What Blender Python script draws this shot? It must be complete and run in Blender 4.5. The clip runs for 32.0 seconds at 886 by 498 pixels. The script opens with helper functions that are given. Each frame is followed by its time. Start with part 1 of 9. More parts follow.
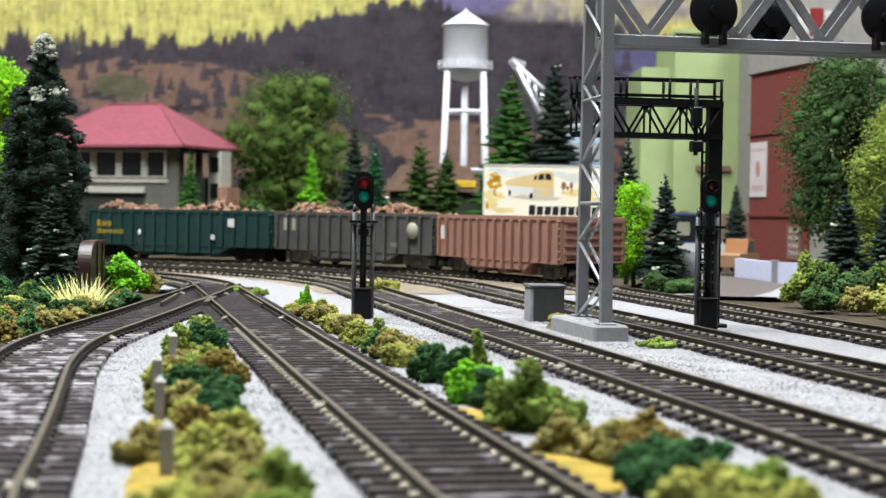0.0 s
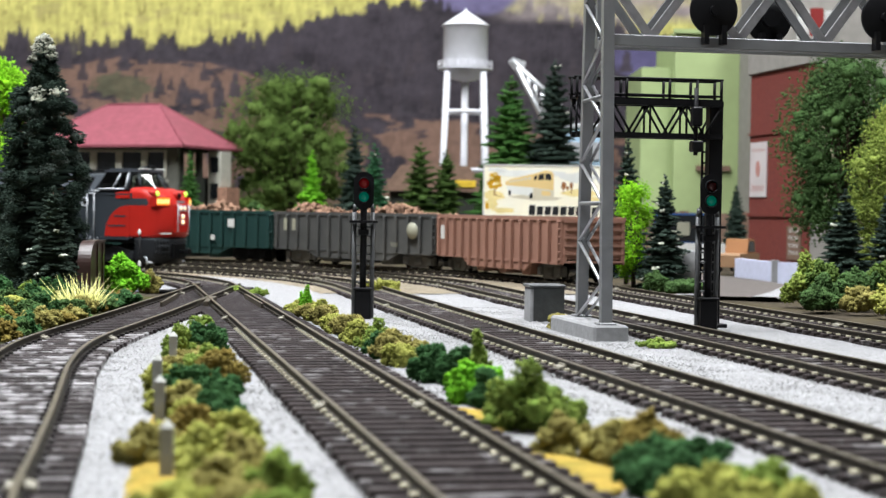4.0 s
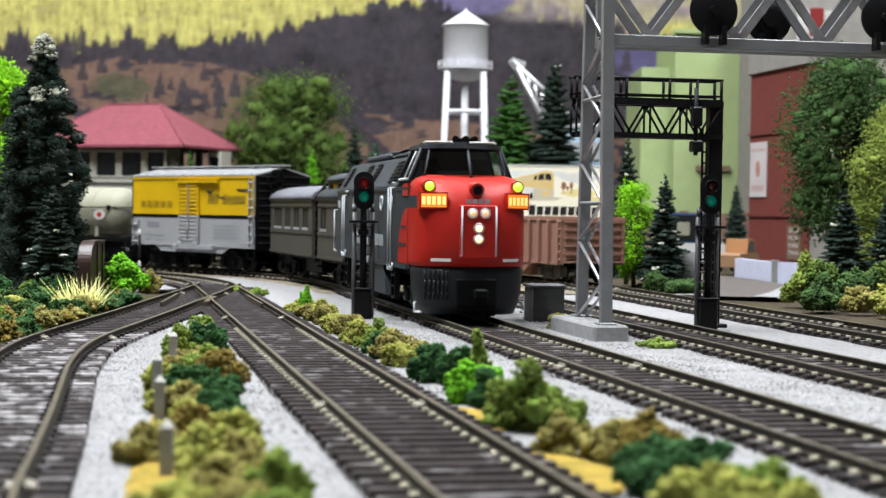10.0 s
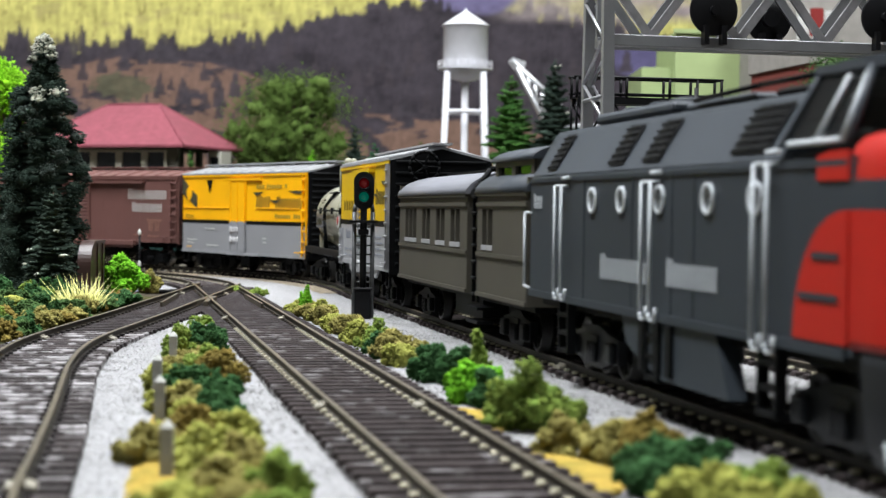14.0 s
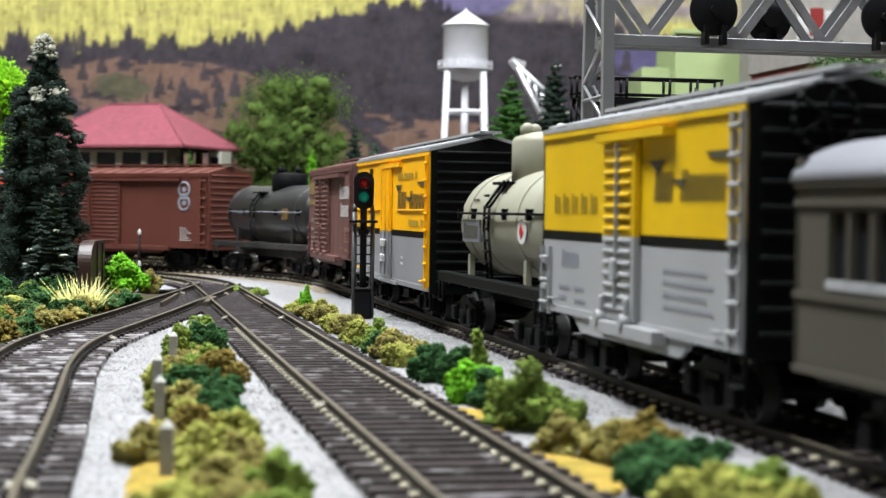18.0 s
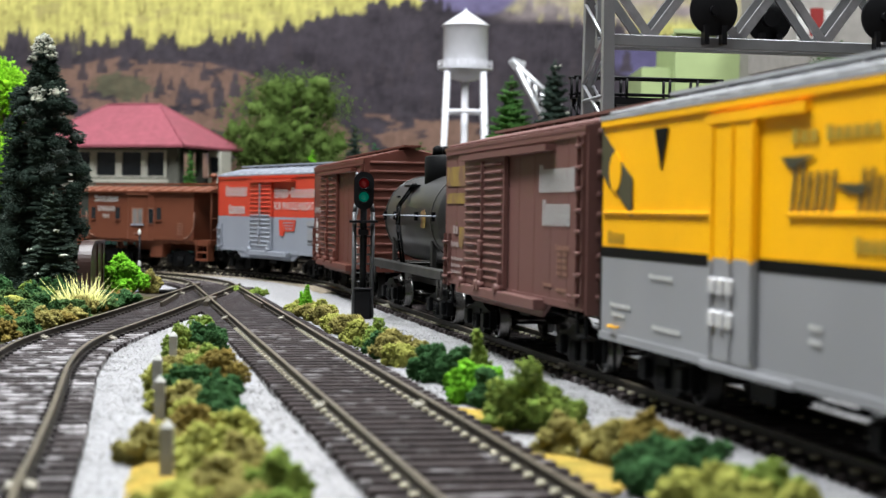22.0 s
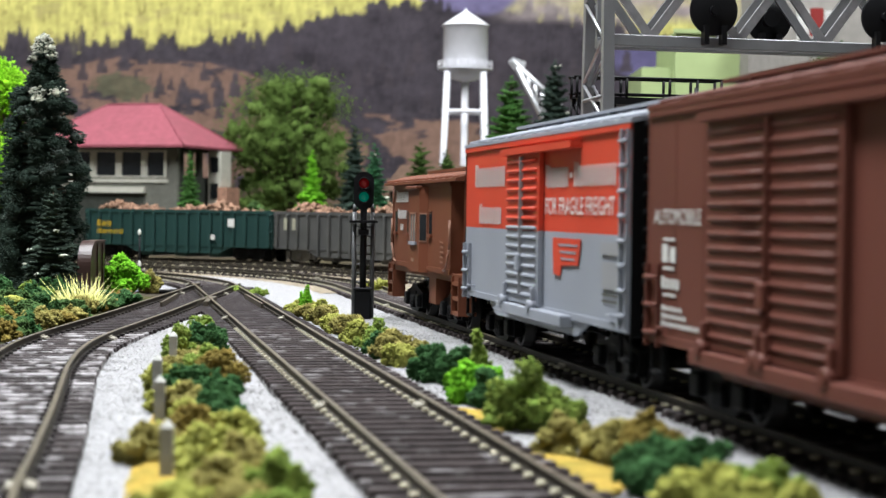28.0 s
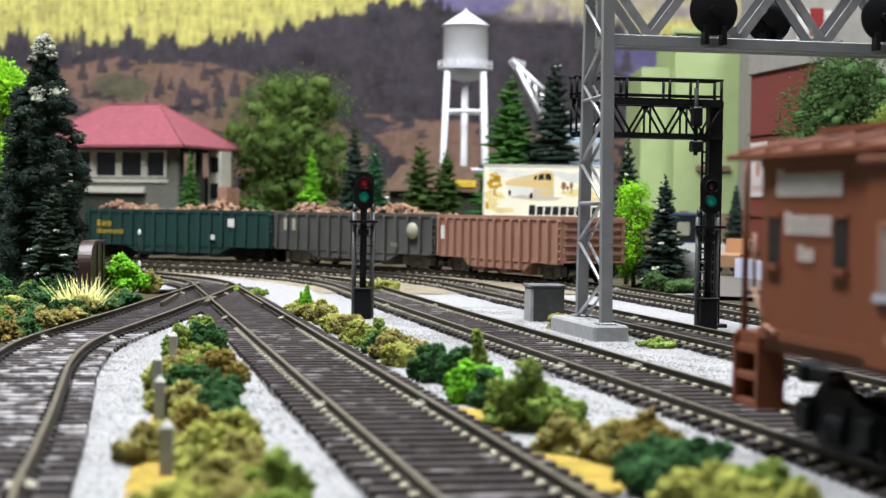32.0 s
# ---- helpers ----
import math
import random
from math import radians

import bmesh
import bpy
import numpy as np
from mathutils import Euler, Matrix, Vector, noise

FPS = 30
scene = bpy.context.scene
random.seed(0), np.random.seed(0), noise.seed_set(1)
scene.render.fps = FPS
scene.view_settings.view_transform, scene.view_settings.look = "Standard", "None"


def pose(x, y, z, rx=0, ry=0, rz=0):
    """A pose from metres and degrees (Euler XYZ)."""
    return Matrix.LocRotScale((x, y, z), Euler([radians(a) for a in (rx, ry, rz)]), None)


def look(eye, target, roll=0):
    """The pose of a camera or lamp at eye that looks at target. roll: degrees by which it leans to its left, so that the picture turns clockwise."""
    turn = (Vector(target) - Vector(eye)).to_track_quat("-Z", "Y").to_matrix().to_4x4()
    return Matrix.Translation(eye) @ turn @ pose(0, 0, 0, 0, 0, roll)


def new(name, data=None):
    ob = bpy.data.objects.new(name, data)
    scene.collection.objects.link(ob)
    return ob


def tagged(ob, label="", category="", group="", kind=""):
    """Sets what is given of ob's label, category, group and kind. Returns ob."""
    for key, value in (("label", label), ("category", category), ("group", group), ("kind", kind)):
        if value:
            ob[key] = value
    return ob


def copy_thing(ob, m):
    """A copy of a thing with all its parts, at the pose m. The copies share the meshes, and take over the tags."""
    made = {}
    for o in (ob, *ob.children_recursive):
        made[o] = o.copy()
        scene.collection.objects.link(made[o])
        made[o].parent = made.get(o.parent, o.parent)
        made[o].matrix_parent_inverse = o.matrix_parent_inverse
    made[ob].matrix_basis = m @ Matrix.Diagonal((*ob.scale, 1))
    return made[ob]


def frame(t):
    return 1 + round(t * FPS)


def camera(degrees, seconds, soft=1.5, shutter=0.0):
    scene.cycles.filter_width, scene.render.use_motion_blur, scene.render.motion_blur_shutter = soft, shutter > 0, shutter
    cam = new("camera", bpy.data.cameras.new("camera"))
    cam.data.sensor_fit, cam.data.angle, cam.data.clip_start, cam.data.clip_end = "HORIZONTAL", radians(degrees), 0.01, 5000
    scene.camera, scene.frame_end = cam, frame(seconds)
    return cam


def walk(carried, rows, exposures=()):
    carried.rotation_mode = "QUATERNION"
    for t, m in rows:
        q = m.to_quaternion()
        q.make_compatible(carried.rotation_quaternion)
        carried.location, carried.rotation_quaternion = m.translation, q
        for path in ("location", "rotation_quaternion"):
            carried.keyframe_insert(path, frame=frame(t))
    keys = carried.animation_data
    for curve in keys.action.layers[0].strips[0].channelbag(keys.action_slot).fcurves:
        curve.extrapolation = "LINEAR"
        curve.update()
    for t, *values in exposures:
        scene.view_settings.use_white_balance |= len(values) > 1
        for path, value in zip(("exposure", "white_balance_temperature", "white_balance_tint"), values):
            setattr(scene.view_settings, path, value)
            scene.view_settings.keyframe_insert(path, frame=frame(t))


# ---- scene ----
cam = camera(30.0, 32.0, soft=1.4, shutter=0.5)
cam.data.dof.use_dof, cam.data.dof.focus_distance, cam.data.dof.aperture_fstop = True, 0.52, 44.0
EYE = (0.0, 0.0, 0.0325)
CAM_POSE = look(EYE, (0.0, 1.0, 0.0325 - math.tan(radians(1.306))), 0.81)
walk(cam, [(0.0, CAM_POSE), (32.0, CAM_POSE)], exposures=[(0.0, 0.0), (6.0, -0.06), (13.0, -0.10), (17.0, 0.06), (21.0, -0.04), (25.0, 0.08), (28.0, 0.06), (32.0, 0.03)])

# ---- room light: fluorescent panels on the ceiling of the train room ----
world = bpy.data.worlds.new("world")
scene.world = world
world.use_nodes = True
world.node_tree.nodes["Background"].inputs[0].default_value = (0.80, 0.86, 1.0, 1)
world.node_tree.nodes["Background"].inputs[1].default_value = 0.25


def area_lamp(name, loc, target, sx, sy, power, color):
    d = bpy.data.lights.new(name, "AREA")
    d.shape, d.size, d.size_y, d.energy, d.color = "RECTANGLE", sx, sy, power, color
    o = new(name, d)
    o.matrix_world = look(loc, target)
    return o


area_lamp("ceiling_lamp_light", (-0.50, 0.28, 1.42), (-0.50, 0.30, 0), 0.3, 1.2, 63.0, (0.915, 0.955, 0.99))
area_lamp("ceiling_lamp_light", (0.62, 0.68, 1.42), (0.62, 0.70, 0), 0.3, 1.2, 35.0, (0.915, 0.955, 0.99))
area_lamp("ceiling_lamp_light", (-0.45, 1.15, 1.42), (-0.45, 1.2, 0), 1.2, 0.3, 12.0, (0.915, 0.955, 0.99))

# ---- materials ----


def mat(name, color, rough=0.7, metal=0.0, vary=0.25, scale=300.0, bump=0.15, bscale=None, dirt_glare=None,
        dirt_glare_amount=0.0, dirt_glare_scale=60.0, emit=0.0, emit_color=None, spec=0.4, rand=0.0, coat=0.0, dirt_glare_from=(0.45, 0.72)):
    m = bpy.data.materials.new(name)
    m.use_nodes = True
    nt = m.node_tree
    n, l = nt.nodes, nt.links
    b = n["Principled BSDF"]
    b.inputs["Roughness"].default_value = rough
    b.inputs["Metallic"].default_value = metal
    b.inputs["Specular IOR Level"].default_value = spec
    if coat:
        b.inputs["Coat Weight"].default_value = coat
        b.inputs["Coat Roughness"].default_value = 0.25
    tc = n.new("ShaderNodeTexCoord")
    where = tc.outputs["Object"]
    if rand:
        oi = n.new("ShaderNodeObjectInfo")
        ad = n.new("ShaderNodeVectorMath")
        l.new(where, ad.inputs[0])
        l.new(oi.outputs["Random"], ad.inputs[1])
        where = ad.outputs["Vector"]
    no = n.new("ShaderNodeTexNoise")
    no.inputs["Scale"].default_value = scale
    no.inputs["Detail"].default_value = 5
    l.new(where, no.inputs["Vector"])
    mr = n.new("ShaderNodeMapRange")
    mr.inputs["From Min"].default_value, mr.inputs["From Max"].default_value = 0.3, 0.7
    mr.inputs["To Min"].default_value, mr.inputs["To Max"].default_value = 1 - vary, 1 + vary
    l.new(no.outputs["Fac"], mr.inputs["Value"])
    hs = n.new("ShaderNodeHueSaturation")
    hs.inputs["Color"].default_value = (*color, 1)
    l.new(mr.outputs["Result"], hs.inputs["Value"])
    out = hs.outputs["Color"]
    if rand:
        mr2 = n.new("ShaderNodeMapRange")
        mr2.inputs["To Min"].default_value, mr2.inputs["To Max"].default_value = 1 - rand, 1 + rand
        l.new(oi.outputs["Random"], mr2.inputs["Value"])
        h2 = n.new("ShaderNodeHueSaturation")
        l.new(out, h2.inputs["Color"])
        l.new(mr2.outputs["Result"], h2.inputs["Value"])
        out = h2.outputs["Color"]
    if dirt_glare:
        n2 = n.new("ShaderNodeTexNoise")
        n2.inputs["Scale"].default_value, n2.inputs["Detail"].default_value = dirt_glare_scale, 6
        l.new(where, n2.inputs["Vector"])
        r2 = n.new("ShaderNodeMapRange")
        r2.inputs["From Min"].default_value, r2.inputs["From Max"].default_value = dirt_glare_from
        r2.inputs["To Max"].default_value = dirt_glare_amount
        l.new(n2.outputs["Fac"], r2.inputs["Value"])
        mx = n.new("ShaderNodeMix")
        mx.data_type = "RGBA"
        l.new(r2.outputs["Result"], mx.inputs["Factor"])
        l.new(out, mx.inputs["A"])
        mx.inputs["B"].default_value = (*dirt_glare, 1)
        out = mx.outputs["Result"]
    l.new(out, b.inputs["Base Color"])
    if bump:
        bn = n.new("ShaderNodeTexNoise")
        bn.inputs["Scale"].default_value = bscale or scale * 2
        bn.inputs["Detail"].default_value = 4
        l.new(where, bn.inputs["Vector"])
        bu = n.new("ShaderNodeBump")
        bu.inputs["Strength"].default_value = bump
        bu.inputs["Distance"].default_value = 0.0006
        l.new(bn.outputs["Fac"], bu.inputs["Height"])
        l.new(bu.outputs["Normal"], b.inputs["Normal"])
    if emit:
        b.inputs["Emission Color"].default_value = (*(emit_color or color), 1)
        b.inputs["Emission Strength"].default_value = emit
    return m


# ---- mesh helpers: all shapes in millimetres, turned to metres when linked ----
MM = 0.001


def part(name, bm, material, parent=None, label="", smooth=False, at=None):
    me = bpy.data.meshes.new(name)
    bm.transform(Matrix.Scale(MM, 4))
    bm.normal_update()
    bm.to_mesh(me)
    bm.free()
    for x in (material if isinstance(material, (list, tuple)) else [material]):
        me.materials.append(x)
    if smooth:
        for p in me.polygons:
            p.use_smooth = True
    ob = new(name, me)
    if parent is not None:
        ob.parent = parent
    if label:
        ob["label"] = label
    if at is not None:
        ob.matrix_basis = at
    return ob


def share(name, me, parent, m):
    ob = new(name, me)
    ob.parent = parent
    ob.matrix_basis = m
    return ob


def thing(name, label, category, m=None, group="", kind=""):
    ob = new(name, None)
    ob.empty_display_size = 0.01
    tagged(ob, label, category, group, kind)
    if m is not None:
        ob.matrix_basis = m
    return ob


def at_mm(x, y, z, rz=0.0, rx=0.0, ry=0.0):
    return pose(x * MM, y * MM, z * MM, rx, ry, rz)


def box(bm, x0, x1, y0, y1, z0, z1, mi=0, bev=0.0):
    v = [bm.verts.new((x, y, z)) for z in (z0, z1) for y in (y0, y1) for x in (x0, x1)]
    fs = [bm.faces.new([v[i] for i in q]) for q in
          ((0, 2, 3, 1), (4, 5, 7, 6), (0, 1, 5, 4), (2, 6, 7, 3), (0, 4, 6, 2), (1, 3, 7, 5))]
    for f in fs:
        f.material_index = mi
    if bev:
        es = list({e for f in fs for e in f.edges})
        r = bmesh.ops.bevel(bm, geom=es, offset=bev, segments=1, affect="EDGES", profile=0.6)
        for f in r["faces"]:
            f.material_index = mi
    return v


def prism(bm, prof, axis, a, b, mi=0, smooth=False):
    """prof: list of 2D points; axis 'x': (y, z); 'y': (x, z); 'z': (x, y)."""
    def p3(u, w, t):
        return {"x": (t, u, w), "y": (u, t, w), "z": (u, w, t)}[axis]
    v0 = [bm.verts.new(p3(u, w, a)) for u, w in prof]
    v1 = [bm.verts.new(p3(u, w, b)) for u, w in prof]
    k = len(prof)
    fs = [bm.faces.new((v0[i], v0[(i + 1) % k], v1[(i + 1) % k], v1[i])) for i in range(k)]
    fs += [bm.faces.new(v0[::-1]), bm.faces.new(v1)]
    for f in fs:
        f.material_index = mi
    bmesh.ops.recalc_face_normals(bm, faces=fs)
    if smooth:
        for f in fs[:k]:
            f.smooth = True
    return fs


def cyl(bm, p, q, r, seg=12, mi=0, r2=None, smooth=True):
    p, q = Vector(p), Vector(q)
    d = q - p
    rot = d.to_track_quat("Z", "Y").to_matrix()
    r2 = r if r2 is None else r2
    a = [bm.verts.new(p + rot @ Vector((r * math.cos(2 * math.pi * i / seg), r * math.sin(2 * math.pi * i / seg), 0))) for i in range(seg)]
    b = [bm.verts.new(q + rot @ Vector((r2 * math.cos(2 * math.pi * i / seg), r2 * math.sin(2 * math.pi * i / seg), 0))) for i in range(seg)]
    for i in range(seg):
        f = bm.faces.new((a[i], a[(i + 1) % seg], b[(i + 1) % seg], b[i]))
        f.material_index, f.smooth = mi, smooth
    for c in (a[::-1], b):
        f = bm.faces.new(c)
        f.material_index = mi


def tube(bm, pts, r, seg=6, mi=0):
    for p, q in zip(pts[:-1], pts[1:]):
        cyl(bm, p, q, r, seg, mi)


def lathe(bm, prof, center, axis="z", seg=20, mi=0):
    """prof: (radius, height) pairs."""
    c = Vector(center)
    rings = []
    for r, t in prof:
        ring = []
        for i in range(seg):
            a = 2 * math.pi * i / seg
            u, w = r * math.cos(a), r * math.sin(a)
            ring.append(bm.verts.new(c + Vector({"z": (u, w, t), "x": (t, u, w), "y": (u, t, w)}[axis])))
        rings.append(ring)
    fs = []
    for a, b in zip(rings[:-1], rings[1:]):
        for i in range(seg):
            fs.append(bm.faces.new((a[i], a[(i + 1) % seg], b[(i + 1) % seg], b[i])))
    fs += [bm.faces.new(rings[0][::-1]), bm.faces.new(rings[-1])]
    for f in fs:
        f.material_index, f.smooth = mi, True
    bmesh.ops.recalc_face_normals(bm, faces=fs)


def B():
    return bmesh.new()


# ---- the tracks: parallel lines, straight beside the camera and one curve beyond ----
TH = 0.2022
N0 = 108.7
S_ARC, R_ARC, S_END = -720.0, 329.0, -1215.0
NV = (math.cos(TH), math.sin(TH))
DV = (math.sin(TH), -math.cos(TH))


def line_at(s, off=0.0):
    """Place (x, y) in mm and heading (radians, direction of travel) at s along the main line; off to the far side."""
    def arc(a):
        cx, cy = NV[0] * (N0 - R_ARC) + DV[0] * S_ARC, NV[1] * (N0 - R_ARC) + DV[1] * S_ARC
        h = TH + a
        return cx + (R_ARC + off) * math.cos(h), cy + (R_ARC + off) * math.sin(h), h
    if s >= S_ARC:
        x, y, h = NV[0] * (N0 + off) + DV[0] * s, NV[1] * (N0 + off) + DV[1] * s, TH
    elif s >= S_END:
        x, y, h = arc((S_ARC - s) / R_ARC)
    else:
        x, y, h = arc((S_ARC - S_END) / R_ARC)
        x, y = x + math.sin(h) * (s - S_END), y - math.cos(h) * (s - S_END)
    return x, y, h - math.pi / 2


def ns(n, s):
    return NV[0] * n + DV[0] * s, NV[1] * n + DV[1] * s


GROUND_Z = -4.0
# ---- ground, ballast and tracks ----
M_WHITE = mat("white_ballast", (0.255, 0.252, 0.258), 0.9, vary=0.55, scale=1300, bump=1.0, bscale=1100, dirt_glare=(0.21, 0.207, 0.21), dirt_glare_amount=0.6, dirt_glare_scale=700, spec=0.1)
M_EARTH = mat("earth_turf", (0.05, 0.041, 0.03), 0.95, vary=0.45, scale=260, bump=0.9, spec=0.05, dirt_glare=(0.09, 0.075, 0.035), dirt_glare_amount=0.7, dirt_glare_scale=30)
M_BED = mat("dark_roadbed", (0.013, 0.0105, 0.0105), 0.85, vary=0.35, scale=400, bump=0.5, dirt_glare=(0.04, 0.037, 0.037), dirt_glare_amount=0.4, dirt_glare_scale=90, spec=0.1)
M_BROWNBED = mat("brown_ballast", (0.20, 0.165, 0.115), 0.95, vary=0.35, scale=600, bump=0.8, dirt_glare=(0.07, 0.06, 0.045), dirt_glare_amount=0.6, dirt_glare_scale=110)
# Pale patches on both tie materials are painted glare of the shiny plastic.
M_TIE = mat("plastic_tie", (0.032, 0.025, 0.0245), 0.75, vary=0.3, scale=500, bump=0.4, dirt_glare=(0.27, 0.255, 0.26), dirt_glare_amount=0.45, dirt_glare_scale=170, rand=0.25, spec=0.12, dirt_glare_from=(0.56, 0.66))
M_TIE2 = mat("glare_plastic_tie", (0.034, 0.027, 0.027), 0.7, vary=0.3, scale=500, bump=0.4, dirt_glare=(0.42, 0.40, 0.41), dirt_glare_amount=0.7, dirt_glare_scale=210, rand=0.35, spec=0.2, dirt_glare_from=(0.50, 0.60))
M_SPIKE = mat("spike_plate", (0.52, 0.48, 0.35), 0.5, metal=0.0, vary=0.2, bump=0)
# Top faces of the rail head are paler than its sides.
M_RAILTOP = mat("pale_rail_head", (0.105, 0.088, 0.062), 0.4, metal=0.35, spec=0.3, vary=0.3, scale=160, bump=0.1)
M_RAIL = mat("nickel_rail", (0.024, 0.020, 0.016), 0.5, metal=0.0, spec=0.15, vary=0.25, scale=220, bump=0.1, dirt_glare=(0.034, 0.028, 0.022), dirt_glare_amount=0.8, dirt_glare_scale=120)
M_GRASSGROUND = mat("yellow_turf", (0.30, 0.21, 0.045), 0.95, vary=0.35, scale=420, bump=1.0, dirt_glare=(0.16, 0.14, 0.03), dirt_glare_amount=0.8, dirt_glare_scale=140, spec=0.05)

bm = B()
nx, ny = 56, 60
grid = [[bm.verts.new((-2700 + 4600 * i / nx, -1700 + 3470 * j / ny, GROUND_Z - 1.2 + 0.5 * noise.noise((i * 0.7, j * 0.7, 0)))) for i in range(nx + 1)] for j in range(ny + 1)]
for j in range(ny):
    for i in range(nx):
        bm.faces.new((grid[j][i], grid[j][i + 1], grid[j + 1][i + 1], grid[j + 1][i]))
ground = tagged(part("ground", bm, M_EARTH), "brown turf covered board of the model railway", "ground", kind="structure")


def strip(name, label, material, s0, s1, off0, off1, z, thick=1.6, step=9.0, rough=0.8, cat="ballast"):
    cuts = (0, 0.035, 0.25, 0.5, 0.75, 0.965, 1)
    """A bed of stones between two offsets from the main line; its edges wander a little."""
    bm = B()
    k = max(2, int((s1 - s0) / step))
    rows = []
    for i in range(k + 1):
        s = s0 + (s1 - s0) * i / k
        a, b = (f(s) if callable(f) else f for f in (off0, off1))
        a += rough * noise.noise((s * 0.09, 3.1, a)); b += rough * noise.noise((s * 0.09, 7.7, b))
        row = []
        for j in range(7):
            o = a + (b - a) * cuts[j]
            x, y, _ = line_at(s, o)
            edge = thick if j in (0, 6) else 0
            row.append(bm.verts.new((x, y, z - edge + (0 if j in (0, 6) else 0.35 * noise.noise((x * 0.11, y * 0.11, 2))))))
        rows.append(row)
    for a, b in zip(rows[:-1], rows[1:]):
        for j in range(6):
            bm.faces.new((a[j], b[j], b[j + 1], a[j + 1]))
    bmesh.ops.recalc_face_normals(bm, faces=bm.faces[:])
    for f in bm.faces:
        if f.normal.z < 0:
            f.normal_flip()
    return tagged(part(name, bm, material, smooth=True), label, cat, kind="structure")


OFF_B, OFF_C, OFF_D, OFF_E = -62.0, 0.0, 53.0, 110.0
# brown bed under the far curve, then white strips between the near tracks
strip("ballast_far_curve", "brown stone ballast under the far curved tracks", M_BROWNBED, -2700, -690, -24, 134, GROUND_Z + 1.45)
strip("ballast_strip_1", "white crushed stone ballast between two tracks", M_WHITE, -1085, 420, lambda s: -48.2 + (0 if s > -800 else (-800 - s) * 0.05), lambda s: -11.7 - (0 if s > -760 else (-760 - s) * 0.035), GROUND_Z + 1.1)
strip("ballast_strip_2", "white crushed stone ballast between two tracks", M_WHITE, -850, 420, lambda s: 11.7 + max(0, (-640 - s) * 0.09), lambda s: 41.3, GROUND_Z + 1.1)
strip("ballast_strip_3", "white crushed stone ballast between two tracks", M_WHITE, -960, 420, lambda s: 64.7 + max(0, (-760 - s) * 0.05), lambda s: 98.3, GROUND_Z + 1.1)

strip("ballast_patch", "white crushed stone patch beside the merged track", M_WHITE, -850, -728, lambda s: -101 + abs(s + 790) * 0.16, -77, GROUND_Z + 1.1)

# white bank between the two diverging tracks
A_PTS = [(-97, 720), (-95.6, 650), (-95.2, 590), (-94.5, 528), (-94.6, 478), (-94.8, 430), (-93.6, 400), (-91.0, 375), (-86.6, 345), (-82.4, 322), (-71.8, 267), (-63.2, 220), (-56.5, 183), (-44, 130), (-29, 75), (-12, 20), (8, -40)]


def smooth_line(pts, step):
    """Even points with headings along a line that glides through the given points."""
    p = [Vector((a, b)) for a, b in pts]
    dense = []
    for i in range(len(p) - 1):
        p0, p1, p2, p3 = p[max(i - 1, 0)], p[i], p[i + 1], p[min(i + 2, len(p) - 1)]
        for k in range(24):
            t = k / 24
            dense.append(0.5 * (2 * p1 + (p2 - p0) * t + (2 * p0 - 5 * p1 + 4 * p2 - p3) * t * t + (3 * p1 - p0 - 3 * p2 + p3) * t ** 3))
    dense.append(p[-1])
    out, acc = [], 0.0
    for a, b in zip(dense[:-1], dense[1:]):
        seg = (b - a).length
        while acc <= seg:
            q = a + (b - a) * (acc / seg)
            out.append((q.x, q.y, math.atan2(b.y - a.y, b.x - a.x)))
            acc += step
        acc -= seg
    return out


A_LINE = smooth_line(A_PTS, 6.4)
bm = B()
left = [(x + 13.6 * -math.sin(h), y + 13.6 * math.cos(h)) for x, y, h in A_LINE if y < 575]
rows = []
for x, y in left:
    s = x * DV[0] + y * DV[1]
    bx, by = ns(N0 + OFF_B - 13.9, s - 4)
    if bx - x < 1.5:
        continue
    rows.append([bm.verts.new((x + (bx - x) * t + 0.5 * noise.noise((x * .3, y * .3, j)), y + (by - y) * t, GROUND_Z + 1.1 - (1.6 if j in (0, 6) else 0.3 * noise.noise((x * 0.2, y * 0.2, j))))) for j, t in enumerate((0, 0.035, 0.25, 0.5, 0.75, 0.965, 1))])
for a, b in zip(rows[:-1], rows[1:]):
    for j in range(6):
        f = bm.faces.new((a[j], b[j], b[j + 1], a[j + 1]))
for f in bm.faces:
    f.normal_update()
    if f.normal.z < 0:
        f.normal_flip()
tagged(part("ballast_island", bm, M_WHITE, smooth=True), "white crushed stone bank between two diverging tracks", "ballast", kind="structure")

# mixed turf bank beside the branch track
bm = B()
rows = []
for x, y, h in A_LINE:
    if 400 < y < 660:
        rows.append([bm.verts.new((x - (15.5 + 11 * j + 1.5 * noise.noise((y * 0.1, j, 3))), y, GROUND_Z + (0.2 if j in (0, 5) else 1.0 + 1.2 * j * 0.5))) for j in range(6)])
for a, b in zip(rows[:-1], rows[1:]):
    for j in range(5):
        bm.faces.new((a[j], b[j], b[j + 1], a[j + 1]))
for f in bm.faces:
    f.normal_update()
    if f.normal.z < 0:
        f.normal_flip()
tagged(part("turf_bank", bm, mat("mixed_turf", (0.032, 0.032, 0.016), 0.95, vary=0.5, scale=300, bump=1.0, dirt_glare=(0.08, 0.075, 0.026), dirt_glare_amount=0.6, dirt_glare_scale=70, spec=0.05), smooth=True), "yellow-green turf bank beside the branch track", "turf", kind="structure")

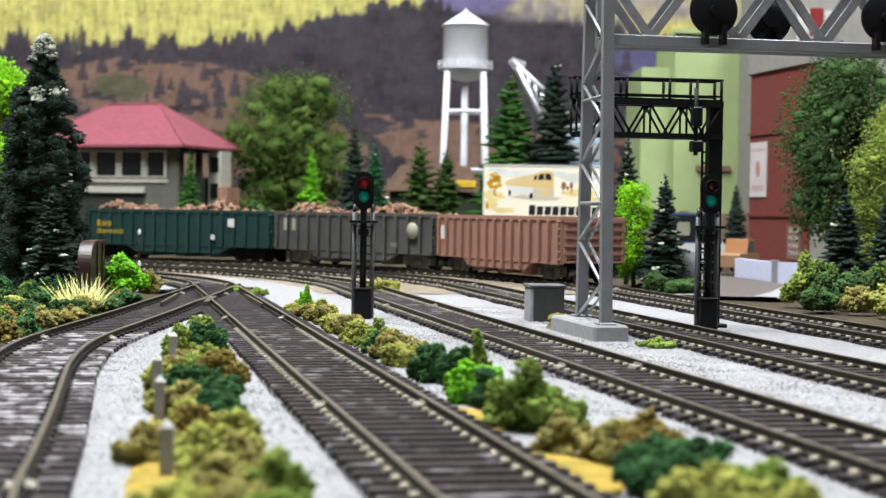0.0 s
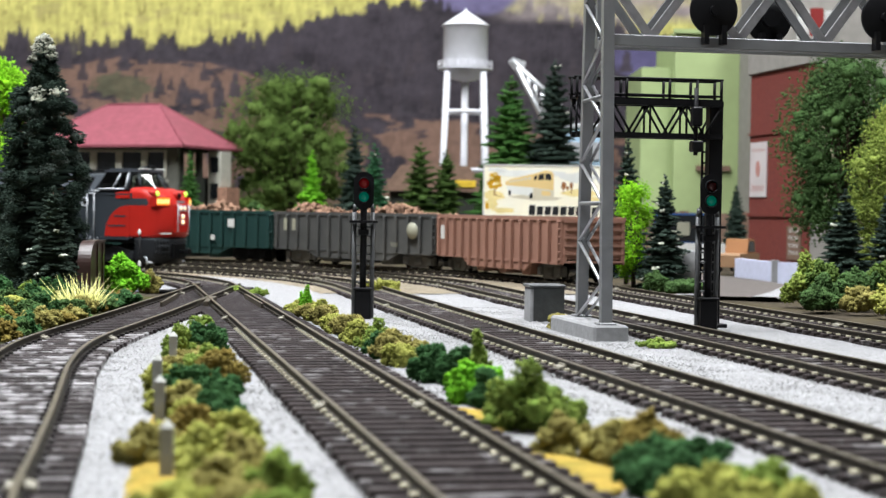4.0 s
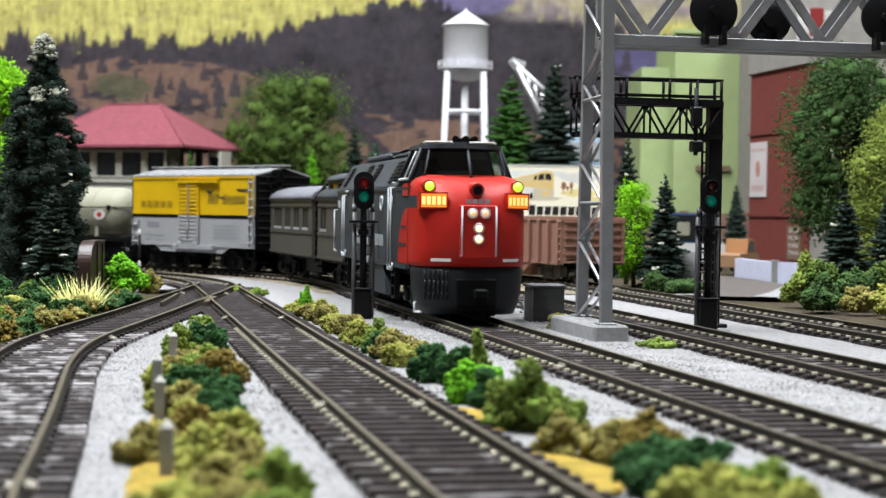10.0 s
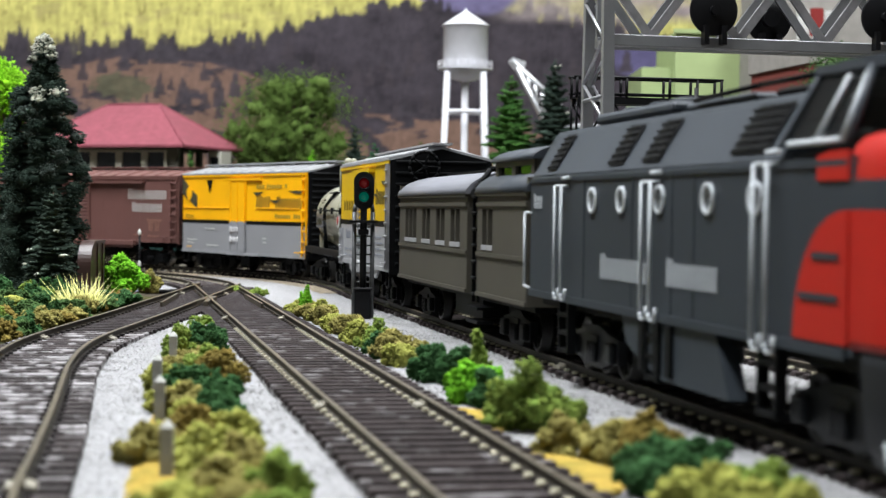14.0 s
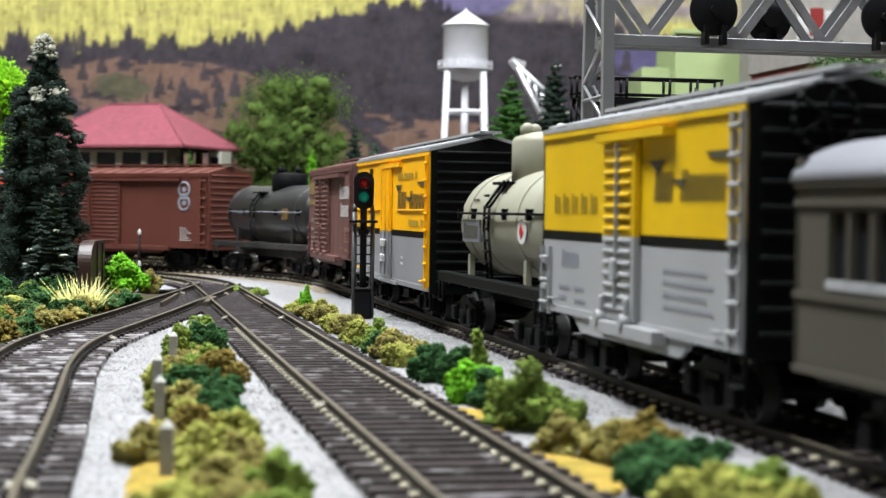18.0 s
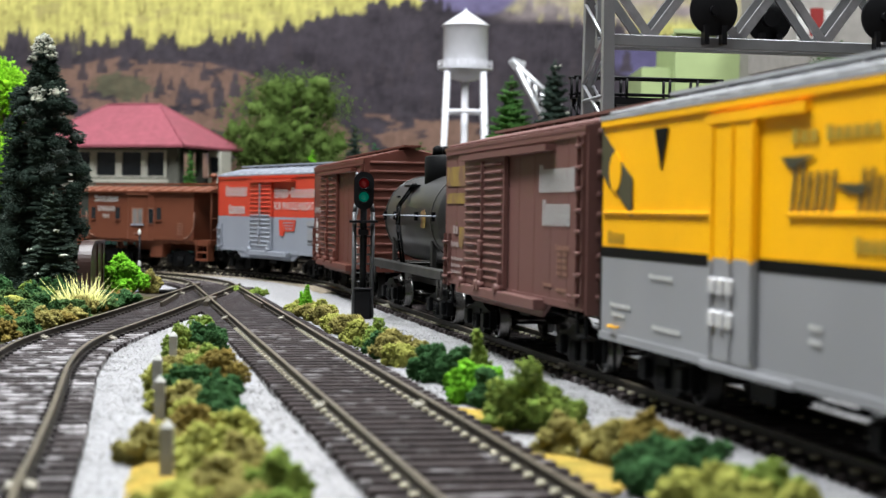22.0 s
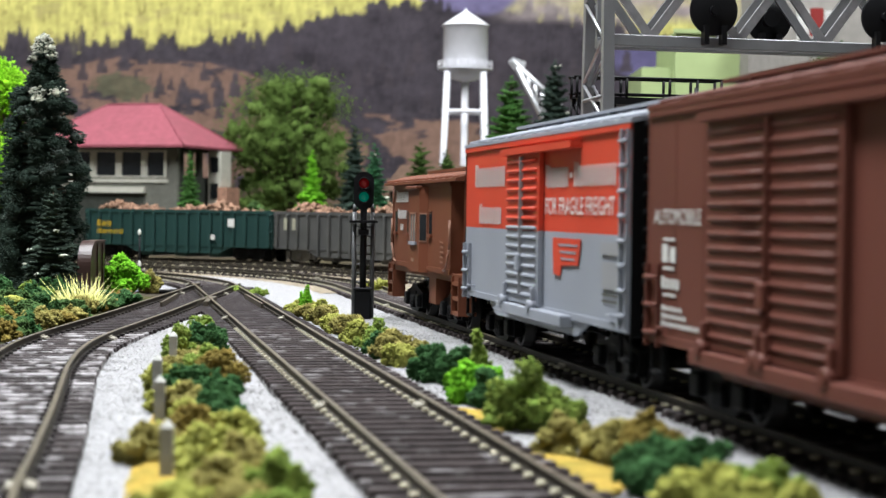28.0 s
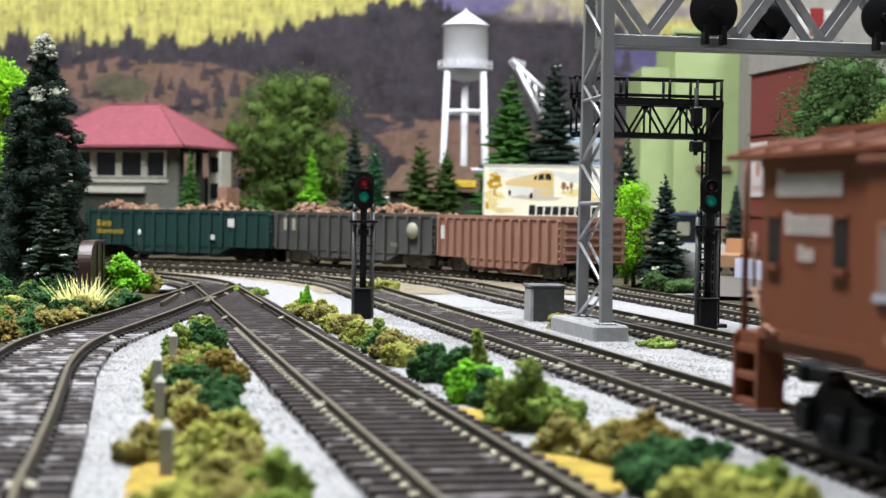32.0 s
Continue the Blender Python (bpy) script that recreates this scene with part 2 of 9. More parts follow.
# yellow turf under the hedge belt
for s0, s1 in ((-286, -256), (-232, -196)):
    strip("turf_belt", "yellow turf patch under the low bushes", M_GRASSGROUND, s0, s1, -47.6, lambda s: -46.5 + 7.0 * math.sin(math.pi * (s - s0) / (s1 - s0)), GROUND_Z + 1.8, rough=0.8, step=4, cat="turf")
bm = B()
rows = []
for i in range(26):
    y = 130 + (430 - 130) * i / 25
    t = i / 25
    x0 = np.interp(y, [130, 183, 218, 275, 335, 398, 430], [-37, -38, -42.5, -50, -58.5, -65, -66]) + 1.2 * noise.noise((y * 0.1, 0, 5))
    x1 = np.interp(y, [130, 183, 218, 275, 335, 398, 430], [-9, -17.5, -23, -33, -44, -56, -61]) + 1.2 * noise.noise((y * 0.1, 9, 5))
    rows.append([bm.verts.new((x0 + (x1 - x0) * j / 5, y, GROUND_Z + (0.6 if j in (0, 5) else 1.8))) for j in range(6)])
for a, b in zip(rows[:-1], rows[1:]):
    for j in range(5):
        bm.faces.new((a[j], a[j + 1], b[j + 1], b[j]))
tagged(part("turf_island", bm, M_GRASSGROUND, smooth=True), "yellow turf strip under the low bushes", "turf", kind="structure")

TIE_STEP = 6.4


def tie_mesh(material, spike, half=14.6):
    bm = B()
    box(bm, -half, half, -1.3, 1.3, -3.9, -1.75, 0, 0.2)
    for sx in (-1, 1):
        for o in (-1.25, 1.25):
            c = sx * 8.75 + o
            box(bm, c - 0.5, c + 0.5, -0.7, 0.7, -1.85, -1.3, 1)
    me = bpy.data.meshes.new("tie")
    bm.transform(Matrix.Scale(MM, 4))
    bm.to_mesh(me)
    bm.free()
    me.materials.append(material)
    me.materials.append(spike)
    return me


TIE, TIE_GLARE = tie_mesh(M_TIE, M_SPIKE), tie_mesh(M_TIE2, M_BED)
TIE_TURNOUT = tie_mesh(mat("dark_turnout_tie", (0.024, 0.0185, 0.019), 0.7, vary=0.3, scale=300, bump=0.3, dirt_glare=(0.16, 0.15, 0.155), dirt_glare_amount=0.3, dirt_glare_scale=230, rand=0.2, spec=0.12, dirt_glare_from=(0.58, 0.66)), M_RAIL)
TIE_SHORT = tie_mesh(M_TIE, M_SPIKE, 12.3)
RAIL_PROF = [(-0.9, -1.75), (0.9, -1.75), (0.9, -1.55), (0.22, -1.4), (0.22, -0.55), (0.46, -0.42), (0.46, -0.08), (0.34, 0), (-0.34, 0), (-0.46, -0.08), (-0.46, -0.42), (-0.22, -0.55), (-0.22, -1.4), (-0.9, -1.55)]


def sweep(name, pts, off, parent, material, prof=RAIL_PROF):
    """pts: (x, y, heading). A rail at the given side offset."""
    bm = B()
    prev = None
    for x, y, h in pts:
        px, py = -math.sin(h), math.cos(h)
        ring = [bm.verts.new((x + px * (off + u), y + py * (off + u), z)) for u, z in prof]
        if prev:
            for i in range(len(prof)):
                f = bm.faces.new((prev[i], prev[(i + 1) % len(prof)], ring[(i + 1) % len(prof)], ring[i]))
                f.material_index = int(prof[i][1] > -0.1 and prof[(i + 1) % len(prof)][1] > -0.1)
        else:
            bm.faces.new(ring)
        prev = ring
    bm.faces.new(prev[::-1])
    bmesh.ops.recalc_face_normals(bm, faces=bm.faces[:])
    return part(name, bm, material, parent)


def joiner_mesh():
    """Folded metal clip that holds two rail ends."""
    bm = B()
    prism(bm, [(-2.0, -1.78), (2.0, -1.78), (1.8, -1.3), (0.65, -1.1), (0.65, -0.7), (-0.65, -0.7), (-0.65, -1.1), (-1.8, -1.3)], "x", -2.6, 2.6)
    me = bpy.data.meshes.new("rail_joiner")
    bm.transform(Matrix.Scale(MM, 4))
    bm.to_mesh(me)
    bm.free()
    me.materials.append(mat("pale_metal_joiner", (0.28, 0.26, 0.21), 0.5, metal=0.3, vary=0.3, scale=500, bump=0.3))
    return me


JOINER = joiner_mesh()


def in_view(x, y, lo=60, hi=900):
    return lo < y < hi and abs(x) < 0.30 * y + 25


def railway_track(name, label, pts, near, rails=((8.75, 0, None), (-8.75, 0, None)), joint=10, tie=None, half=14.6, turnout=1e9):
    """pts at one tie's spacing. near: which ties become pieces of their own. turnout: beyond it the ties are the turnout's."""
    tie = tie or TIE
    tr = thing(name, label, "track", kind="structure")
    for off, a, b in rails:
        sweep("rail", pts[a:b:1], off, tr, [M_RAIL, M_RAILTOP])
    bed = B()
    prev = None
    for x, y, h in pts:
        px, py = -math.sin(h), math.cos(h)
        row = [bed.verts.new((x + px * u, y + py * u, GROUND_Z + z)) for u, z in ((-half - 0.3, 0.3), (-half + 0.6, 1.35), (half - 0.6, 1.35), (half + 0.3, 0.3))]
        if prev:
            for i in range(3):
                bed.faces.new((prev[i], prev[i + 1], row[i + 1], row[i]))
        prev = row
    bmesh.ops.recalc_face_normals(bed, faces=bed.faces[:])
    for f in bed.faces:
        f.normal_update()
        if f.normal.z < 0:
            f.normal_flip()
    part("roadbed", bed, M_BED, tr)
    for i in range(joint, len(pts), 36):
        x, y, h = pts[i]
        if in_view(x, y, 60, 1100):
            for off in (8.75, -8.75):
                px, py = -math.sin(h), math.cos(h)
                share("rail_joiner", JOINER, tr, at_mm(x + px * off, y + py * off, 0, math.degrees(h)))
    rest_v, rest_f = [], []
    for i, (x, y, h) in enumerate(pts):
        m = at_mm(x, y, 0, math.degrees(h) + 90 + random.uniform(-0.8, 0.8))
        if near(x, y):
            share("tie", TIE_TURNOUT if turnout < y < 740 else tie, tr, m)
        else:
            k = len(rest_v)
            rest_v += [m @ v.co for v in tie.vertices]
            rest_f += [[k + j for j in p.vertices] for p in tie.polygons]
    if rest_v:
        me = bpy.data.meshes.new("ties_far")
        me.from_pydata(rest_v, [], rest_f)
        me.materials.append(M_TIE)
        me.materials.append(M_SPIKE)
        mi = [p.material_index for p in tie.polygons]
        for p in me.polygons:
            p.material_index = mi[p.index % len(mi)]
        ob = new("ties_far", me)
        ob.parent = tr
        ob["kind"] = "stuff"
    return tr


def main_pts(off, s0, s1):
    k = int((s1 - s0) / TIE_STEP)
    return [line_at(s0 + TIE_STEP * i, off) for i in range(k + 1)]


railway_track("track_1", "straight sectional track with dark brown plastic ties", main_pts(OFF_B, -1500, 260), in_view, turnout=470)
railway_track("track_2", "curved branch track, dark plastic ties with painted glare", [p for p in A_LINE], in_view, tie=TIE_GLARE, turnout=455)
railway_track("track_3", "main line track with brown nickel rails", main_pts(OFF_C, -2720, 1500), lambda x, y: in_view(x, y, 120, 800), tie=TIE_SHORT, half=12.3)
railway_track("track_4", "second main line track with brown rails", main_pts(OFF_D, -1500, 420), lambda x, y: in_view(x, y, 250, 800), tie=TIE_SHORT, half=12.3)
railway_track("track_5", "far curved track that carries hopper cars", main_pts(OFF_E, -1700, 420), lambda x, y: in_view(x, y, 300, 700), tie=TIE_SHORT, half=12.3)
# ---- materials of the train ----
def paint(name, c, rough=0.42, vary=0.06, dirt_glare=None, amt=0.25, spec=0.18):
    return mat(name, c, rough, vary=vary, scale=90, bump=0.06, bscale=1500, dirt_glare=dirt_glare or tuple(0.45 * v for v in c), dirt_glare_amount=amt, dirt_glare_scale=45, spec=spec)


P_BLACK = paint("black_plastic", (0.004, 0.0043, 0.0047), 0.55, spec=0.07)
P_YELLOW = paint("orange_yellow_paint", (0.90, 0.44, 0.004))
P_YELLOW2 = paint("worn_yellow_paint", (0.60, 0.38, 0.006), 0.45, 0.1)
P_SILVER = paint("silver_grey_paint", (0.245, 0.248, 0.26), 0.4)
P_SILVER2 = paint("bright_silver_paint", (0.30, 0.305, 0.315), 0.35)
P_BROWN = paint("boxcar_brown_paint", (0.135, 0.064, 0.056), 0.5, dirt_glare=(0.09, 0.055, 0.05))
P_BROWN2 = paint("boxcar_red_brown_paint", (0.108, 0.036, 0.026), 0.5)
P_CABOOSE = paint("caboose_brown_paint", (0.135, 0.044, 0.023), 0.5)
P_RED = paint("scarlet_paint", (0.36, 0.015, 0.010), 0.4)
P_REDORANGE = paint("orange_red_paint", (0.49, 0.052, 0.027), 0.45)
P_CARGREY = paint("grey_car_paint", (0.245, 0.262, 0.30), 0.45)
P_LOCO = paint("dark_lark_grey_paint", (0.028, 0.034, 0.041), 0.5, spec=0.15)
P_LOCO2 = paint("roof_grey_paint", (0.047, 0.054, 0.064), 0.55, spec=0.18)
P_OLIVE = paint("olive_drab_paint", (0.062, 0.057, 0.046), 0.55, dirt_glare=(0.04, 0.037, 0.031), spec=0.15)
P_ROOFSILV = paint("dull_aluminium_paint", (0.17, 0.173, 0.195), 0.6, spec=0.2)
P_CREAM = paint("cream_white_paint", (0.285, 0.28, 0.215), 0.4, dirt_glare=(0.25, 0.24, 0.18))
P_TANKBLACK = paint("satin_black_paint", (0.009, 0.0088, 0.0088), 0.4, spec=0.75, amt=0.4, dirt_glare=(0.026, 0.025, 0.022))
P_FADEWHITE = paint("faded_white_lettering", (0.30, 0.235, 0.225), 0.6, 0.12)
P_DUSTY = paint("dusty_black_plastic", (0.016, 0.0155, 0.015), 0.6, spec=0.2, amt=0.6, dirt_glare=(0.07, 0.066, 0.06))
P_WHITE = paint("white_lettering", (0.56, 0.56, 0.54), 0.6)
P_DARKLET = paint("dark_lettering", (0.06, 0.055, 0.03), 0.6)
P_GOLDLET = paint("yellow_lettering", (0.36, 0.24, 0.03), 0.6)
P_DULLGOLD = paint("dull_gold_lettering", (0.24, 0.165, 0.02), 0.6)
P_CHARCOAL = paint("charcoal_plastic", (0.013, 0.0145, 0.017), 0.45, spec=0.2)
P_FADED = mat("rubbed_yellow_paint", (0.22, 0.145, 0.03), 0.6, vary=0.2, scale=160, bump=0.06, dirt_glare=(0.14, 0.07, 0.05), dirt_glare_amount=0.9, dirt_glare_scale=110, dirt_glare_from=(0.47, 0.6))
# Pale brown for print and frames; on the handrails it paints in a highlight.
P_GRAB = paint("pale_brown_highlight_paint", (0.26, 0.14, 0.10), 0.4)
P_HANDRAIL = paint("light_grey_handrail", (0.50, 0.53, 0.56), 0.4)
M_WHEEL = mat("wheel_metal", (0.13, 0.125, 0.12), 0.24, metal=0.9, vary=0.3, scale=200, bump=0.1)
# Near-black wheel colour carries the shade under the cars.
M_DARKWHEEL = mat("dark_shaded_wheel", (0.010, 0.0095, 0.009), 0.4, metal=0.0, spec=0.15, vary=0.3, scale=200, bump=0.1)
M_GLASS = mat("dark_window_glass", (0.012, 0.014, 0.016), 0.08, vary=0.1, bump=0, spec=0.6)
M_PALEPANE = mat("pale_grey_brown_pane", (0.17, 0.16, 0.15), 0.25, vary=0.25, scale=120, bump=0.05)
def clear_glass(name, tint, gloss):
    m = bpy.data.materials.new(name)
    m.use_nodes = True
    n, l = m.node_tree.nodes, m.node_tree.links
    tr, gl, mx = n.new("ShaderNodeBsdfTransparent"), n.new("ShaderNodeBsdfGlossy"), n.new("ShaderNodeMixShader")
    tr.inputs["Color"].default_value = (*tint, 1)
    gl.inputs["Roughness"].default_value = 0.06
    mx.inputs[0].default_value = gloss
    l.new(tr.outputs[0], mx.inputs[1])
    l.new(gl.outputs[0], mx.inputs[2])
    l.new(mx.outputs[0], n["Material Output"].inputs["Surface"])
    return m


M_CLEAR = clear_glass("clear_cab_glass", (0.50, 0.55, 0.53), 0.07)
M_CHROME = mat("chrome_latch", (0.80, 0.80, 0.82), 0.25, metal=0.4, vary=0.05, bump=0.3, bscale=400)
M_LAMPDIM = mat("dim_headlight", (1.0, 0.7, 0.45), 0.3, bump=0, emit=0.7, emit_color=(1.0, 0.42, 0.16))
M_LAMPON = mat("lit_headlight", (1.0, 0.82, 0.6), 0.3, bump=0, emit=2.6, emit_color=(1.0, 0.55, 0.22))
M_CLASSLAMP = mat("lit_class_lamp", (0.3, 0.6, 0.1), 0.3, bump=0, emit=1.3, emit_color=(0.48, 0.9, 0.05))
M_NUMBOARD = mat("lit_number_board", (0.8, 0.25, 0.03), 0.4, bump=0, emit=0.75, emit_color=(1.0, 0.22, 0.015))
M_NUMDARK = mat("number_board_mark", (1.0, 0.7, 0.3), 0.6, bump=0, emit=1.0, emit_color=(1.0, 0.62, 0.16))


def bars(bm, x0, x1, z0, z1, count, y, slant=0.0, mi=0, t=0.08, gap=0.4):
    """A word as plain letter-sized marks on a wall that faces -y: solid when small, pairs of bars when large."""
    w = (x1 - x0) / count

    def plate(a, b, lo, hi):
        k = slant / max(z1 - z0, 0.1)
        sa, sb = k * (lo - z0), k * (hi - z0)
        v = [bm.verts.new(q) for q in ((a + sa, y, lo), (b + sa, y, lo), (b + sb, y, hi), (a + sb, y, hi), (a + sa, y - t, lo), (b + sa, y - t, lo), (b + sb, y - t, hi), (a + sb, y - t, hi))]
        for q in ((4, 5, 6, 7), (0, 4, 7, 3), (1, 2, 6, 5), (3, 7, 6, 2), (0, 1, 5, 4)):
            f = bm.faces.new([v[k2] for k2 in q])
            f.material_index = mi

    for i in range(count):
        a, b = x0 + w * (i + gap / 2), x0 + w * (i + 1 - gap / 2)
        hi = z1 if i == 0 else z1 - (z1 - z0) * 0.16
        if count < 3 or z1 - z0 < 2.2 or gap < 0.15:
            plate(a, b, z0, hi)
            continue
        q = (b - a) * 0.27
        plate(a, a + q, z0, hi)
        plate(b - q, b, z0, hi)


def words(parent, material, rows, y=-17.2, label="", name="lettering"):
    """One mesh for each word: (x0, x1, z0, z1, letters[, slant])."""
    for x0, x1, z0, z1, k, *sl in rows:
        bm = B()
        bars(bm, x0, x1, z0, z1, k, y, *sl, gap=0.3)
        part(name, bm, material, parent, label)


def small_print(parent, material, rows, y=-17.2, name="data_lettering"):
    """Rows of print too small to pick apart."""
    bm = B()
    for x0, x1, z0, z1, k in rows:
        bars(bm, x0, x1, z0, z1, k, y, gap=0.35)
    part(name, bm, material, parent)["kind"] = "stuff"


def poly_plate(bm, pts, y, t=0.15, mi=0):
    """A flat plate in the x-z plane that faces -y."""
    prism(bm, pts, "y", y, y - t, mi)


def text_mesh(name, body, x0, z0, height, width, y, material, parent):
    cu = bpy.data.curves.new(name, "FONT")
    cu.body, cu.size, cu.extrude = body, 1.0, 0.0
    tmp = bpy.data.objects.new(name, cu)
    scene.collection.objects.link(tmp)
    bpy.context.view_layer.update()
    me = bpy.data.meshes.new_from_object(tmp)
    bpy.data.objects.remove(tmp)
    bpy.data.curves.remove(cu)
    xs = [v.co.x for v in me.vertices]
    ys = [v.co.y for v in me.vertices]
    sx, sz = width / (max(xs) - min(xs)), height / (max(ys) - min(ys))
    ax, az = min(xs), min(ys)
    for v in me.vertices:
        v.co = Vector(((x0 + (v.co.x - ax) * sx) * MM, y * MM, (z0 + (v.co.y - az) * sz) * MM))
    me.materials.append(material)
    ob = new(name, me)
    ob.parent = parent
    return ob


def wheel_mesh(name, r, material, spokes=6):
    bm = B()
    cyl(bm, (0, -8.6, 0), (0, 8.6, 0), 1.1, 8)
    for s in (-1, 1):
        lathe(bm, [(r + 0.7, s * 7.3), (r + 0.7, s * 7.9), (r, s * 8.0), (r * 0.98, s * 9.9), (r * 0.80, s * 9.9), (r * 0.74, s * 9.3), (r * 0.34, s * 9.3), (r * 0.3, s * 10.0), (0.4, s * 10.0)], (0, 0, 0), "y", 18)
        for k in range(spokes):
            a = 2 * math.pi * k / spokes
            cyl(bm, (r * 0.3 * math.cos(a), s * 9.4, r * 0.3 * math.sin(a)), (r * 0.78 * math.cos(a), s * 9.5, r * 0.78 * math.sin(a)), 0.35, 5)
    me = bpy.data.meshes.new(name)
    bm.transform(Matrix.Scale(MM, 4))
    bm.to_mesh(me)
    bm.free()
    me.materials.append(material)
    return me


WHEEL_SMALL = wheel_mesh("wheelset", 4.8, M_WHEEL)
WHEEL_DARK = wheel_mesh("wheelset", 4.8, M_DARKWHEEL)
WHEEL_LOCO = wheel_mesh("wheelset", 5.6, M_DARKWHEEL)
WHEELSETS = []


def truck(parent, x, wheel=WHEEL_DARK, r=4.8, half=9.6, axles=2, material=None):
    """A four- or six-wheeled bogie with side frames, springs and its wheelsets."""
    bm = B()
    for s in (-1, 1):
        y0, y1 = (10.6, 12.4) if s > 0 else (-12.4, -10.6)
        prism(bm, [(-half - 3.4, r - 2.2), (-half - 3.4, r + 2.4), (-half + 2.6, r + 3.2), (-3.4, r + 4.6), (3.4, r + 4.6), (half - 2.6, r + 3.2), (half + 3.4, r + 2.4), (half + 3.4, r - 2.2), (half - 2.4, r - 2.4), (5.2, r - 3.7), (-5.2, r - 3.7), (-half + 2.4, r - 2.4)], "y", y0, y1)
        for a in (-half, half):
            box(bm, a - 2.0, a + 2.0, *sorted((s * 12.2, s * 13.8)), r - 2.0, r + 1.9, 0, 0.35)
        for a in (-1.7, 0, 1.7):
            cyl(bm, (a, s * 12.9, r - 2.6), (a, s * 12.9, r + 1.2), 0.75, 6)
        box(bm, -3, 3, s * 12.4 - 0.4, s * 12.4 + 0.4, r + 1.2, r + 2.6)
    box(bm, -3, 3, -11, 11, r + 0.4, r + 3.6)
    cyl(bm, (0, 0, r + 3), (0, 0, r + 6.5), 3, 10)
    tk = part("truck", bm, material or P_BLACK, parent, at=at_mm(x, 0, 0))
    for a in ((-half, half) if axles == 2 else (-half, 0, half)):
        WHEELSETS.append((share("wheelset", wheel, tk, at_mm(a, 0, r)), a, r))
    return tk


def coupler(parent, x, sgn):
    bm = B()
    box(bm, x - 4.5, x + 4.5, -1.3, 1.3, 7.2, 9.2, 0, 0.3)
    box(bm, x + sgn * 3.2, x + sgn * 6.2, -2.1, 2.1, 6.6, 9.8, 0, 0.6)
    return part("coupler", bm, P_BLACK, parent)


def ladder(parent, x0, x1, y, z0, z1, rungs, material, name="ladder", t=0.45, sgn=-1):
    bm = B()
    for x in (x0, x1):
        box(bm, x - 0.3, x + 0.3, min(y, y + sgn * 0.9), max(y, y + sgn * 0.9), z0, z1)
    lad = part(name, bm, material, parent)
    for i in range(rungs):
        z = z0 + (z1 - z0) * (i + 0.5) / rungs
        bm = B()
        cyl(bm, (x0 - 0.3, y + sgn * 0.9, z), (x1 + 0.3, y + sgn * 0.9, z), t, 5)
        part("rung", bm, material, lad)
    return lad


def underframe(parent, half, z=10.0):
    bm = B()
    box(bm, -half + 2, half - 2, -2.8, 2.8, z - 3.5, z + 0.5)
    for i in range(7):
        x = -half * 0.75 + half * 1.5 * i / 6
        box(bm, x - 0.6, x + 0.6, -15, 15, z - 1.8, z)
    cyl(bm, (6, 6, z - 4), (18, 6, z - 4), 2.6, 10)
    box(bm, -16, -6, -9, -3, z - 6, z)
    tube(bm, [(-30, -5, z - 3), (-8, -4, z - 4.5), (20, -5, z - 4.5), (34, -3, z - 2.5)], 0.35, 5)
    return part("underframe", bm, P_BLACK, parent)


def brake_wheel(parent, x, y, z, sgn, material, r=5.0):
    bm = B()
    k = 16
    ring = [(x + sgn * 1.5, y + r * math.cos(2 * math.pi * i / k), z + r * math.sin(2 * math.pi * i / k)) for i in range(k + 1)]
    tube(bm, ring, 0.55, 5)
    for i in range(5):
        a = 2 * math.pi * i / 5
        cyl(bm, (x + sgn * 1.5, y, z), (x + sgn * 1.5, y + r * math.cos(a), z + r * math.sin(a)), 0.35, 5)
    cyl(bm, (x, y, z), (x + sgn * 2, y, z), 0.9, 8)
    return part("brake_wheel", bm, material, parent)


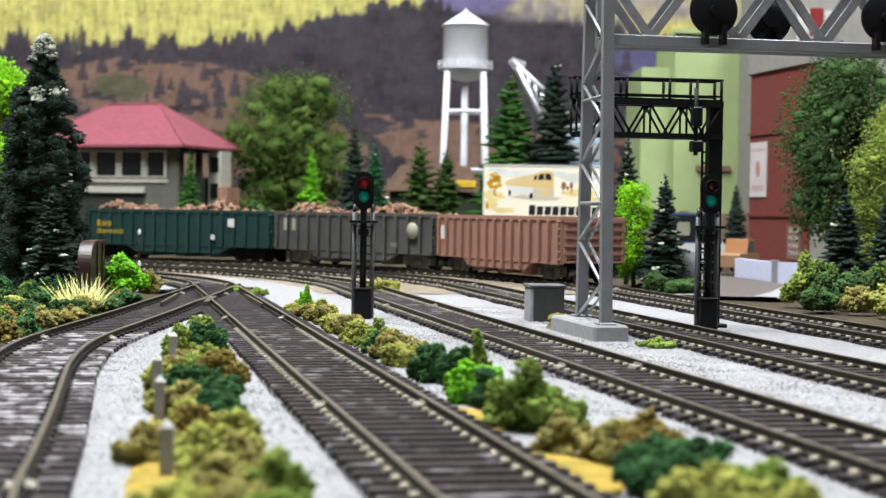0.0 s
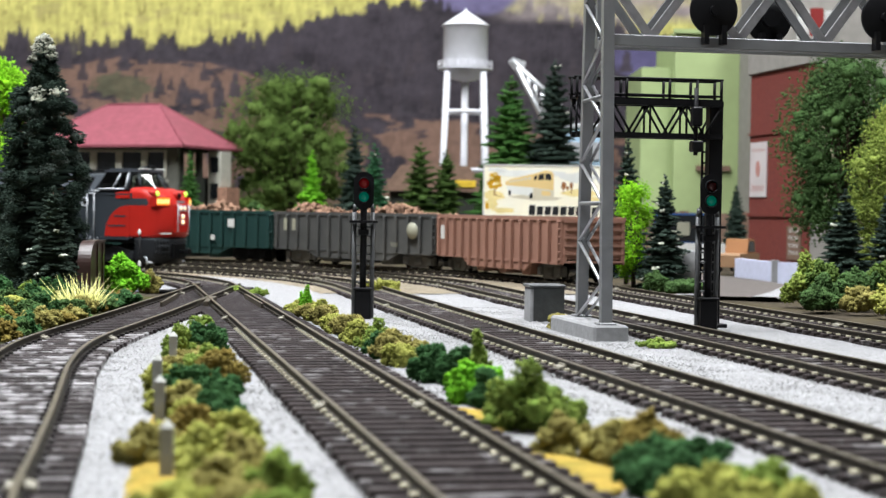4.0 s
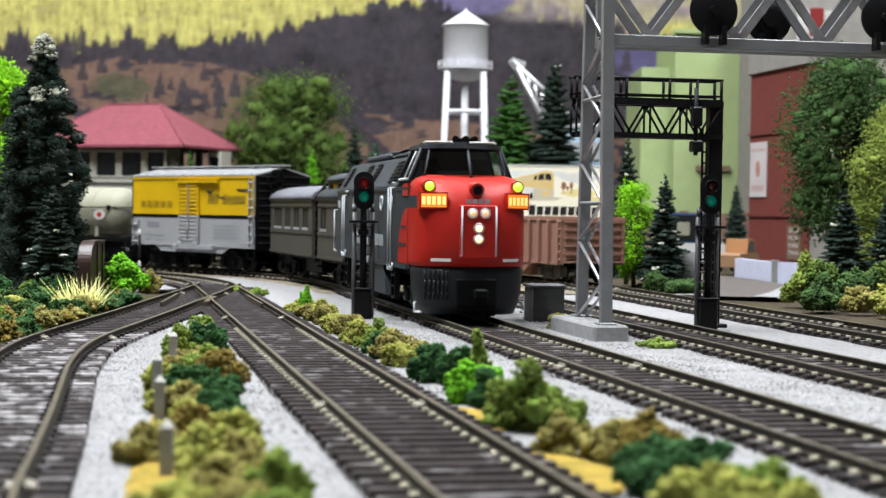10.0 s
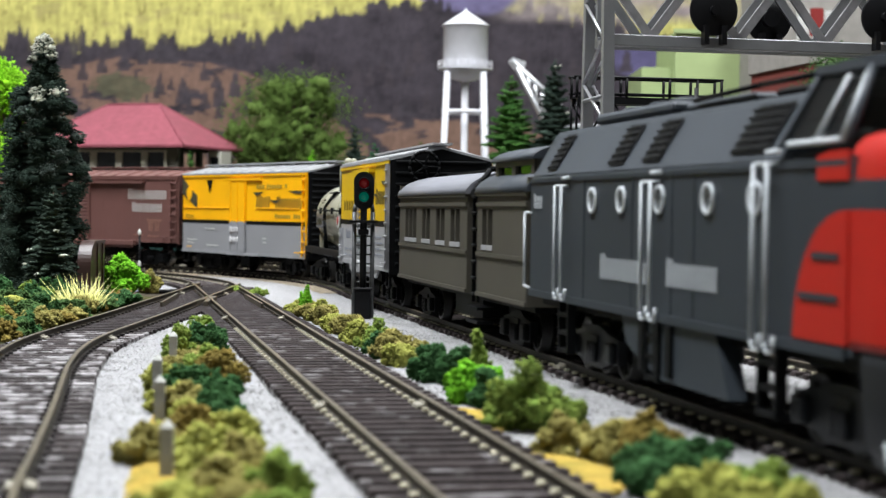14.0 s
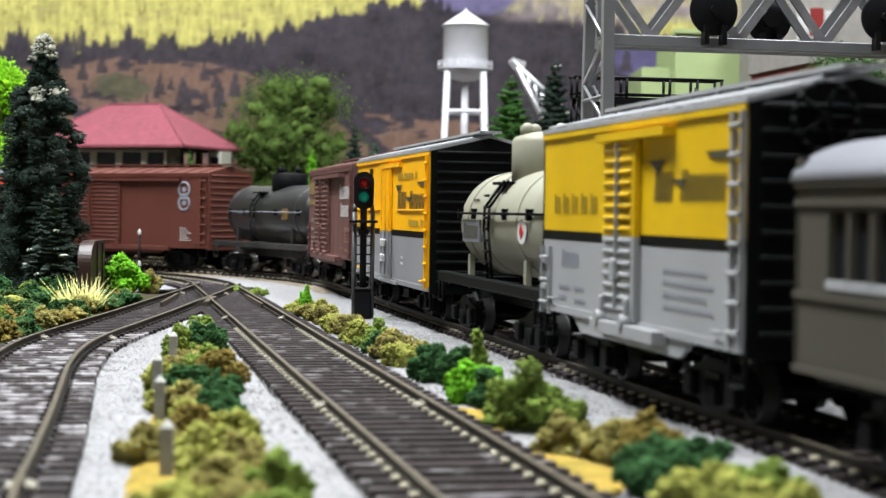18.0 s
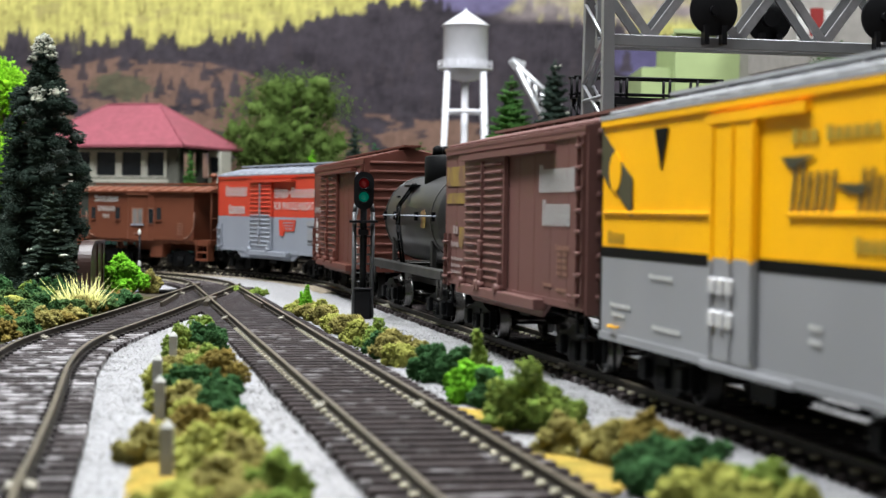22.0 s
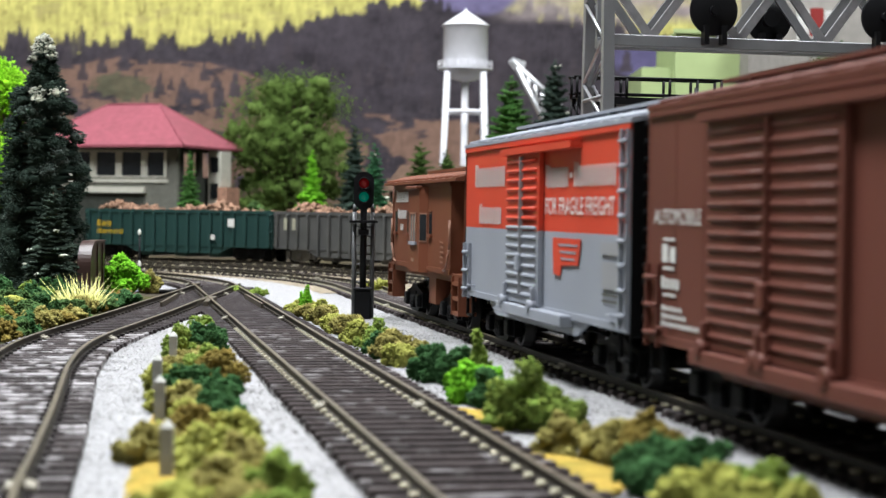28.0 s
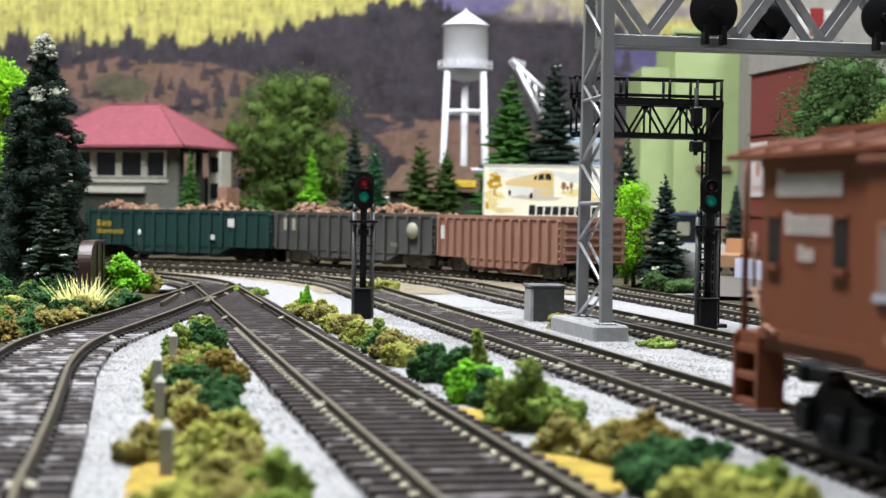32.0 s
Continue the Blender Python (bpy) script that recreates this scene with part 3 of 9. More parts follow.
def boxcar(label, L, z_sill, z_eave, lower, upper, split, stripe, door_x, door_kind, end_mat, roof_mat, rung_mat, end_ribs=9, door_mats=None, fish=True, seams=True, hi_wheel=True, tail=True, group="cars of the moving train"):
    H = L / 2
    car = thing("boxcar", label, "boxcar", group=group)
    # side walls in their colours, with raised panel seams
    bm = B()
    zs = split if split else z_sill
    if split:
        box(bm, -H, H, -17, 17, z_sill, split, 0)
        if stripe:
            box(bm, -H, H, -17.05, 17.05, split, split + 1.9, 2)
            zs = split + 1.9
        else:
            zs = split
    box(bm, -H, H, -17, 17, zs, z_eave, 1)
    for s in (-1, 1):
        box(bm, -H, H, s * 17 - 0.45, s * 17 + 0.45, z_sill - 0.3, z_sill + 1.1, 0)
        box(bm, -H, H, s * 17 - 0.5, s * 17 + 0.5, z_eave - 1.2, z_eave + 0.2, 1)
        if fish:
            prism(bm, [(-H * 0.62, z_sill), (H * 0.62, z_sill), (H * 0.5, z_sill - 3.4), (-H * 0.5, z_sill - 3.4)], "y", s * 16.2, s * 16.9, 0)
        n = int(L / 12.5)
        for i in range(1, n if seams else 1):
            x = -H + L * i / n
            if door_x[0] - 1 < x < door_x[1] + 1:
                continue
            box(bm, x - 0.2, x + 0.2, s * 17 - 0.07, s * 17 + 0.07, z_sill + 1.1, zs, 0)
            box(bm, x - 0.2, x + 0.2, s * 17 - 0.07, s * 17 + 0.07, zs, z_eave - 1.2, 1)
    part("body", bm, [lower, upper, P_BLACK], car)
    # ends with pressed ribs
    for sgn in (-1, 1):
        bm = B()
        a, b = sorted((sgn * H, sgn * (H + 0.8)))
        prism(bm, [(-17.1, z_sill - 1), (17.1, z_sill - 1), (17.1, z_eave), (0, z_eave + 4.0), (-17.1, z_eave)], "x", a, b)
        ew = part("end_wall", bm, end_mat, car)
        bm = B()
        cyl(bm, (0, -15.2, 0), (0, 15.2, 0), 0.7, 6)
        first = None
        for i in range(end_ribs):
            z = z_sill + 2.5 + (z_eave - z_sill - 3) * i / (end_ribs - 1)
            m = at_mm(sgn * (H + 0.7), 0, z)
            if first is None:
                first = part("rib", bm, end_mat, ew, at=m)
            else:
                share("rib", first.data, ew, m)
        coupler(car, sgn * (H + 3), sgn)
    # roof with ribs and a running board
    bm = B()
    prism(bm, [(-17.6, z_eave), (17.6, z_eave), (17.6, z_eave + 0.8), (0, z_eave + 4.8), (-17.6, z_eave + 0.8)], "x", -H - 0.6, H + 0.6)
    n = 13
    for i in range(n):
        x = -H + L * (i + 0.5) / n
        for s in (-1, 1):
            tube(bm, [(x, s * 17.4, z_eave + 0.9), (x, s * 3.5, z_eave + 4.1)], 0.55, 5)
    part("roof", bm, roof_mat, car)
    bm = B()
    for y in (-2.3, 0, 2.3):
        box(bm, -H - 2.5, H + 2.5, y - 1.0, y + 1.0, z_eave + 5.3, z_eave + 6.0)
    for i in range(8):
        x = -H + L * (i + 0.5) / 8
        box(bm, x - 0.6, x + 0.6, -3, 3, z_eave + 4.2, z_eave + 5.4)
    part("running_board", bm, roof_mat, car)
    # doors
    dm = door_mats or [lower, upper]
    x0, x1 = door_x
    for s in (-1, 1):
        bm = B()
        ribs = []
        ya, yb = sorted((s * 17.2, s * (18.3 if door_kind == "ribbed" else 17.7)))
        if split:
            box(bm, x0, x1, ya, yb, z_sill + 1, split + (1.5 if stripe else 0), 0)
            box(bm, x0, x1, ya, yb, split + (1.5 if stripe else 0), z_eave - 3.2, 1)
        else:
            box(bm, x0, x1, ya, yb, z_sill + 1, z_eave - 3.2, 1)
        if door_kind == "ribbed":
            panels = 2 if x1 - x0 > 32 else 1
            w = (x1 - x0) / panels
            for p in range(panels):
                for i in range(15):
                    z = z_sill + 3 + (z_eave - z_sill - 8) * i / 14
                    key = 0 if split and z < split + 1 else 1
                    ribs.append((key, at_mm(x0 + w * (p + 0.5), s * 18.3, z), w - 3))
            box(bm, x0 + w * 0.55, x0 + w * 0.85, min(ya, yb + 0), max(yb, s * 19.2), z_sill + 17, z_sill + 23, 1)
        else:
            for x in (x0 + 1, (x0 + x1) / 2, x1 - 1):
                box(bm, x - 0.5, x + 0.5, *sorted((s * 17.6, s * 18.1)), z_sill + 2, split + 1 if split else z_eave - 4, 0)
                box(bm, x - 0.5, x + 0.5, *sorted((s * 17.6, s * 18.1)), split + 1 if split else z_sill + 2, z_eave - 4, 1)
            for z in (z_sill + 6, z_sill + 11):
                for x in (x0 + 2, x0 + 5.5, x0 + 9):
                    box(bm, x - 0.9, x + 1.4, *sorted((s * 17.7, s * 18.4)), z, z + 2.6, 2, 0.3)
        dr = part("door", bm, [*dm, M_CHROME], car)
        made = {}
        for key, m, w in ribs:
            if key not in made:
                bm = B()
                cyl(bm, (-w / 2, 0, 0), (w / 2, 0, 0), 0.48, 6)
                made[key] = part("rib", bm, dm[key], dr, at=m).data
            else:
                share("rib", made[key], dr, m)
        if door_kind == "ribbed":
            for x in (x0 + 1.5, (x0 + x1) / 2 - 1.5, (x0 + x1) / 2 + 1.5, x1 - 1.5) if x1 - x0 > 32 else (x0 + 2, x1 - 2):
                bm = B()
                cyl(bm, (x, s * 18.2, z_sill + 1.0), (x, s * 20.2, z_sill + 1.0), 1.3, 8)
                box(bm, x - 0.7, x + 0.7, *sorted((s * 18.2, s * 19.4)), z_sill + 1.6, z_sill + 5.0, 0, 0.2)
                part("door_roller", bm, lower, dr)
            xm = (x0 + x1) / 2
            bm = B()
            box(bm, xm - 1.4, xm + 1.4, *sorted((s * 18.2, s * 19.6)), z_sill + 8, z_sill + 12, 0, 0.3)
            part("door_latch", bm, lower, dr)
            bm = B()
            box(bm, xm + 0.6, xm + 1.0, *sorted((s * 18.2, s * 19.2)), z_sill + 3, z_eave - 4)
            part("lock_rod", bm, lower if not split else P_SILVER, dr)
        bm = B()
        box(bm, x0 - 2, x1 + (x1 - x0) * 0.95, *sorted((s * 17.0, s * (19.4 if door_kind == "ribbed" else 18.0))), z_eave - 3.4, z_eave - 2.0)
        part("door_rail", bm, upper, car)
        bm = B()
        dp = 19.8 if door_kind == "ribbed" else 18.0
        box(bm, x0 - 3, x1 + (x1 - x0) * 0.8, *sorted((s * 17.0, s * dp)), z_sill - 1.8 if dp > 19 else z_sill - 0.6, z_sill + 0.6, 0, 0.2)
        part("door_sill", bm, lower, car)
        ladder(car, H - 4.6, H - 0.7, s * 17.0, z_sill + 0.4, z_eave - 1, 8, rung_mat, sgn=s)
        if tail:
            ladder(car, -H + 0.8, -H + 6.5, s * 17.0, z_sill - 1, z_sill + 13, 3, rung_mat, sgn=s)
        for x, z in ((H - 9, z_sill + 2.4), (-H + 9, z_sill + 2.4)):
            bm = B()
            tube(bm, [(x - 2, s * 17, z), (x - 2, s * 18, z), (x + 2, s * 18, z), (x + 2, s * 17, z)], 0.25, 5)
            part("grab_iron", bm, rung_mat, car)
        for x in (-H + 4, H - 4):
            bm = B()
            tube(bm, [(x - 3, s * 16.4, z_sill), (x - 3, s * 16.4, z_sill - 5.5), (x + 3, s * 16.4, z_sill - 5.5), (x + 3, s * 16.4, z_sill)], 0.45, 5)
            part("stirrup_step", bm, P_BLACK, car)
    brake_wheel(car, -H - 0.8, -6, z_eave - 4, -1, end_mat)
    if hi_wheel:
        brake_wheel(car, H + 0.8, -6, z_eave - 2, 1, end_mat)
    underframe(car, H, z_sill)
    return car


TRAIN = []


def add_train(ob, front, rear):
    TRAIN.append((ob, front, rear))


# yellow and silver boxcar behind the combine
def yellow_short_boxcar():
    c = boxcar("yellow and silver steel boxcar with ribbed sliding door", 113, 12.5, 49.0, P_SILVER2, P_YELLOW2, 27.0, True, (-10.5, 8), "ribbed", P_BLACK, P_SILVER2, P_SILVER2, 10, seams=False)
    words(c, P_DARKLET, [(15, 24.5, 34.6, 40.6, 3, 1.0), (28, 48, 34.6, 39.8, 6, 1.0)], -17.15, "dark plain letter marks")
    words(c, P_DULLGOLD, [(-48 + 6.4 * i, -43.4 + 6.4 * i, 32.4, 36.4, 3) for i in range(5)], -17.15, "dull dark gold letter mark")
    for pts in ([(12.5, 41.6), (21, 41.6), (17, 39.6)], [(24, 38.4), (31, 38.2), (29.5, 36.8)], [(40, 42.4), (51, 42.4), (50, 41.0), (43, 41.2)]):
        bm = B()
        poly_plate(bm, pts, -17.15)
        part("arrow_stroke", bm, P_DARKLET, c)
    small_print(c, P_CARGREY, [(-42, -30, 21.8, 25.2, 6), (-44, -36, 17.4, 18.2, 4), (-33, -26, 17.4, 18.2, 3), (-44, -38, 15.2, 16, 3), (-33, -25, 15.0, 15.8, 4)] + [(20, 44 - 3 * (i % 2), 17 + 2.0 * i, 17.7 + 2.0 * i, 9) for i in range(4)], -17.15)
    for z in (16.5, 22):
        for s in (-1, 1):
            bm = B()
            box(bm, -54.5, -50.5, *sorted((s * 17, s * 18.2)), z, z + 1.4, 0, 0.3)
            part("grab_iron", bm, P_SILVER2, c)
    for x in (-33, 33):
        truck(c, x)
    add_train(c, 239, 125)


def yellow_long_boxcar():
    c = boxcar("orange-yellow and grey steel boxcar with plug door", 140, 9.5, 49.8, P_SILVER, P_YELLOW, 24.5, True, (-12, 6), "plug", P_BLACK, P_SILVER2, P_YELLOW, 14, fish=False, seams=False, hi_wheel=False, tail=False)
    for x0, x1 in ((-69, -13), (16, 62)):
        bm = B()
        box(bm, x0, x1, -17.5, -16.9, 32.4, 33.0, 0, 0.15)
        part("panel_ledge", bm, P_YELLOW, c)
    words(c, P_DARKLET, [(16.2, 31, 32.6, 39.6, 3, 1.6), (37, 64, 32.6, 38.6, 6, 1.6)], -17.2, "dark plain letter marks")
    for nm, pts in (("arrow_stroke", [(14, 40.6), (25, 40.6), (17, 38.8)]), ("arrow_stroke", [(31, 36.8), (41, 36.6), (39, 35.2), (35, 35.6)]), ("arrow_stroke", [(50, 41.2), (64, 41.2), (64, 39.8), (57, 40.0)]),
                    ("emblem_wing", [(-69.8, 48.0), (-61.7, 43.7), (-63.5, 40.5), (-64.7, 37.1), (-69.8, 40)]), ("emblem_wing", [(-58.2, 41.8), (-51.7, 38.8), (-51.7, 32.0), (-60.7, 36.4)])):
        bm = B()
        poly_plate(bm, pts, -17.2)
        part(nm, bm, P_DARKLET, c)
    bm = B()
    poly_plate(bm, [(-61.3 + 3.4 * math.cos(a), 40.2 + 3.6 * math.sin(a)) for a in [2 * math.pi * i / 24 for i in range(24)]], -17.36)
    part("emblem_disc", bm, P_YELLOW, c)
    bm = B()
    poly_plate(bm, [(-40, 47), (-33, 47), (-36.5, 40)], -17.2)
    part("pennant_mark", bm, P_BLACK, c)
    words(c, P_GOLDLET, [(17, 26, 42.4, 44.4, 3), (28, 44, 42.4, 44.4, 6), (47, 49.5, 42.4, 44.4, 1), (37, 53, 28.0, 30.0, 7), (56, 63, 28.0, 30.0, 3), (-66, -56, 27.0, 29.4, 4)], -17.2, "dull gold plain letter marks")
    small_print(c, P_WHITE, [(x0, x1, z, z + 0.8, max(3, int((x1 - x0) / 2))) for x0, x1, z in ((-42, -30, 21.5), (-64, -52, 15.5), (-63, -55, 13.8), (24, 28, 17.5), (24, 28, 15.6), (-40, -26, 12.9))])
    for x in (-46, 46):
        truck(c, x)
    add_train(c, 0, -141)


def brown_boxcar():
    c = boxcar("weathered brown steel boxcar with double ribbed doors", 134, 13.6, 48.8, P_BROWN, P_BROWN, None, False, (-38, 4), "ribbed", P_BROWN, P_BROWN, P_BROWN, 9)
    words(c, P_WHITE, [(31.5, 59, 36.8, 42.6, 8), (34.5, 56, 29.8, 35.2, 7)], -17.2, "white plain letter marks")
    words(c, P_FADEWHITE, [(-57.5, -51, 26.6, 28.8, 2)], -17.2, "faded plain letter marks")
    small_print(c, P_GRAB, [(45.4, 55.7, 24.8, 26.0, 6)] + [(46.5 + 4.5 * k, 49.8 + 4.5 * k, 19.7 + 1.3 * i, 20.6 + 1.3 * i, 2) for k in (0, 1) for i in range(4)] + [(36, 43, 17.0, 17.8, 5), (46, 54, 16.4, 17.2, 4)])
    small_print(c, P_FADEWHITE, [(-60, -50, 23.2, 24.6, 6), (-59.5, -45, 19.6, 20.5, 8), (-59.5, -48, 17.8, 18.7, 7), (-59.5, -43, 16.2, 17.0, 9)])
    for nm, pts in (("faded_panel", [(-66, 39.2), (-39.2, 39.2), (-39.2, 44.4), (-66, 44.4)]), ("faded_panel", [(-66, 34.6), (-39.2, 34.6), (-39.2, 37.4), (-66, 37.4)]), ("faded_emblem", [(-49.5, 28.4), (-39.4, 28.4), (-39.4, 24.8), (-44, 25.4), (-46, 22.6), (-49.5, 23.6)])):
        bm = B()
        poly_plate(bm, pts, -17.15, 0.06)
        part(nm, bm, P_FADED, c, "faded yellow marking")
    for x in (-46, 46):
        truck(c, x, WHEEL_SMALL)
    add_train(c, -149, -287)


def red_brown_boxcar():
    c = boxcar("red-brown automobile boxcar with wide ribbed doors", 143, 11.2, 50.2, P_BROWN2, P_BROWN2, None, False, (-41, 7), "ribbed", P_BROWN2, P_BROWN2, P_BROWN2, 12, hi_wheel=False)
    text_mesh("lettering", "AUTOMOBILE", -68.5, 30.9, 2.5, 22.5, -17.25, P_WHITE, c)
    words(c, P_WHITE, [(-64.5, -57, 24.6, 27.6, 2)], -17.2, "white plain letter marks")
    small_print(c, P_WHITE, [(-65, -56.5, 28.2, 28.6, 1), (-65, -56.5, 23.4, 23.8, 1), (-64.5, -55.5, 20.2, 22.2, 4), (-65, -55.5, 19.0, 19.4, 1), (-64.3, -54, 16.6, 17.4, 5), (-64.3, -52, 15.3, 16.1, 6), (-64.3, -46, 14.0, 14.8, 9)] + [(51.6, 60 - 2 * (i % 3), 14.9 + 1.25 * i, 15.5 + 1.25 * i, 5) for i in range(6)])
    for zc in (42.2, 35.0):
        bm = B()
        lathe(bm, [(3.3, -16.7), (3.3, -17.4), (4.4, -17.4), (4.4, -16.7)], (54.4, 0, zc), "y", 22)
        part("emblem_ring", bm, P_CARGREY, c, "pale grey ring")
        bm = B()
        poly_plate(bm, [(54.4 + 1.5 * math.cos(a), zc + 1.3 * math.sin(a)) for a in [2 * math.pi * i / 14 for i in range(14)]], -17.15, 0.1)
        part("emblem_disc", bm, P_CARGREY, c)
    bm = B()
    poly_plate(bm, [(51.6, 40.2), (57.2, 40.2), (55.0, 38.6), (57.2, 37.0), (51.6, 37.0), (53.8, 38.6)], -17.2, 0.2)
    part("emblem_waist", bm, P_CARGREY, c)
    for x in (-48, 48):
        truck(c, x)
    add_train(c, -430, -577)


def red_grey_boxcar():
    c = boxcar("orange-red and grey boxcar with ribbed sliding door", 137, 11.5, 48.8, P_CARGREY, P_REDORANGE, 28.6, False, (-20, 9), "ribbed", P_BLACK, P_CARGREY, P_CARGREY, 12, seams=False, hi_wheel=False)
    words(c, P_WHITE, [(-57.5, -26, 38.6, 44.2, 8), (-52.4, -29.3, 29.6, 34.4, 7), (10.5, 28, 37.8, 42.6, 5), (28.8, 31, 39.6, 40.6, 1), (31.8, 60, 37.8, 42.6, 7)], -17.2, "white plain letter marks")
    text_mesh("slogan", "FOR FRAGILE FREIGHT", 10.8, 32.2, 3.5, 48.5, -17.25, P_WHITE, c)
    bm = B()
    poly_plate(bm, [(17, 27.4), (38, 27.4), (36, 22.2), (24, 21.8), (23, 19.6), (18, 19.8)], -17.2)
    part("emblem", bm, P_REDORANGE, c, "orange-red flag emblem")
    for i in range(3):
        bm = B()
        poly_plate(bm, [(22 + i, 26.2 - 1.4 * i), (36 - i, 26.2 - 1.4 * i), (35.8 - i, 25.8 - 1.4 * i), (22 + i, 25.8 - 1.4 * i)], -17.38, 0.08)
        part("emblem_line", bm, P_CARGREY, c)
    for x0, x1, z0, z1 in ((52, 63, 18.5, 23.5), (51, 62, 24.8, 27.2)):
        bm = B()
        poly_plate(bm, [(x0, z0), (x1, z0), (x1, z1), (x0, z1)], -17.2)
        part("data_panel", bm, P_SILVER, c)
    small_print(c, P_DARKLET, [(52, 62, 16 + 1.2 * i, 16.5 + 1.2 * i, 6) for i in range(2)])
    for x in (-47, 47):
        truck(c, x)
    add_train(c, -583, -724)


def tank_car(label, L, r, zc, shell, deck, dome_x, dome_r, dome_h, front, rear, bright, wheel, lx):
    c = thing("tank_car", label, "tank car", group="cars of the moving train")
    H = L / 2
    T = H - 11
    bm = B()
    cap = [(0.2, 0), (r * 0.5, 0.5), (r * 0.84, 1.8), (r * 0.97, 3.2), (r, 4.6)] if bright else [(0.2, 0), (r * 0.45, 0.7), (r * 0.8, 2.6), (r * 0.97, 6), (r, 9)]
    lathe(bm, [(u, -T + v) for u, v in cap] + [(u, T - v) for u, v in cap[::-1]], (0, 0, zc), "x", 36)
    tank = part("tank", bm, shell, c)
    for x in ((-T + 7, T - 13) if bright else (-T * 0.62, T * 0.55, T * 0.05 - 12)):
        bm = B()
        lathe(bm, [(r + 0.02, x - 0.6), (r + 0.3, x - 0.6), (r + 0.3, x + 0.6), (r + 0.02, x + 0.6)], (0, 0, zc), "x", 36)
        part("band", bm, shell, tank)
    bm = B()
    crown = 0.4 if bright else 1.0
    lathe(bm, [(dome_r, r * 0.55), (dome_r, r + dome_h), (dome_r * 0.92, r + dome_h + 1.2 * crown), (dome_r * 0.5, r + dome_h + 2.4 * crown), (0.3, r + dome_h + 2.8 * crown)], (dome_x, 0, zc), "z", 28)
    dome_paint = P_BLACK if bright else shell
    dome = part("dome", bm, dome_paint, c)
    for a, b in ((-4, -2), (3, 3), (0, -5)):
        bm = B()
        lathe(bm, [(1.7, 0), (1.7, 2.2), (0.9, 3.0), (0.2, 3.2)], (dome_x + a, b, zc + r + dome_h + 1.6 * crown), "z", 10)
        part("dome_valve", bm, dome_paint, dome)
    rail_z = zc + (2.5 if not bright else 1.0)
    for s in (-1, 1):
        bm = B()
        tube(bm, [(-T - 1, s * 3, rail_z), (-T + 2, s * (r * 0.8), rail_z), (-T + 8, s * (r + 1), rail_z), (T - 8, s * (r + 1), rail_z), (T - 2, s * (r * 0.8), rail_z), (T + 1, s * 3, rail_z)], 0.26 if bright else 0.35, 5)
        part("grab_rail", bm, P_CARGREY if bright else P_BLACK, c)
        for x in (-T + 8, -T * 0.45, T * 0.3, T - 8):
            bm = B()
            box(bm, x - 0.8, x + 0.8, s * r - 0.9, s * r + 0.9, rail_z - 1.5, rail_z + 1.2)
            part("rail_bracket", bm, P_BLACK, c)
    for s in (-1, 1):
        bm = B()
        for x in (lx - 2.4, lx + 2.4):
            tube(bm, [(x, s * 13.8, 15.5), (x, s * (r + 1.4), zc - 2), (x, s * (r + 1.2), zc + 4), (x, s * r * 0.72, zc + r * 0.8)], 0.4, 5)
        lad = part("ladder", bm, P_BLACK, c)
        for i in range(8):
            z = 17 + (zc - 10) * i / 7
            bm = B()
            cyl(bm, (lx - 2.4, s * (r + 1.3), z), (lx + 2.4, s * (r + 1.3), z), 0.35, 5)
            part("rung", bm, P_BLACK, lad)
        bm = B()
        box(bm, lx - 5.5, lx + 5.5, s * r * 0.75 - 2, s * r * 0.75 + 2, zc + r * 0.72, zc + r * 0.72 + 0.7)
        part("platform", bm, P_BLACK, c)
    # deck and sills
    bm = B()
    box(bm, -H, H, -4, 4, 8.5, 14.5)
    part("centre_sill", bm, deck, c)
    foot = zc - r * (0.45 if bright else 0.62)
    for s in (-1, 1):
        bm = B()
        box(bm, -H, H, s * 14.6 - 1.4, s * 14.6 + 1.4, 13.0, 15.8, 0, 0.3)
        part("side_sill", bm, deck, c)
        for x in (-T * 0.72, T * 0.62):
            bm = B()
            prism(bm, [(x - 1.2, 15), (x + 1.2, 15), (x + 1.2, foot), (x - 1.2, foot)], "y", s * (r * 0.80), s * (r * 0.9))
            part("saddle", bm, deck if bright else shell, c)
    for x in (-H + 1.5, -H * 0.5, 0, H * 0.5, H - 1.5):
        bm = B()
        box(bm, x - 1.5, x + 1.5, -13.1, 13.1, 12, 15)
        part("cross_bearer", bm, deck, c)
    for s in (-1, 1):
        for x in (-H + 3, H - 3):
            bm = B()
            tube(bm, [(x - 2.5, s * 15.6, 14), (x - 2.5, s * 15.6, 7.5), (x + 2.5, s * 15.6, 7.5), (x + 2.5, s * 15.6, 14)], 0.4, 5)
            part("stirrup_step", bm, deck, c)
    for sgn in (-1, 1):
        coupler(c, sgn * (H + 2.5), sgn)
    for x in (-H + 20, H - 20):
        truck(c, x, wheel)
    add_train(c, front, rear)
    return c, tank


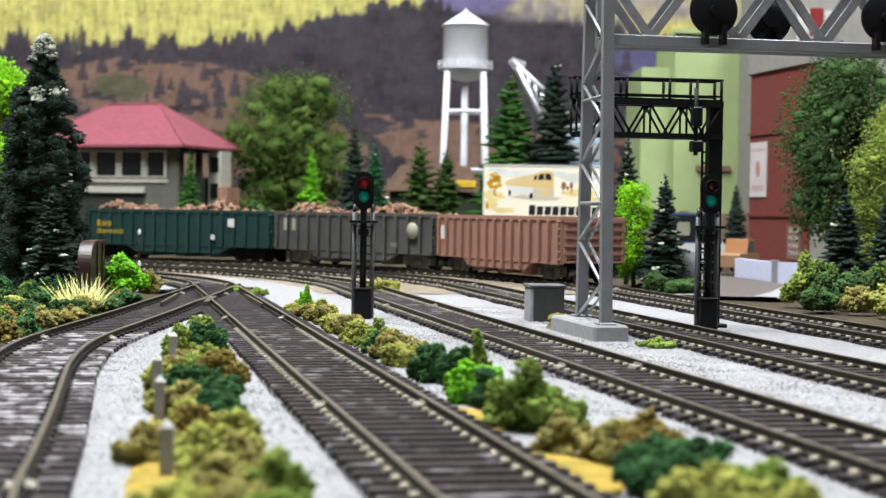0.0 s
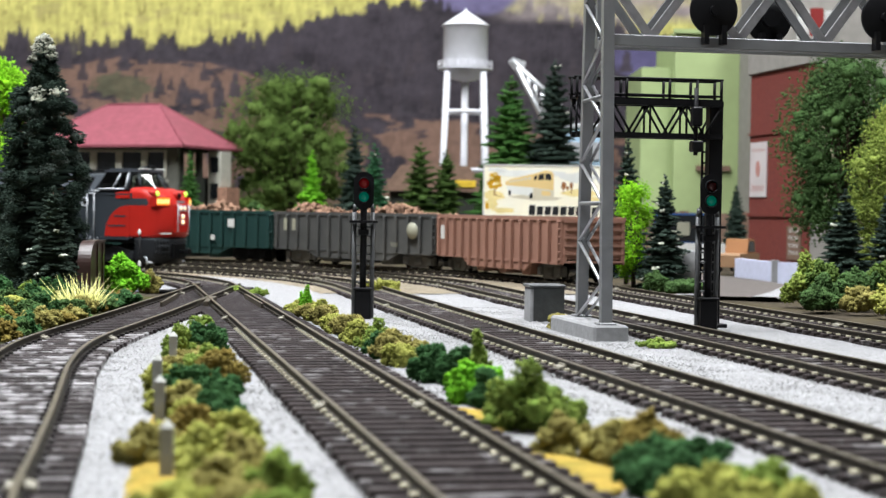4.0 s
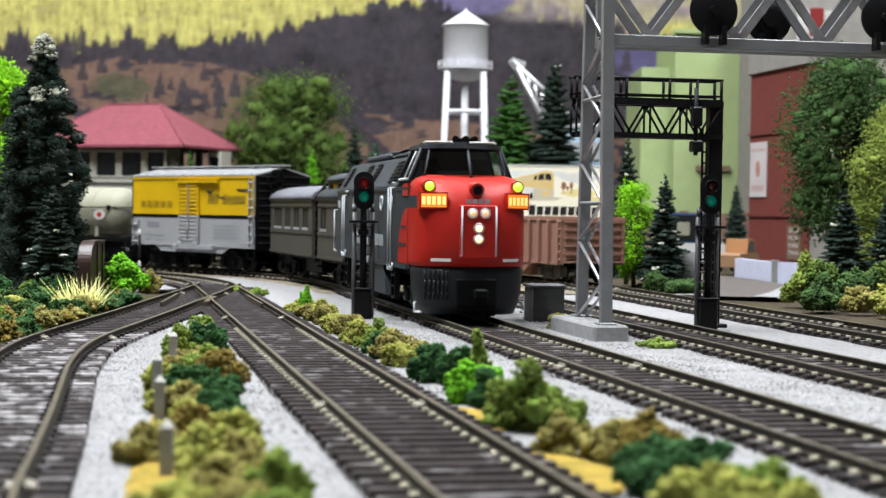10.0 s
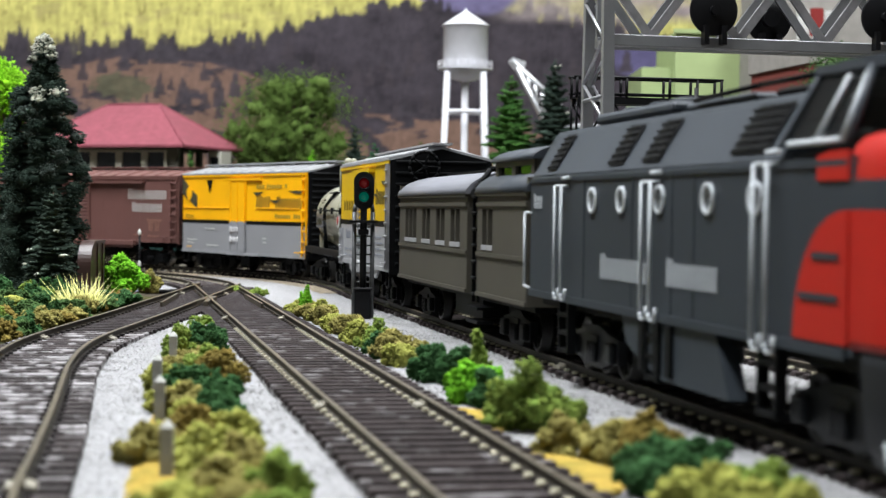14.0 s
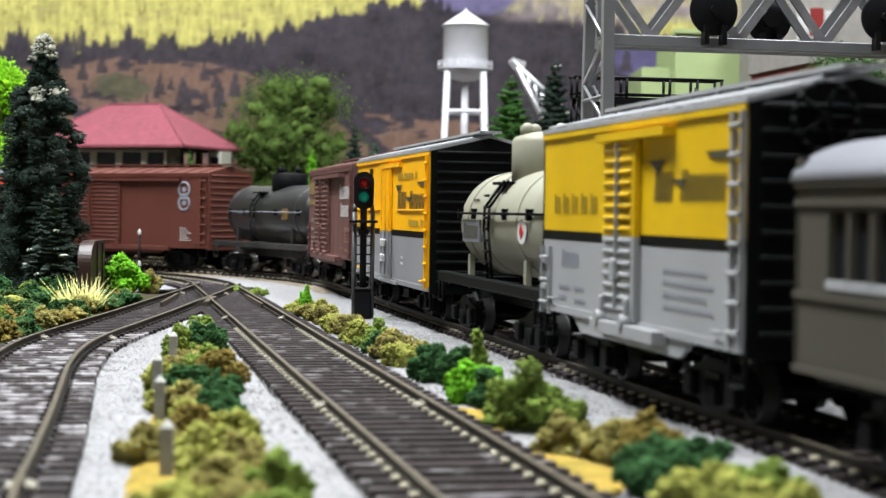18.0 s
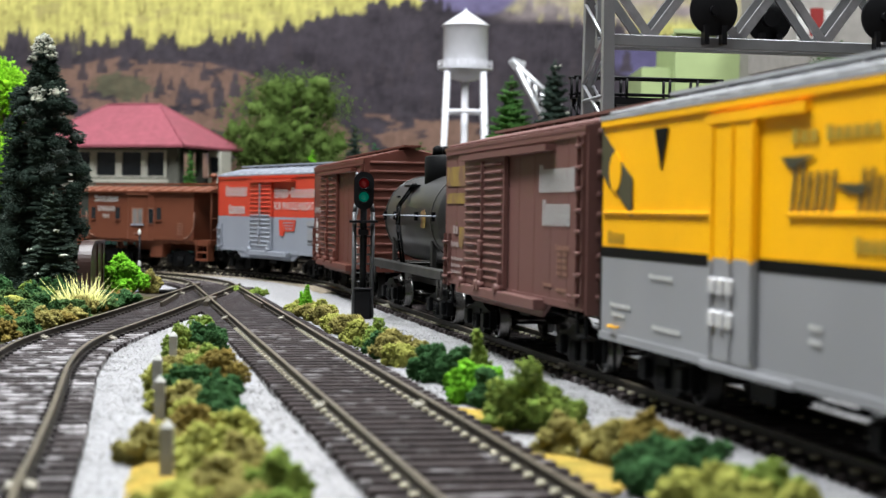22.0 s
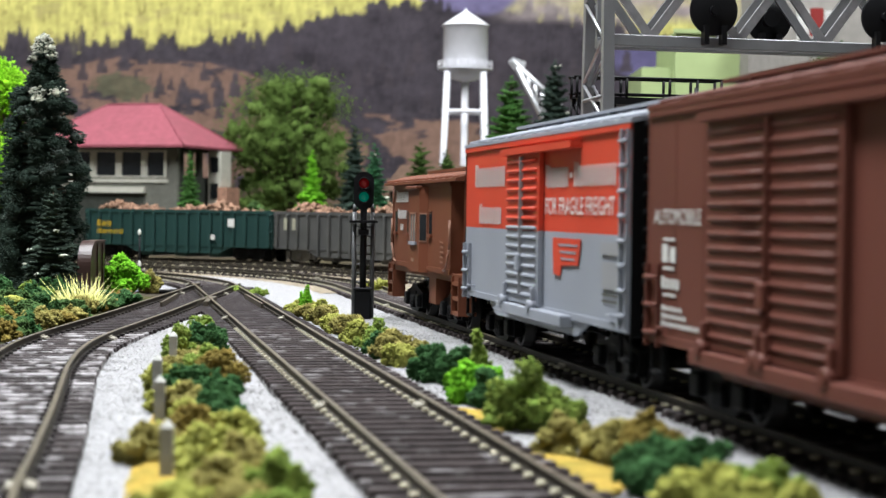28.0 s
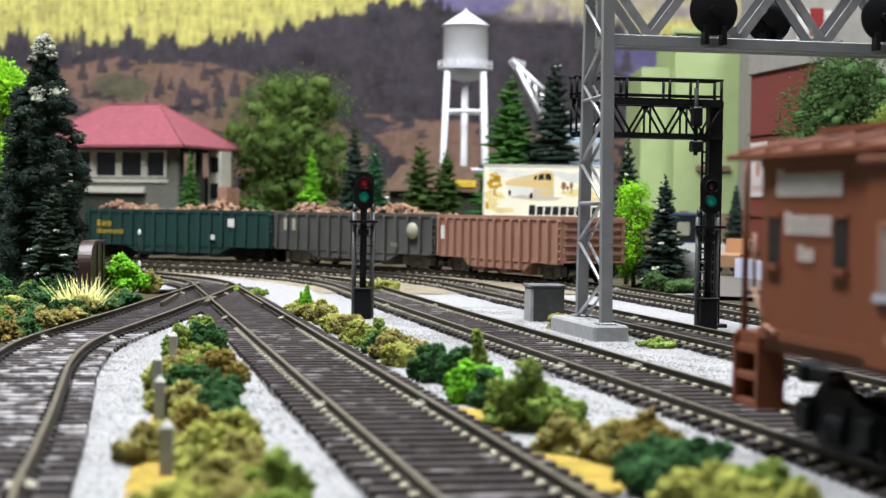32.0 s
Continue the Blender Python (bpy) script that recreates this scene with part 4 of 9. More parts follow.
def white_tank_car():
    c, tank = tank_car("cream tank car with tall dome and black underframe", 112, 13.6, 29.6, P_CREAM, P_BLACK, 0, 8.6, 7.0, 118, 8, False, WHEEL_DARK, -1.0)
    bm = B()
    prism(bm, [(-33, 24.6), (-13, 24.6), (-13, 30.4), (-33, 30.4)], "y", -14.0, -13.2)
    part("name_panel", bm, paint("blue_grey_panel_ink", (0.15, 0.155, 0.17)), c, "faded blue-grey name panel")
    words(c, P_DARKLET, [(-31.5, -14.5, 25.4, 29.6, 5)], -14.05, "dark plain letter marks")
    small_print(c, P_DARKLET, [(-26, -18, 35.2, 36.0, 5)], -12.7)
    bm = B()
    poly_plate(bm, [(31 + 4.0 * math.cos(a), 28 + 2.9 * math.sin(a)) for a in [2 * math.pi * i / 16 for i in range(16)]], -13.85)
    part("emblem", bm, [P_WHITE], c)
    bm = B()
    poly_plate(bm, [(29.0, 28), (31, 29.8), (33.0, 28), (31, 26.2)], -14.05)
    part("emblem_mark", bm, P_RED, c, "small red mark")


def black_tank_car():
    c, tank = tank_car("satin black tank car with pale grab rails", 122, 14.2, 30.0, P_TANKBLACK, P_DUSTY, 0, 9.0, 5.4, -296, -421, True, WHEEL_SMALL, -11.0)
    small_print(c, P_CARGREY, [(-32, -20, 29.8, 30.9, 7)], -14.6)
    bm = B()
    poly_plate(bm, [(22, 27.4), (29, 27.4), (30, 31.5), (27.5, 33), (22, 32.2)], -14.35, 0.1)
    part("markings", bm, P_FADED, c, "faded dull yellow mark")


def combine():
    c = thing("combine_car", "olive passenger combine with silver roof and cupola", "passenger car", group="cars of the moving train")
    H = 81.0
    zs, ze = 11.4, 37.4
    # walls as frames round real window openings
    WIN = [(-71, -65.5), (-64.5, -59), (-58, -52.5), (-43.5, -38), (-37, -31.5), (-22.5, -17), (-16, -10.5), (-2.5, 3), (4, 9.5), (36, 41), (42, 47)]
    for s in (-1, 1):
        bm = B()
        y0, y1 = sorted((s * 15.4, s * 16.6))
        for a, b in ((-H, 18.5), (30.7, H)):
            box(bm, a, b, y0, y1, zs, 23.2)
            box(bm, a, b, y0, y1, 33.2, ze)
            xs = [a] + [v for w in WIN if a < w[0] < b for v in w] + [b]
            for i in range(0, len(xs), 2):
                box(bm, xs[i], xs[i + 1], y0, y1, 23.2, 33.2)
            for z in (zs + 0.6, 22.0, 34.4):
                box(bm, a, b, s * 16.7 - 0.35, s * 16.7 + 0.35, z - 0.5, z + 0.5)
            box(bm, a, b, s * 16.7 - 0.5, s * 16.7 + 0.5, ze - 1.0, ze)
        box(bm, 18.5, 30.7, s * 12.5 - 0.6, s * 12.5 + 0.6, zs, ze)
        box(bm, 18.0, 18.6, s * 12, s * 16.5, zs, ze) if s > 0 else box(bm, 18.0, 18.6, -16.5, -12, zs, ze)
        part("side_wall", bm, P_OLIVE, c)
        for a, b in WIN:
            bm = B()
            box(bm, a, b, s * 15.2 - 0.3, s * 15.2 + 0.3, 23.2, 33.2)
            w = part("window", bm, M_GLASS, c)
            # Silver colour on the sill paints in its bright reflection.
            bm = B()
            box(bm, a - 0.3, b + 0.3, s * 16.3 - 0.5, s * 16.3 + 0.5, 23.1, 24.3)
            part("window_sill", bm, P_SILVER2, w, "window sill with painted-in highlight")
        ladder(c, 22.0, 27.2, s * 15.0, zs - 2, ze + 1, 7, P_BLACK, sgn=s)
    for sgn in (-1, 1):
        bm = B()
        box(bm, *sorted((sgn * (H - 1), sgn * (H + 0.3))), -16.6, 16.6, zs, ze + 3)
        part("end_wall", bm, P_OLIVE, c)
        coupler(c, sgn * (H + 3), sgn)
    arch = [(17.4 * math.cos(a), ze - 0.3 + 6.6 * math.sin(a)) for a in [math.pi * i / 14 for i in range(15)]]
    bm = B()
    prism(bm, arch, "x", -H - 0.8, 19.5, 0, True)
    part("roof", bm, P_ROOFSILV, c, "dull aluminium arched roof")
    bm = B()
    prism(bm, arch, "x", 29.8, H + 0.8, 0, True)
    part("front_roof", bm, P_LOCO2, c, "dark grey arched roof")
    bm = B()
    prism(bm, [(0.93 * u, w - 0.4) for u, w in arch], "x", 19.5, 29.8)
    part("middle_roof", bm, P_BLACK, c)
    bm = B()
    tube(bm, [(24.6, -16, ze), (24.6, -12, ze + 6), (24.6, 0, ze + 8), (24.6, 12, ze + 6), (24.6, 16, ze)], 0.8, 6)
    part("roof_grab", bm, P_BLACK, c)
    bm = B()
    box(bm, -H, 20, -1.5, 1.5, ze + 6.2, ze + 7.2)
    part("running_board", bm, P_BLACK, c)
    # cupola
    bm = B()
    for s in (-1, 1):
        box(bm, 37, 75, s * 13 - 0.6, s * 13 + 0.6, ze, ze + 2.0)
        box(bm, 37, 75, s * 13 - 0.6, s * 13 + 0.6, ze + 6.0, ze + 7.4)
        for a, b in ((37, 40), (54, 57), (72, 75)):
            box(bm, a, b, s * 13 - 0.6, s * 13 + 0.6, ze + 2.0, ze + 6.0)
    for x in (37, 75):
        box(bm, x - 0.6, x + 0.6, -13, 13, ze + 2, ze + 7.4)
    cup = part("cupola", bm, P_OLIVE, c)
    bm = B()
    for s in (-1, 1):
        box(bm, 39.5, 72.5, s * 12.6 - 0.2, s * 12.6 + 0.2, ze + 2.0, ze + 6.0)
    part("pane", bm, M_GLASS, cup)
    bm = B()
    prism(bm, [(14.5 * math.cos(a), ze + 7.3 + 4.0 * math.sin(a)) for a in [math.pi * i / 12 for i in range(13)]], "x", 35.5, 76.5, 0, True)
    part("cupola_roof", bm, P_LOCO2, cup)
    bm = B()
    box(bm, -H + 2, H - 2, -14, 14, zs - 1.4, zs + 0.6)
    box(bm, -20, 14, -11, -4, 4.5, zs)
    box(bm, -24, 2, 4, 11, 4.5, zs)
    for z in (4.5, 8.0):
        box(bm, 18, 31, -16.5, -12, z - 0.4, z + 0.4)
    part("underframe", bm, P_BLACK, c)
    for x in (-56, 56):
        truck(c, x)
    add_train(c, 418, 255)


def caboose():
    c = thing("caboose", "brown bay-window caboose with railed end platforms", "caboose", group="cars of the moving train")
    zs, ze = 15.5, 40.6
    bm = B()
    box(bm, -57, 33, -16, 16, zs, ze, 0)
    body = part("body", bm, P_CABOOSE, c)
    for s in (-1, 1):
        for z0, z1 in ((zs - 0.4, zs + 1.0), (ze - 1.2, ze)):
            bm = B()
            box(bm, -57, 33, s * 16 - 0.35, s * 16 + 0.35, z0, z1)
            part("side_strip", bm, P_CABOOSE, body)
    for s in (-1, 1):
        # bay with slanted cheeks, one pale-framed window and one dark cheek window
        bm = B()
        prism(bm, [(-22, s * 16), (-19.0, s * 18.2), (-2.2, s * 18.2), (0.8, s * 16)], "z", zs - 1, ze - 0.8)
        bay = part("bay", bm, P_CABOOSE, c)
        bm = B()
        box(bm, -20, -1.5, *sorted((s * 17.4, s * 19.2)), ze - 1.6, ze - 0.7, 0, 0.2)
        part("bay_eave", bm, P_CABOOSE, bay)
        bm = B()
        box(bm, -14.6, -6.4, *sorted((s * 18.1, s * 18.4)), 23.6, 31.6)
        part("window", bm, M_PALEPANE, bay, "pale grey-brown pane")
        for x0, x1, z0, z1 in ((-15.2, -14.4, 23.2, 32), (-10.9, -10.2, 23.2, 32), (-6.6, -5.8, 23.2, 32), (-15.2, -5.8, 31.5, 32.1), (-15.8, -5.2, 22.4, 23.4)):
            bm = B()
            box(bm, x0, x1, *sorted((s * 18.2, s * (18.9 if z0 < 23 else 18.6))), z0, z1)
            part("window_frame", bm, P_GRAB if z0 > 23 else P_CARGREY, bay, "pale window sill" if z0 < 23 else "")
        for k, m in ((0.5, M_GLASS), (0.0, P_GRAB)):
            a, b = (-1.7, 0.3) if k else (-1.9, 0.5)
            pr = lambda x, o: (x + o * 0.6, s * (18.2 - (x + 2.2) * 2.2 / 3.0 + o * 0.8))
            bm = B()
            prism(bm, [pr(a, 0.1), pr(b, 0.1), pr(b, 0.25 + k * 0.3), pr(a, 0.25 + k * 0.3)], "z", 23.4 + k, 32.0 - k)
            part("cheek_window" if k else "cheek_frame", bm, m, bay, "dark cheek window" if k else "")
        for a, b in ((-54.2, -50.3), (-32.6, -28.7), (2.6, 6.5)):
            bm = B()
            box(bm, a, b, *sorted((s * 15.9, s * 16.15)), 25.8, 32.3)
            w = part("window", bm, M_GLASS, c, "narrow dark window")
            bm = B()
            box(bm, a - 0.5, b + 0.5, *sorted((s * 16.0, s * 16.8)), 24.9, 25.8)
            part("window_sill", bm, P_CABOOSE, w)
            bm = B()
            box(bm, a - 0.4, b + 0.4, *sorted((s * 16.0, s * 16.4)), 32.3, 32.9)
            part("window_lintel", bm, P_CABOOSE, w)
        # Rails are body brown, paled here for the highlight along them.
        for x, d in ((-57, -1), (33, 1)):
            bm = B()
            tube(bm, [(x + d * 1, s * 16.6, 30), (x + d * 1, s * 16.6, 22), (x - d * 3, s * 16.6, 17), (x - d * 7, s * 16.6, 16)], 0.34, 6)
            part("grab_rail", bm, P_GRAB, c, "brown curved handrail with highlight in its colour")
        for x in (-62, 40):
            bm = B()
            for z in (5, 9, 13):
                box(bm, x - 4, x + 4, *sorted((s * 11, s * 16)), z - 0.5, z + 0.5)
            for xx in (x - 4.4, x + 4.4):
                box(bm, xx - 0.4, xx + 0.4, *sorted((s * 12, s * 16.2)), 4.5, 15)
            part("step", bm, P_CABOOSE, c)
    bm = B()
    prism(bm, [(-18, ze), (18, ze), (18, ze + 0.8), (9, ze + 3), (0, ze + 3.8), (-9, ze + 3), (-18, ze + 0.8)], "x", -66, 47)
    for i in range(12):
        x = -61 + 104 * i / 11
        for s in (-1, 1):
            tube(bm, [(x, s * 17.9, ze + 0.9), (x, s * 9, ze + 3.1)], 0.5, 5)
    roof = part("roof", bm, P_CABOOSE, c)
    bm = B()
    box(bm, -67, 48, -3.2, 3.2, ze + 4.3, ze + 5.2)
    part("running_board", bm, P_CABOOSE, roof)
    bm = B()
    cyl(bm, (24, 6, ze + 2), (24, 6, ze + 9), 1.5, 10)
    lathe(bm, [(2.6, 8.6), (2.6, 9.6), (0.3, 11)], (24, 6, ze), "z", 10)
    part("smoke_stack", bm, P_CABOOSE, roof)
    bm = B()
    box(bm, -67, 46, -15.5, 15.5, zs - 2.2, zs)
    box(bm, -30, 28, -4, 4, 9, zs)
    box(bm, -4, 6, -14.5, -8, 5.5, zs)
    part("underframe", bm, P_CABOOSE, c)
    for x, d in ((-66.6, -1), (45.5, 1)):
        bm = B()
        for y in (-14.5, -5, 5, 14.5):
            cyl(bm, (x, y, zs), (x, y, ze if abs(y) > 10 else 27), 0.5, 6)
        for z in (21, 27):
            cyl(bm, (x, -14.5, z), (x, 14.5, z), 0.45, 6)
        part("end_railing", bm, P_CABOOSE, c)
        coupler(c, x + d * 3, d)
    words(c, P_WHITE, [(-51, -29.8, 35.2, 39.0, 8), (-48, -32.8, 30.0, 33.2, 7), (-43.5, -38, 26.4, 28.6, 3)], -16.35, "white plain letter marks")
    small_print(c, P_GRAB, [(-14, -9, 17.4, 18.6, 3)], -18.3)
    small_print(c, P_GRAB, [(20, 25, 18 + 1.4 * i, 18.6 + 1.4 * i, 3) for i in range(5)], -16.35)
    for x in (-38, 20):
        truck(c, x)
    add_train(c, -728, -830)


yellow_short_boxcar()
white_tank_car()
yellow_long_boxcar()
brown_boxcar()
black_tank_car()
red_brown_boxcar()
red_grey_boxcar()
combine()
caboose()


# ---- the locomotive ----
def locomotive():
    c = thing("diesel_locomotive", "grey streamlined diesel locomotive with scarlet rounded nose", "locomotive", group="cars of the moving train")
    zs, ze = 15.0, 40.2
    half = [(17, zs), (17, ze - 0.6), (16.6, ze + 0.2), (11.6, 49.2), (10.6, 50.2), (5.5, 51.2), (0, 51.5)]
    prof = half + [(-y, z) for y, z in half[-2::-1]]
    bm = B()
    prism(bm, prof, "x", -96, 40)
    box(bm, 40, 64, -17, 17, zs, ze)
    # side doors' seams, sill and eave mouldings
    for s in (-1, 1):
        box(bm, -96, 62, s * 17 - 0.3, s * 17 + 0.3, ze - 1.2, ze - 0.4)
        box(bm, -96, 62, s * 17 - 0.5, s * 17 + 0.5, zs - 0.6, zs + 0.8)
        for x in (-55, -25, -4, 6.5, 30):
            box(bm, x - 0.2, x + 0.2, s * 17 - 0.14, s * 17 + 0.14, zs + 0.8, ze - 1.2)
    body = part("body", bm, P_LOCO, c)
    # roof band in lighter grey with dark louvre panels on its slopes
    for s in (-1, 1):
        bm = B()
        for a, b in ((-95, 40),):
            v = [bm.verts.new(p) for p in ((a, s * 16.75, ze + 0.3), (b, s * 16.75, ze + 0.3), (b, s * 11.75, 49.3), (a + 4, s * 11.75, 49.3))]
            bm.faces.new(v if s < 0 else v[::-1])
        part("roof_slope", bm, P_LOCO2, body)
        for a, b in ((-85, -78), (-42, -33), (-22, -13), (20, 34)):
            bm = B()
            v0 = Vector((a, s * 16.55, ze + 1.4))
            v1 = Vector((b, s * 16.55, ze + 1.4))
            up = Vector((0, -s * 4.2, 7.4))
            k = [bm.verts.new(p) for p in (v0, v1, v1 + up + Vector((1.5, 0, 0)), v0 + up + Vector((1.5, 0, 0)))]
            bm.faces.new(k if s < 0 else k[::-1])
            for i in range(6):
                t = (i + 0.5) / 6
                cyl(bm, v0 + up * t, v1 + up * t, 0.28, 4)
            part("louvre", bm, P_BLACK, body)
    bm = B()
    box(bm, -78, -30, -8, 8, 51, 53.2, 0, 0.7)
    box(bm, -26, 6, -7, 7, 50.8, 52.4, 0, 0.6)
    for x in (-66, -50, -38):
        lathe(bm, [(5.4, 53.1), (5.4, 54.0), (4.6, 54.2), (4.6, 53.6), (0.4, 53.6)], (x, 0, 0), "z", 16)
    part("roof_housing", bm, P_LOCO2, c)
    bm = B()
    tube(bm, [(-20, -7.5, 52.5), (10, -7.5, 53.2), (30, -7.5, 53.2)], 0.5, 5)
    tube(bm, [(-20, 7.5, 52.5), (10, 7.5, 53.2), (30, 7.5, 53.2)], 0.5, 5)
    box(bm, 12, 28, -6, 6, 51, 52.4, 0, 0.5)
    part("roof_walk", bm, P_BLACK, c)
    # portholes
    for s in (-1, 1):
        for x in (-49, -31, -10, 13, 32):
            bm = B()
            lathe(bm, [(2.55, s * 17.0), (2.55, s * 17.5), (1.95, s * 17.5), (1.95, s * 17.1), (0.2, s * 17.1)], (x, 0, 35), "y", 18)
            ph = part("porthole", bm, P_HANDRAIL, c, "pale ringed round window")
            bm = B()
            lathe(bm, [(1.9, s * 17.15), (1.9, s * 17.25), (0.2, s * 17.25)], (x, 0, 35), "y", 16)
            part("pane", bm, M_GLASS, ph)
        # handrails in pairs, with steps below
        for x, z0, z1 in ((-68.5, 16.3, 38.0), (-13, 15.8, 38.0), (37, 14.8, 39.8)):
            bm = B()
            for d in (-2.4, 2.4):
                tube(bm, [(x + d, s * 17, z1), (x + d, s * 18.6, z1), (x + d, s * 18.6, z0), (x + d + 0.6, s * 18.6, z0 - 1.2), (x + d + 2.2, s * 18.4, z0 - 1.2), (x + d + 2.4, s * 18.2, z0 + 1)], 0.3, 6)
            tube(bm, [(x - 2.4, s * 18.4, z1), (x + 2.4, s * 18.4, z1)], 0.3, 5)
            tube(bm, [(x, s * 17.6, z1 + 1.6), (x + 5, s * 17.6, z1 + 1.6)], 0.4, 5)
            part("handrail", bm, P_HANDRAIL, c, "light grey wire handrail")
            bm = B()
            for d in (-3.2, 3.2):
                box(bm, x + d - 0.4, x + d + 0.4, *sorted((s * 15.4, s * 17.2)), 4, 15)
            for z in (4.6, 8.2, 11.8):
                box(bm, x - 3.2, x + 3.2, *sorted((s * 15.2, s * 17.2)), z - 0.4, z + 0.4)
            part("step_ladder", bm, P_BLACK, c)
        bm = B()
        tube(bm, [(-95, s * 17, 32.5), (-97.5, s * 18, 32.5), (-97.5, s * 18, 16.5), (-95, s * 17.4, 16)], 0.3, 6)
        part("rear_handrail", bm, P_HANDRAIL, c)
        # grey skirt and tank between the bogies
        bm = B()
        prism(bm, [(-31, zs), (15.5, zs), (19, 10), (22, 4.6), (-9, 4.6), (-20, 7.0), (-28, 9.5)], "y", s * 13.6, s * 16.8)
        part("side_skirt", bm, P_LOCO, c)
        bm = B()
        for x in (-18, -10, -4):
            box(bm, x - 1.2, x + 1.2, *sorted((s * 16.6, s * 17.5)), 5.5, 14)
        part("skirt_fitting", bm, P_BLACK, c)
        # scarlet flashes behind the nose
        bm = B()
        lo = [(46.0, 16.2), (62.5, 16.2), (62.5, 33.4)] + [(62.5 - 16.5 * math.sin(a) ** 0.9 if a > 0 else 62.5, 16.2 + 17.2 * math.cos(a)) for a in [math.pi / 2 * i / 9 for i in range(1, 9)]]
        poly_plate(bm, lo, s * 17.0, 0.28 if s < 0 else -0.28)
        poly_plate(bm, [(53, 37.2), (62.5, 37.2), (62.5, 41.0), (57, 41.0), (53, 40.4)], s * 17.0, 0.28 if s < 0 else -0.28)
        part("flash", bm, P_RED, c, "scarlet flash panel")
        bm = B()
        for z, a, b in ((22.0, 48, 60), (27.4, 52, 60)):
            box(bm, a, b, *sorted((s * 17.2, s * 17.5)), z - 0.45, z + 0.45)
        part("flash_slot", bm, P_LOCO, c)
    words(c, P_HANDRAIL, [(-43.4, -14.5, 20.4, 25.0, 8), (-6.0, 17.5, 20.6, 25.2, 7)], -17.15, "pale grey plain letter marks")
    small_print(c, P_HANDRAIL, [(-93, -86, 33.4, 36.6, 4)], -17.15)
    # nose: stacked plan outlines
    levels = [(16.0, 83.0, 17.0), (17.2, 84.4, 17.05), (22, 85.2, 17.05), (28, 85.2, 17.05), (33.4, 84.5, 17.05), (37.2, 82.8, 17.0), (39.5, 80.5, 16.8), (41.4, 77.8, 16.2), (42.8, 74.4, 14.6), (43.6, 70.5, 12.0)]
    bm = B()
    rings = []
    K = 34
    for z, xf, wy in levels:
        ring = []
        for i in range(K + 1):
            u = -1 + 2 * i / K
            if abs(u) > 0.84:
                x = 62 + (abs(u) - 1) / (0.84 - 1) * 5.0
                y = wy * (1 if u > 0 else -1)
            else:
                ang = u / 0.84 * math.pi / 2
                x = 67 + (xf - 67) * math.cos(ang) ** 0.62
                y = wy * (1 if ang > 0 else -1) * abs(math.sin(ang)) ** 0.9
            ring.append(bm.verts.new((x, y, z)))
        rings.append(ring)
    for j in range(len(rings) - 1):
        for i in range(K):
            f = bm.faces.new((rings[j][i], rings[j][i + 1], rings[j + 1][i + 1], rings[j + 1][i]))
            f.smooth = True
            if levels[j][0] == 33.4 and (i < 5 or i > K - 6):
                f.material_index = 1
    bm.faces.new(rings[-1])
    bm.faces.new(rings[0][::-1])
    nose = part("nose", bm, [P_RED, P_LOCO], c, "glossy scarlet rounded nose")
    # front details
    def front_x(y, z):
        zz = [l[0] for l in levels]
        xf = float(np.interp(z, zz, [l[1] for l in levels]))
        a = math.asin(min(1, (abs(y) / 17.0) ** (1 / 0.9)))
        return 67 + (xf - 67) * math.cos(a) ** 0.62
    bm = B()
    box(bm, 83.6, 85.7, -5.6, 5.6, 18.5, 34.5, 0, 0.4)
    part("headlight_door", bm, P_RED, nose)
    for y, z in ((-1.9, 32.0), (1.9, 32.0), (0, 27.6), (0, 24.4)):
        bm = B()
        lathe(bm, [(1.6, 85.5), (1.6, 86.2), (1.2, 86.2)], (0, y, z), "x", 16)
        hl = part("headlight", bm, P_HANDRAIL, nose)
        bm = B()
        lathe(bm, [(1.2, 85.6), (1.15, 86.1), (0.7, 86.5), (0.1, 86.6)], (0, y, z), "x", 14)
        part("lens", bm, M_LAMPON if y == 0 else M_LAMPDIM, hl, "lit warm white lens")
    bm = B()
    for y in (-5.2, 5.2):
        tube(bm, [(85.2, y, 34), (86.5, y, 34), (86.5, y, 19.5), (85.2, y, 19.5)], 0.28, 5)
    part("nose_grab", bm, P_HANDRAIL, nose)
    bm = B()
    for y0, y1 in ((-13.4, -8), (8, 13.4)):
        prism(bm, [(front_x(y0, 18) + 0.5, y0), (front_x(y1, 18) + 0.5, y1), (front_x(y1, 18) - 1, y1), (front_x(y0, 18) - 1, y0)], "z", 17.6, 18.5)
    part("nose_step", bm, P_WHITE, nose, "white step strip")
    bm = B()
    cyl(bm, (77, 0, 39.6), (83.4, 0, 38.9), 2.1, 14)
    cyl(bm, (83.3, 0, 38.9), (83.8, 0, 38.85), 1.4, 12, 1)
    part("nose_lamp_housing", bm, [P_RED, P_BLACK], nose)
    bm = B()
    for i in range(4):
        box(bm, 84.3, 84.65, -3.6 + 1.9 * i, -2.1 + 1.9 * i, 34.9, 36.2)
    part("nose_lettering", bm, P_SILVER, nose)
    for s in (-1, 1):
        y0, y1 = 9.4, 16.4
        xa = front_x(9.4, 35.5) + 0.4
        xb = xa - 3.6
        bm = B()
        prism(bm, [(xa + 1.0, s * (y0 - 0.4)), (xb + 1.0, s * (y1 + 0.4)), (xb - 3, s * (y1 + 0.4)), (xa - 3, s * (y0 - 0.4))], "z", 33.2, 38.2)
        nb = part("number_board", bm, P_RED, nose)
        bm = B()
        prism(bm, [(xa + 1.2, s * y0), (xb + 1.2, s * y1), (xb + 0.8, s * y1), (xa + 0.8, s * y0)], "z", 33.7, 37.7)
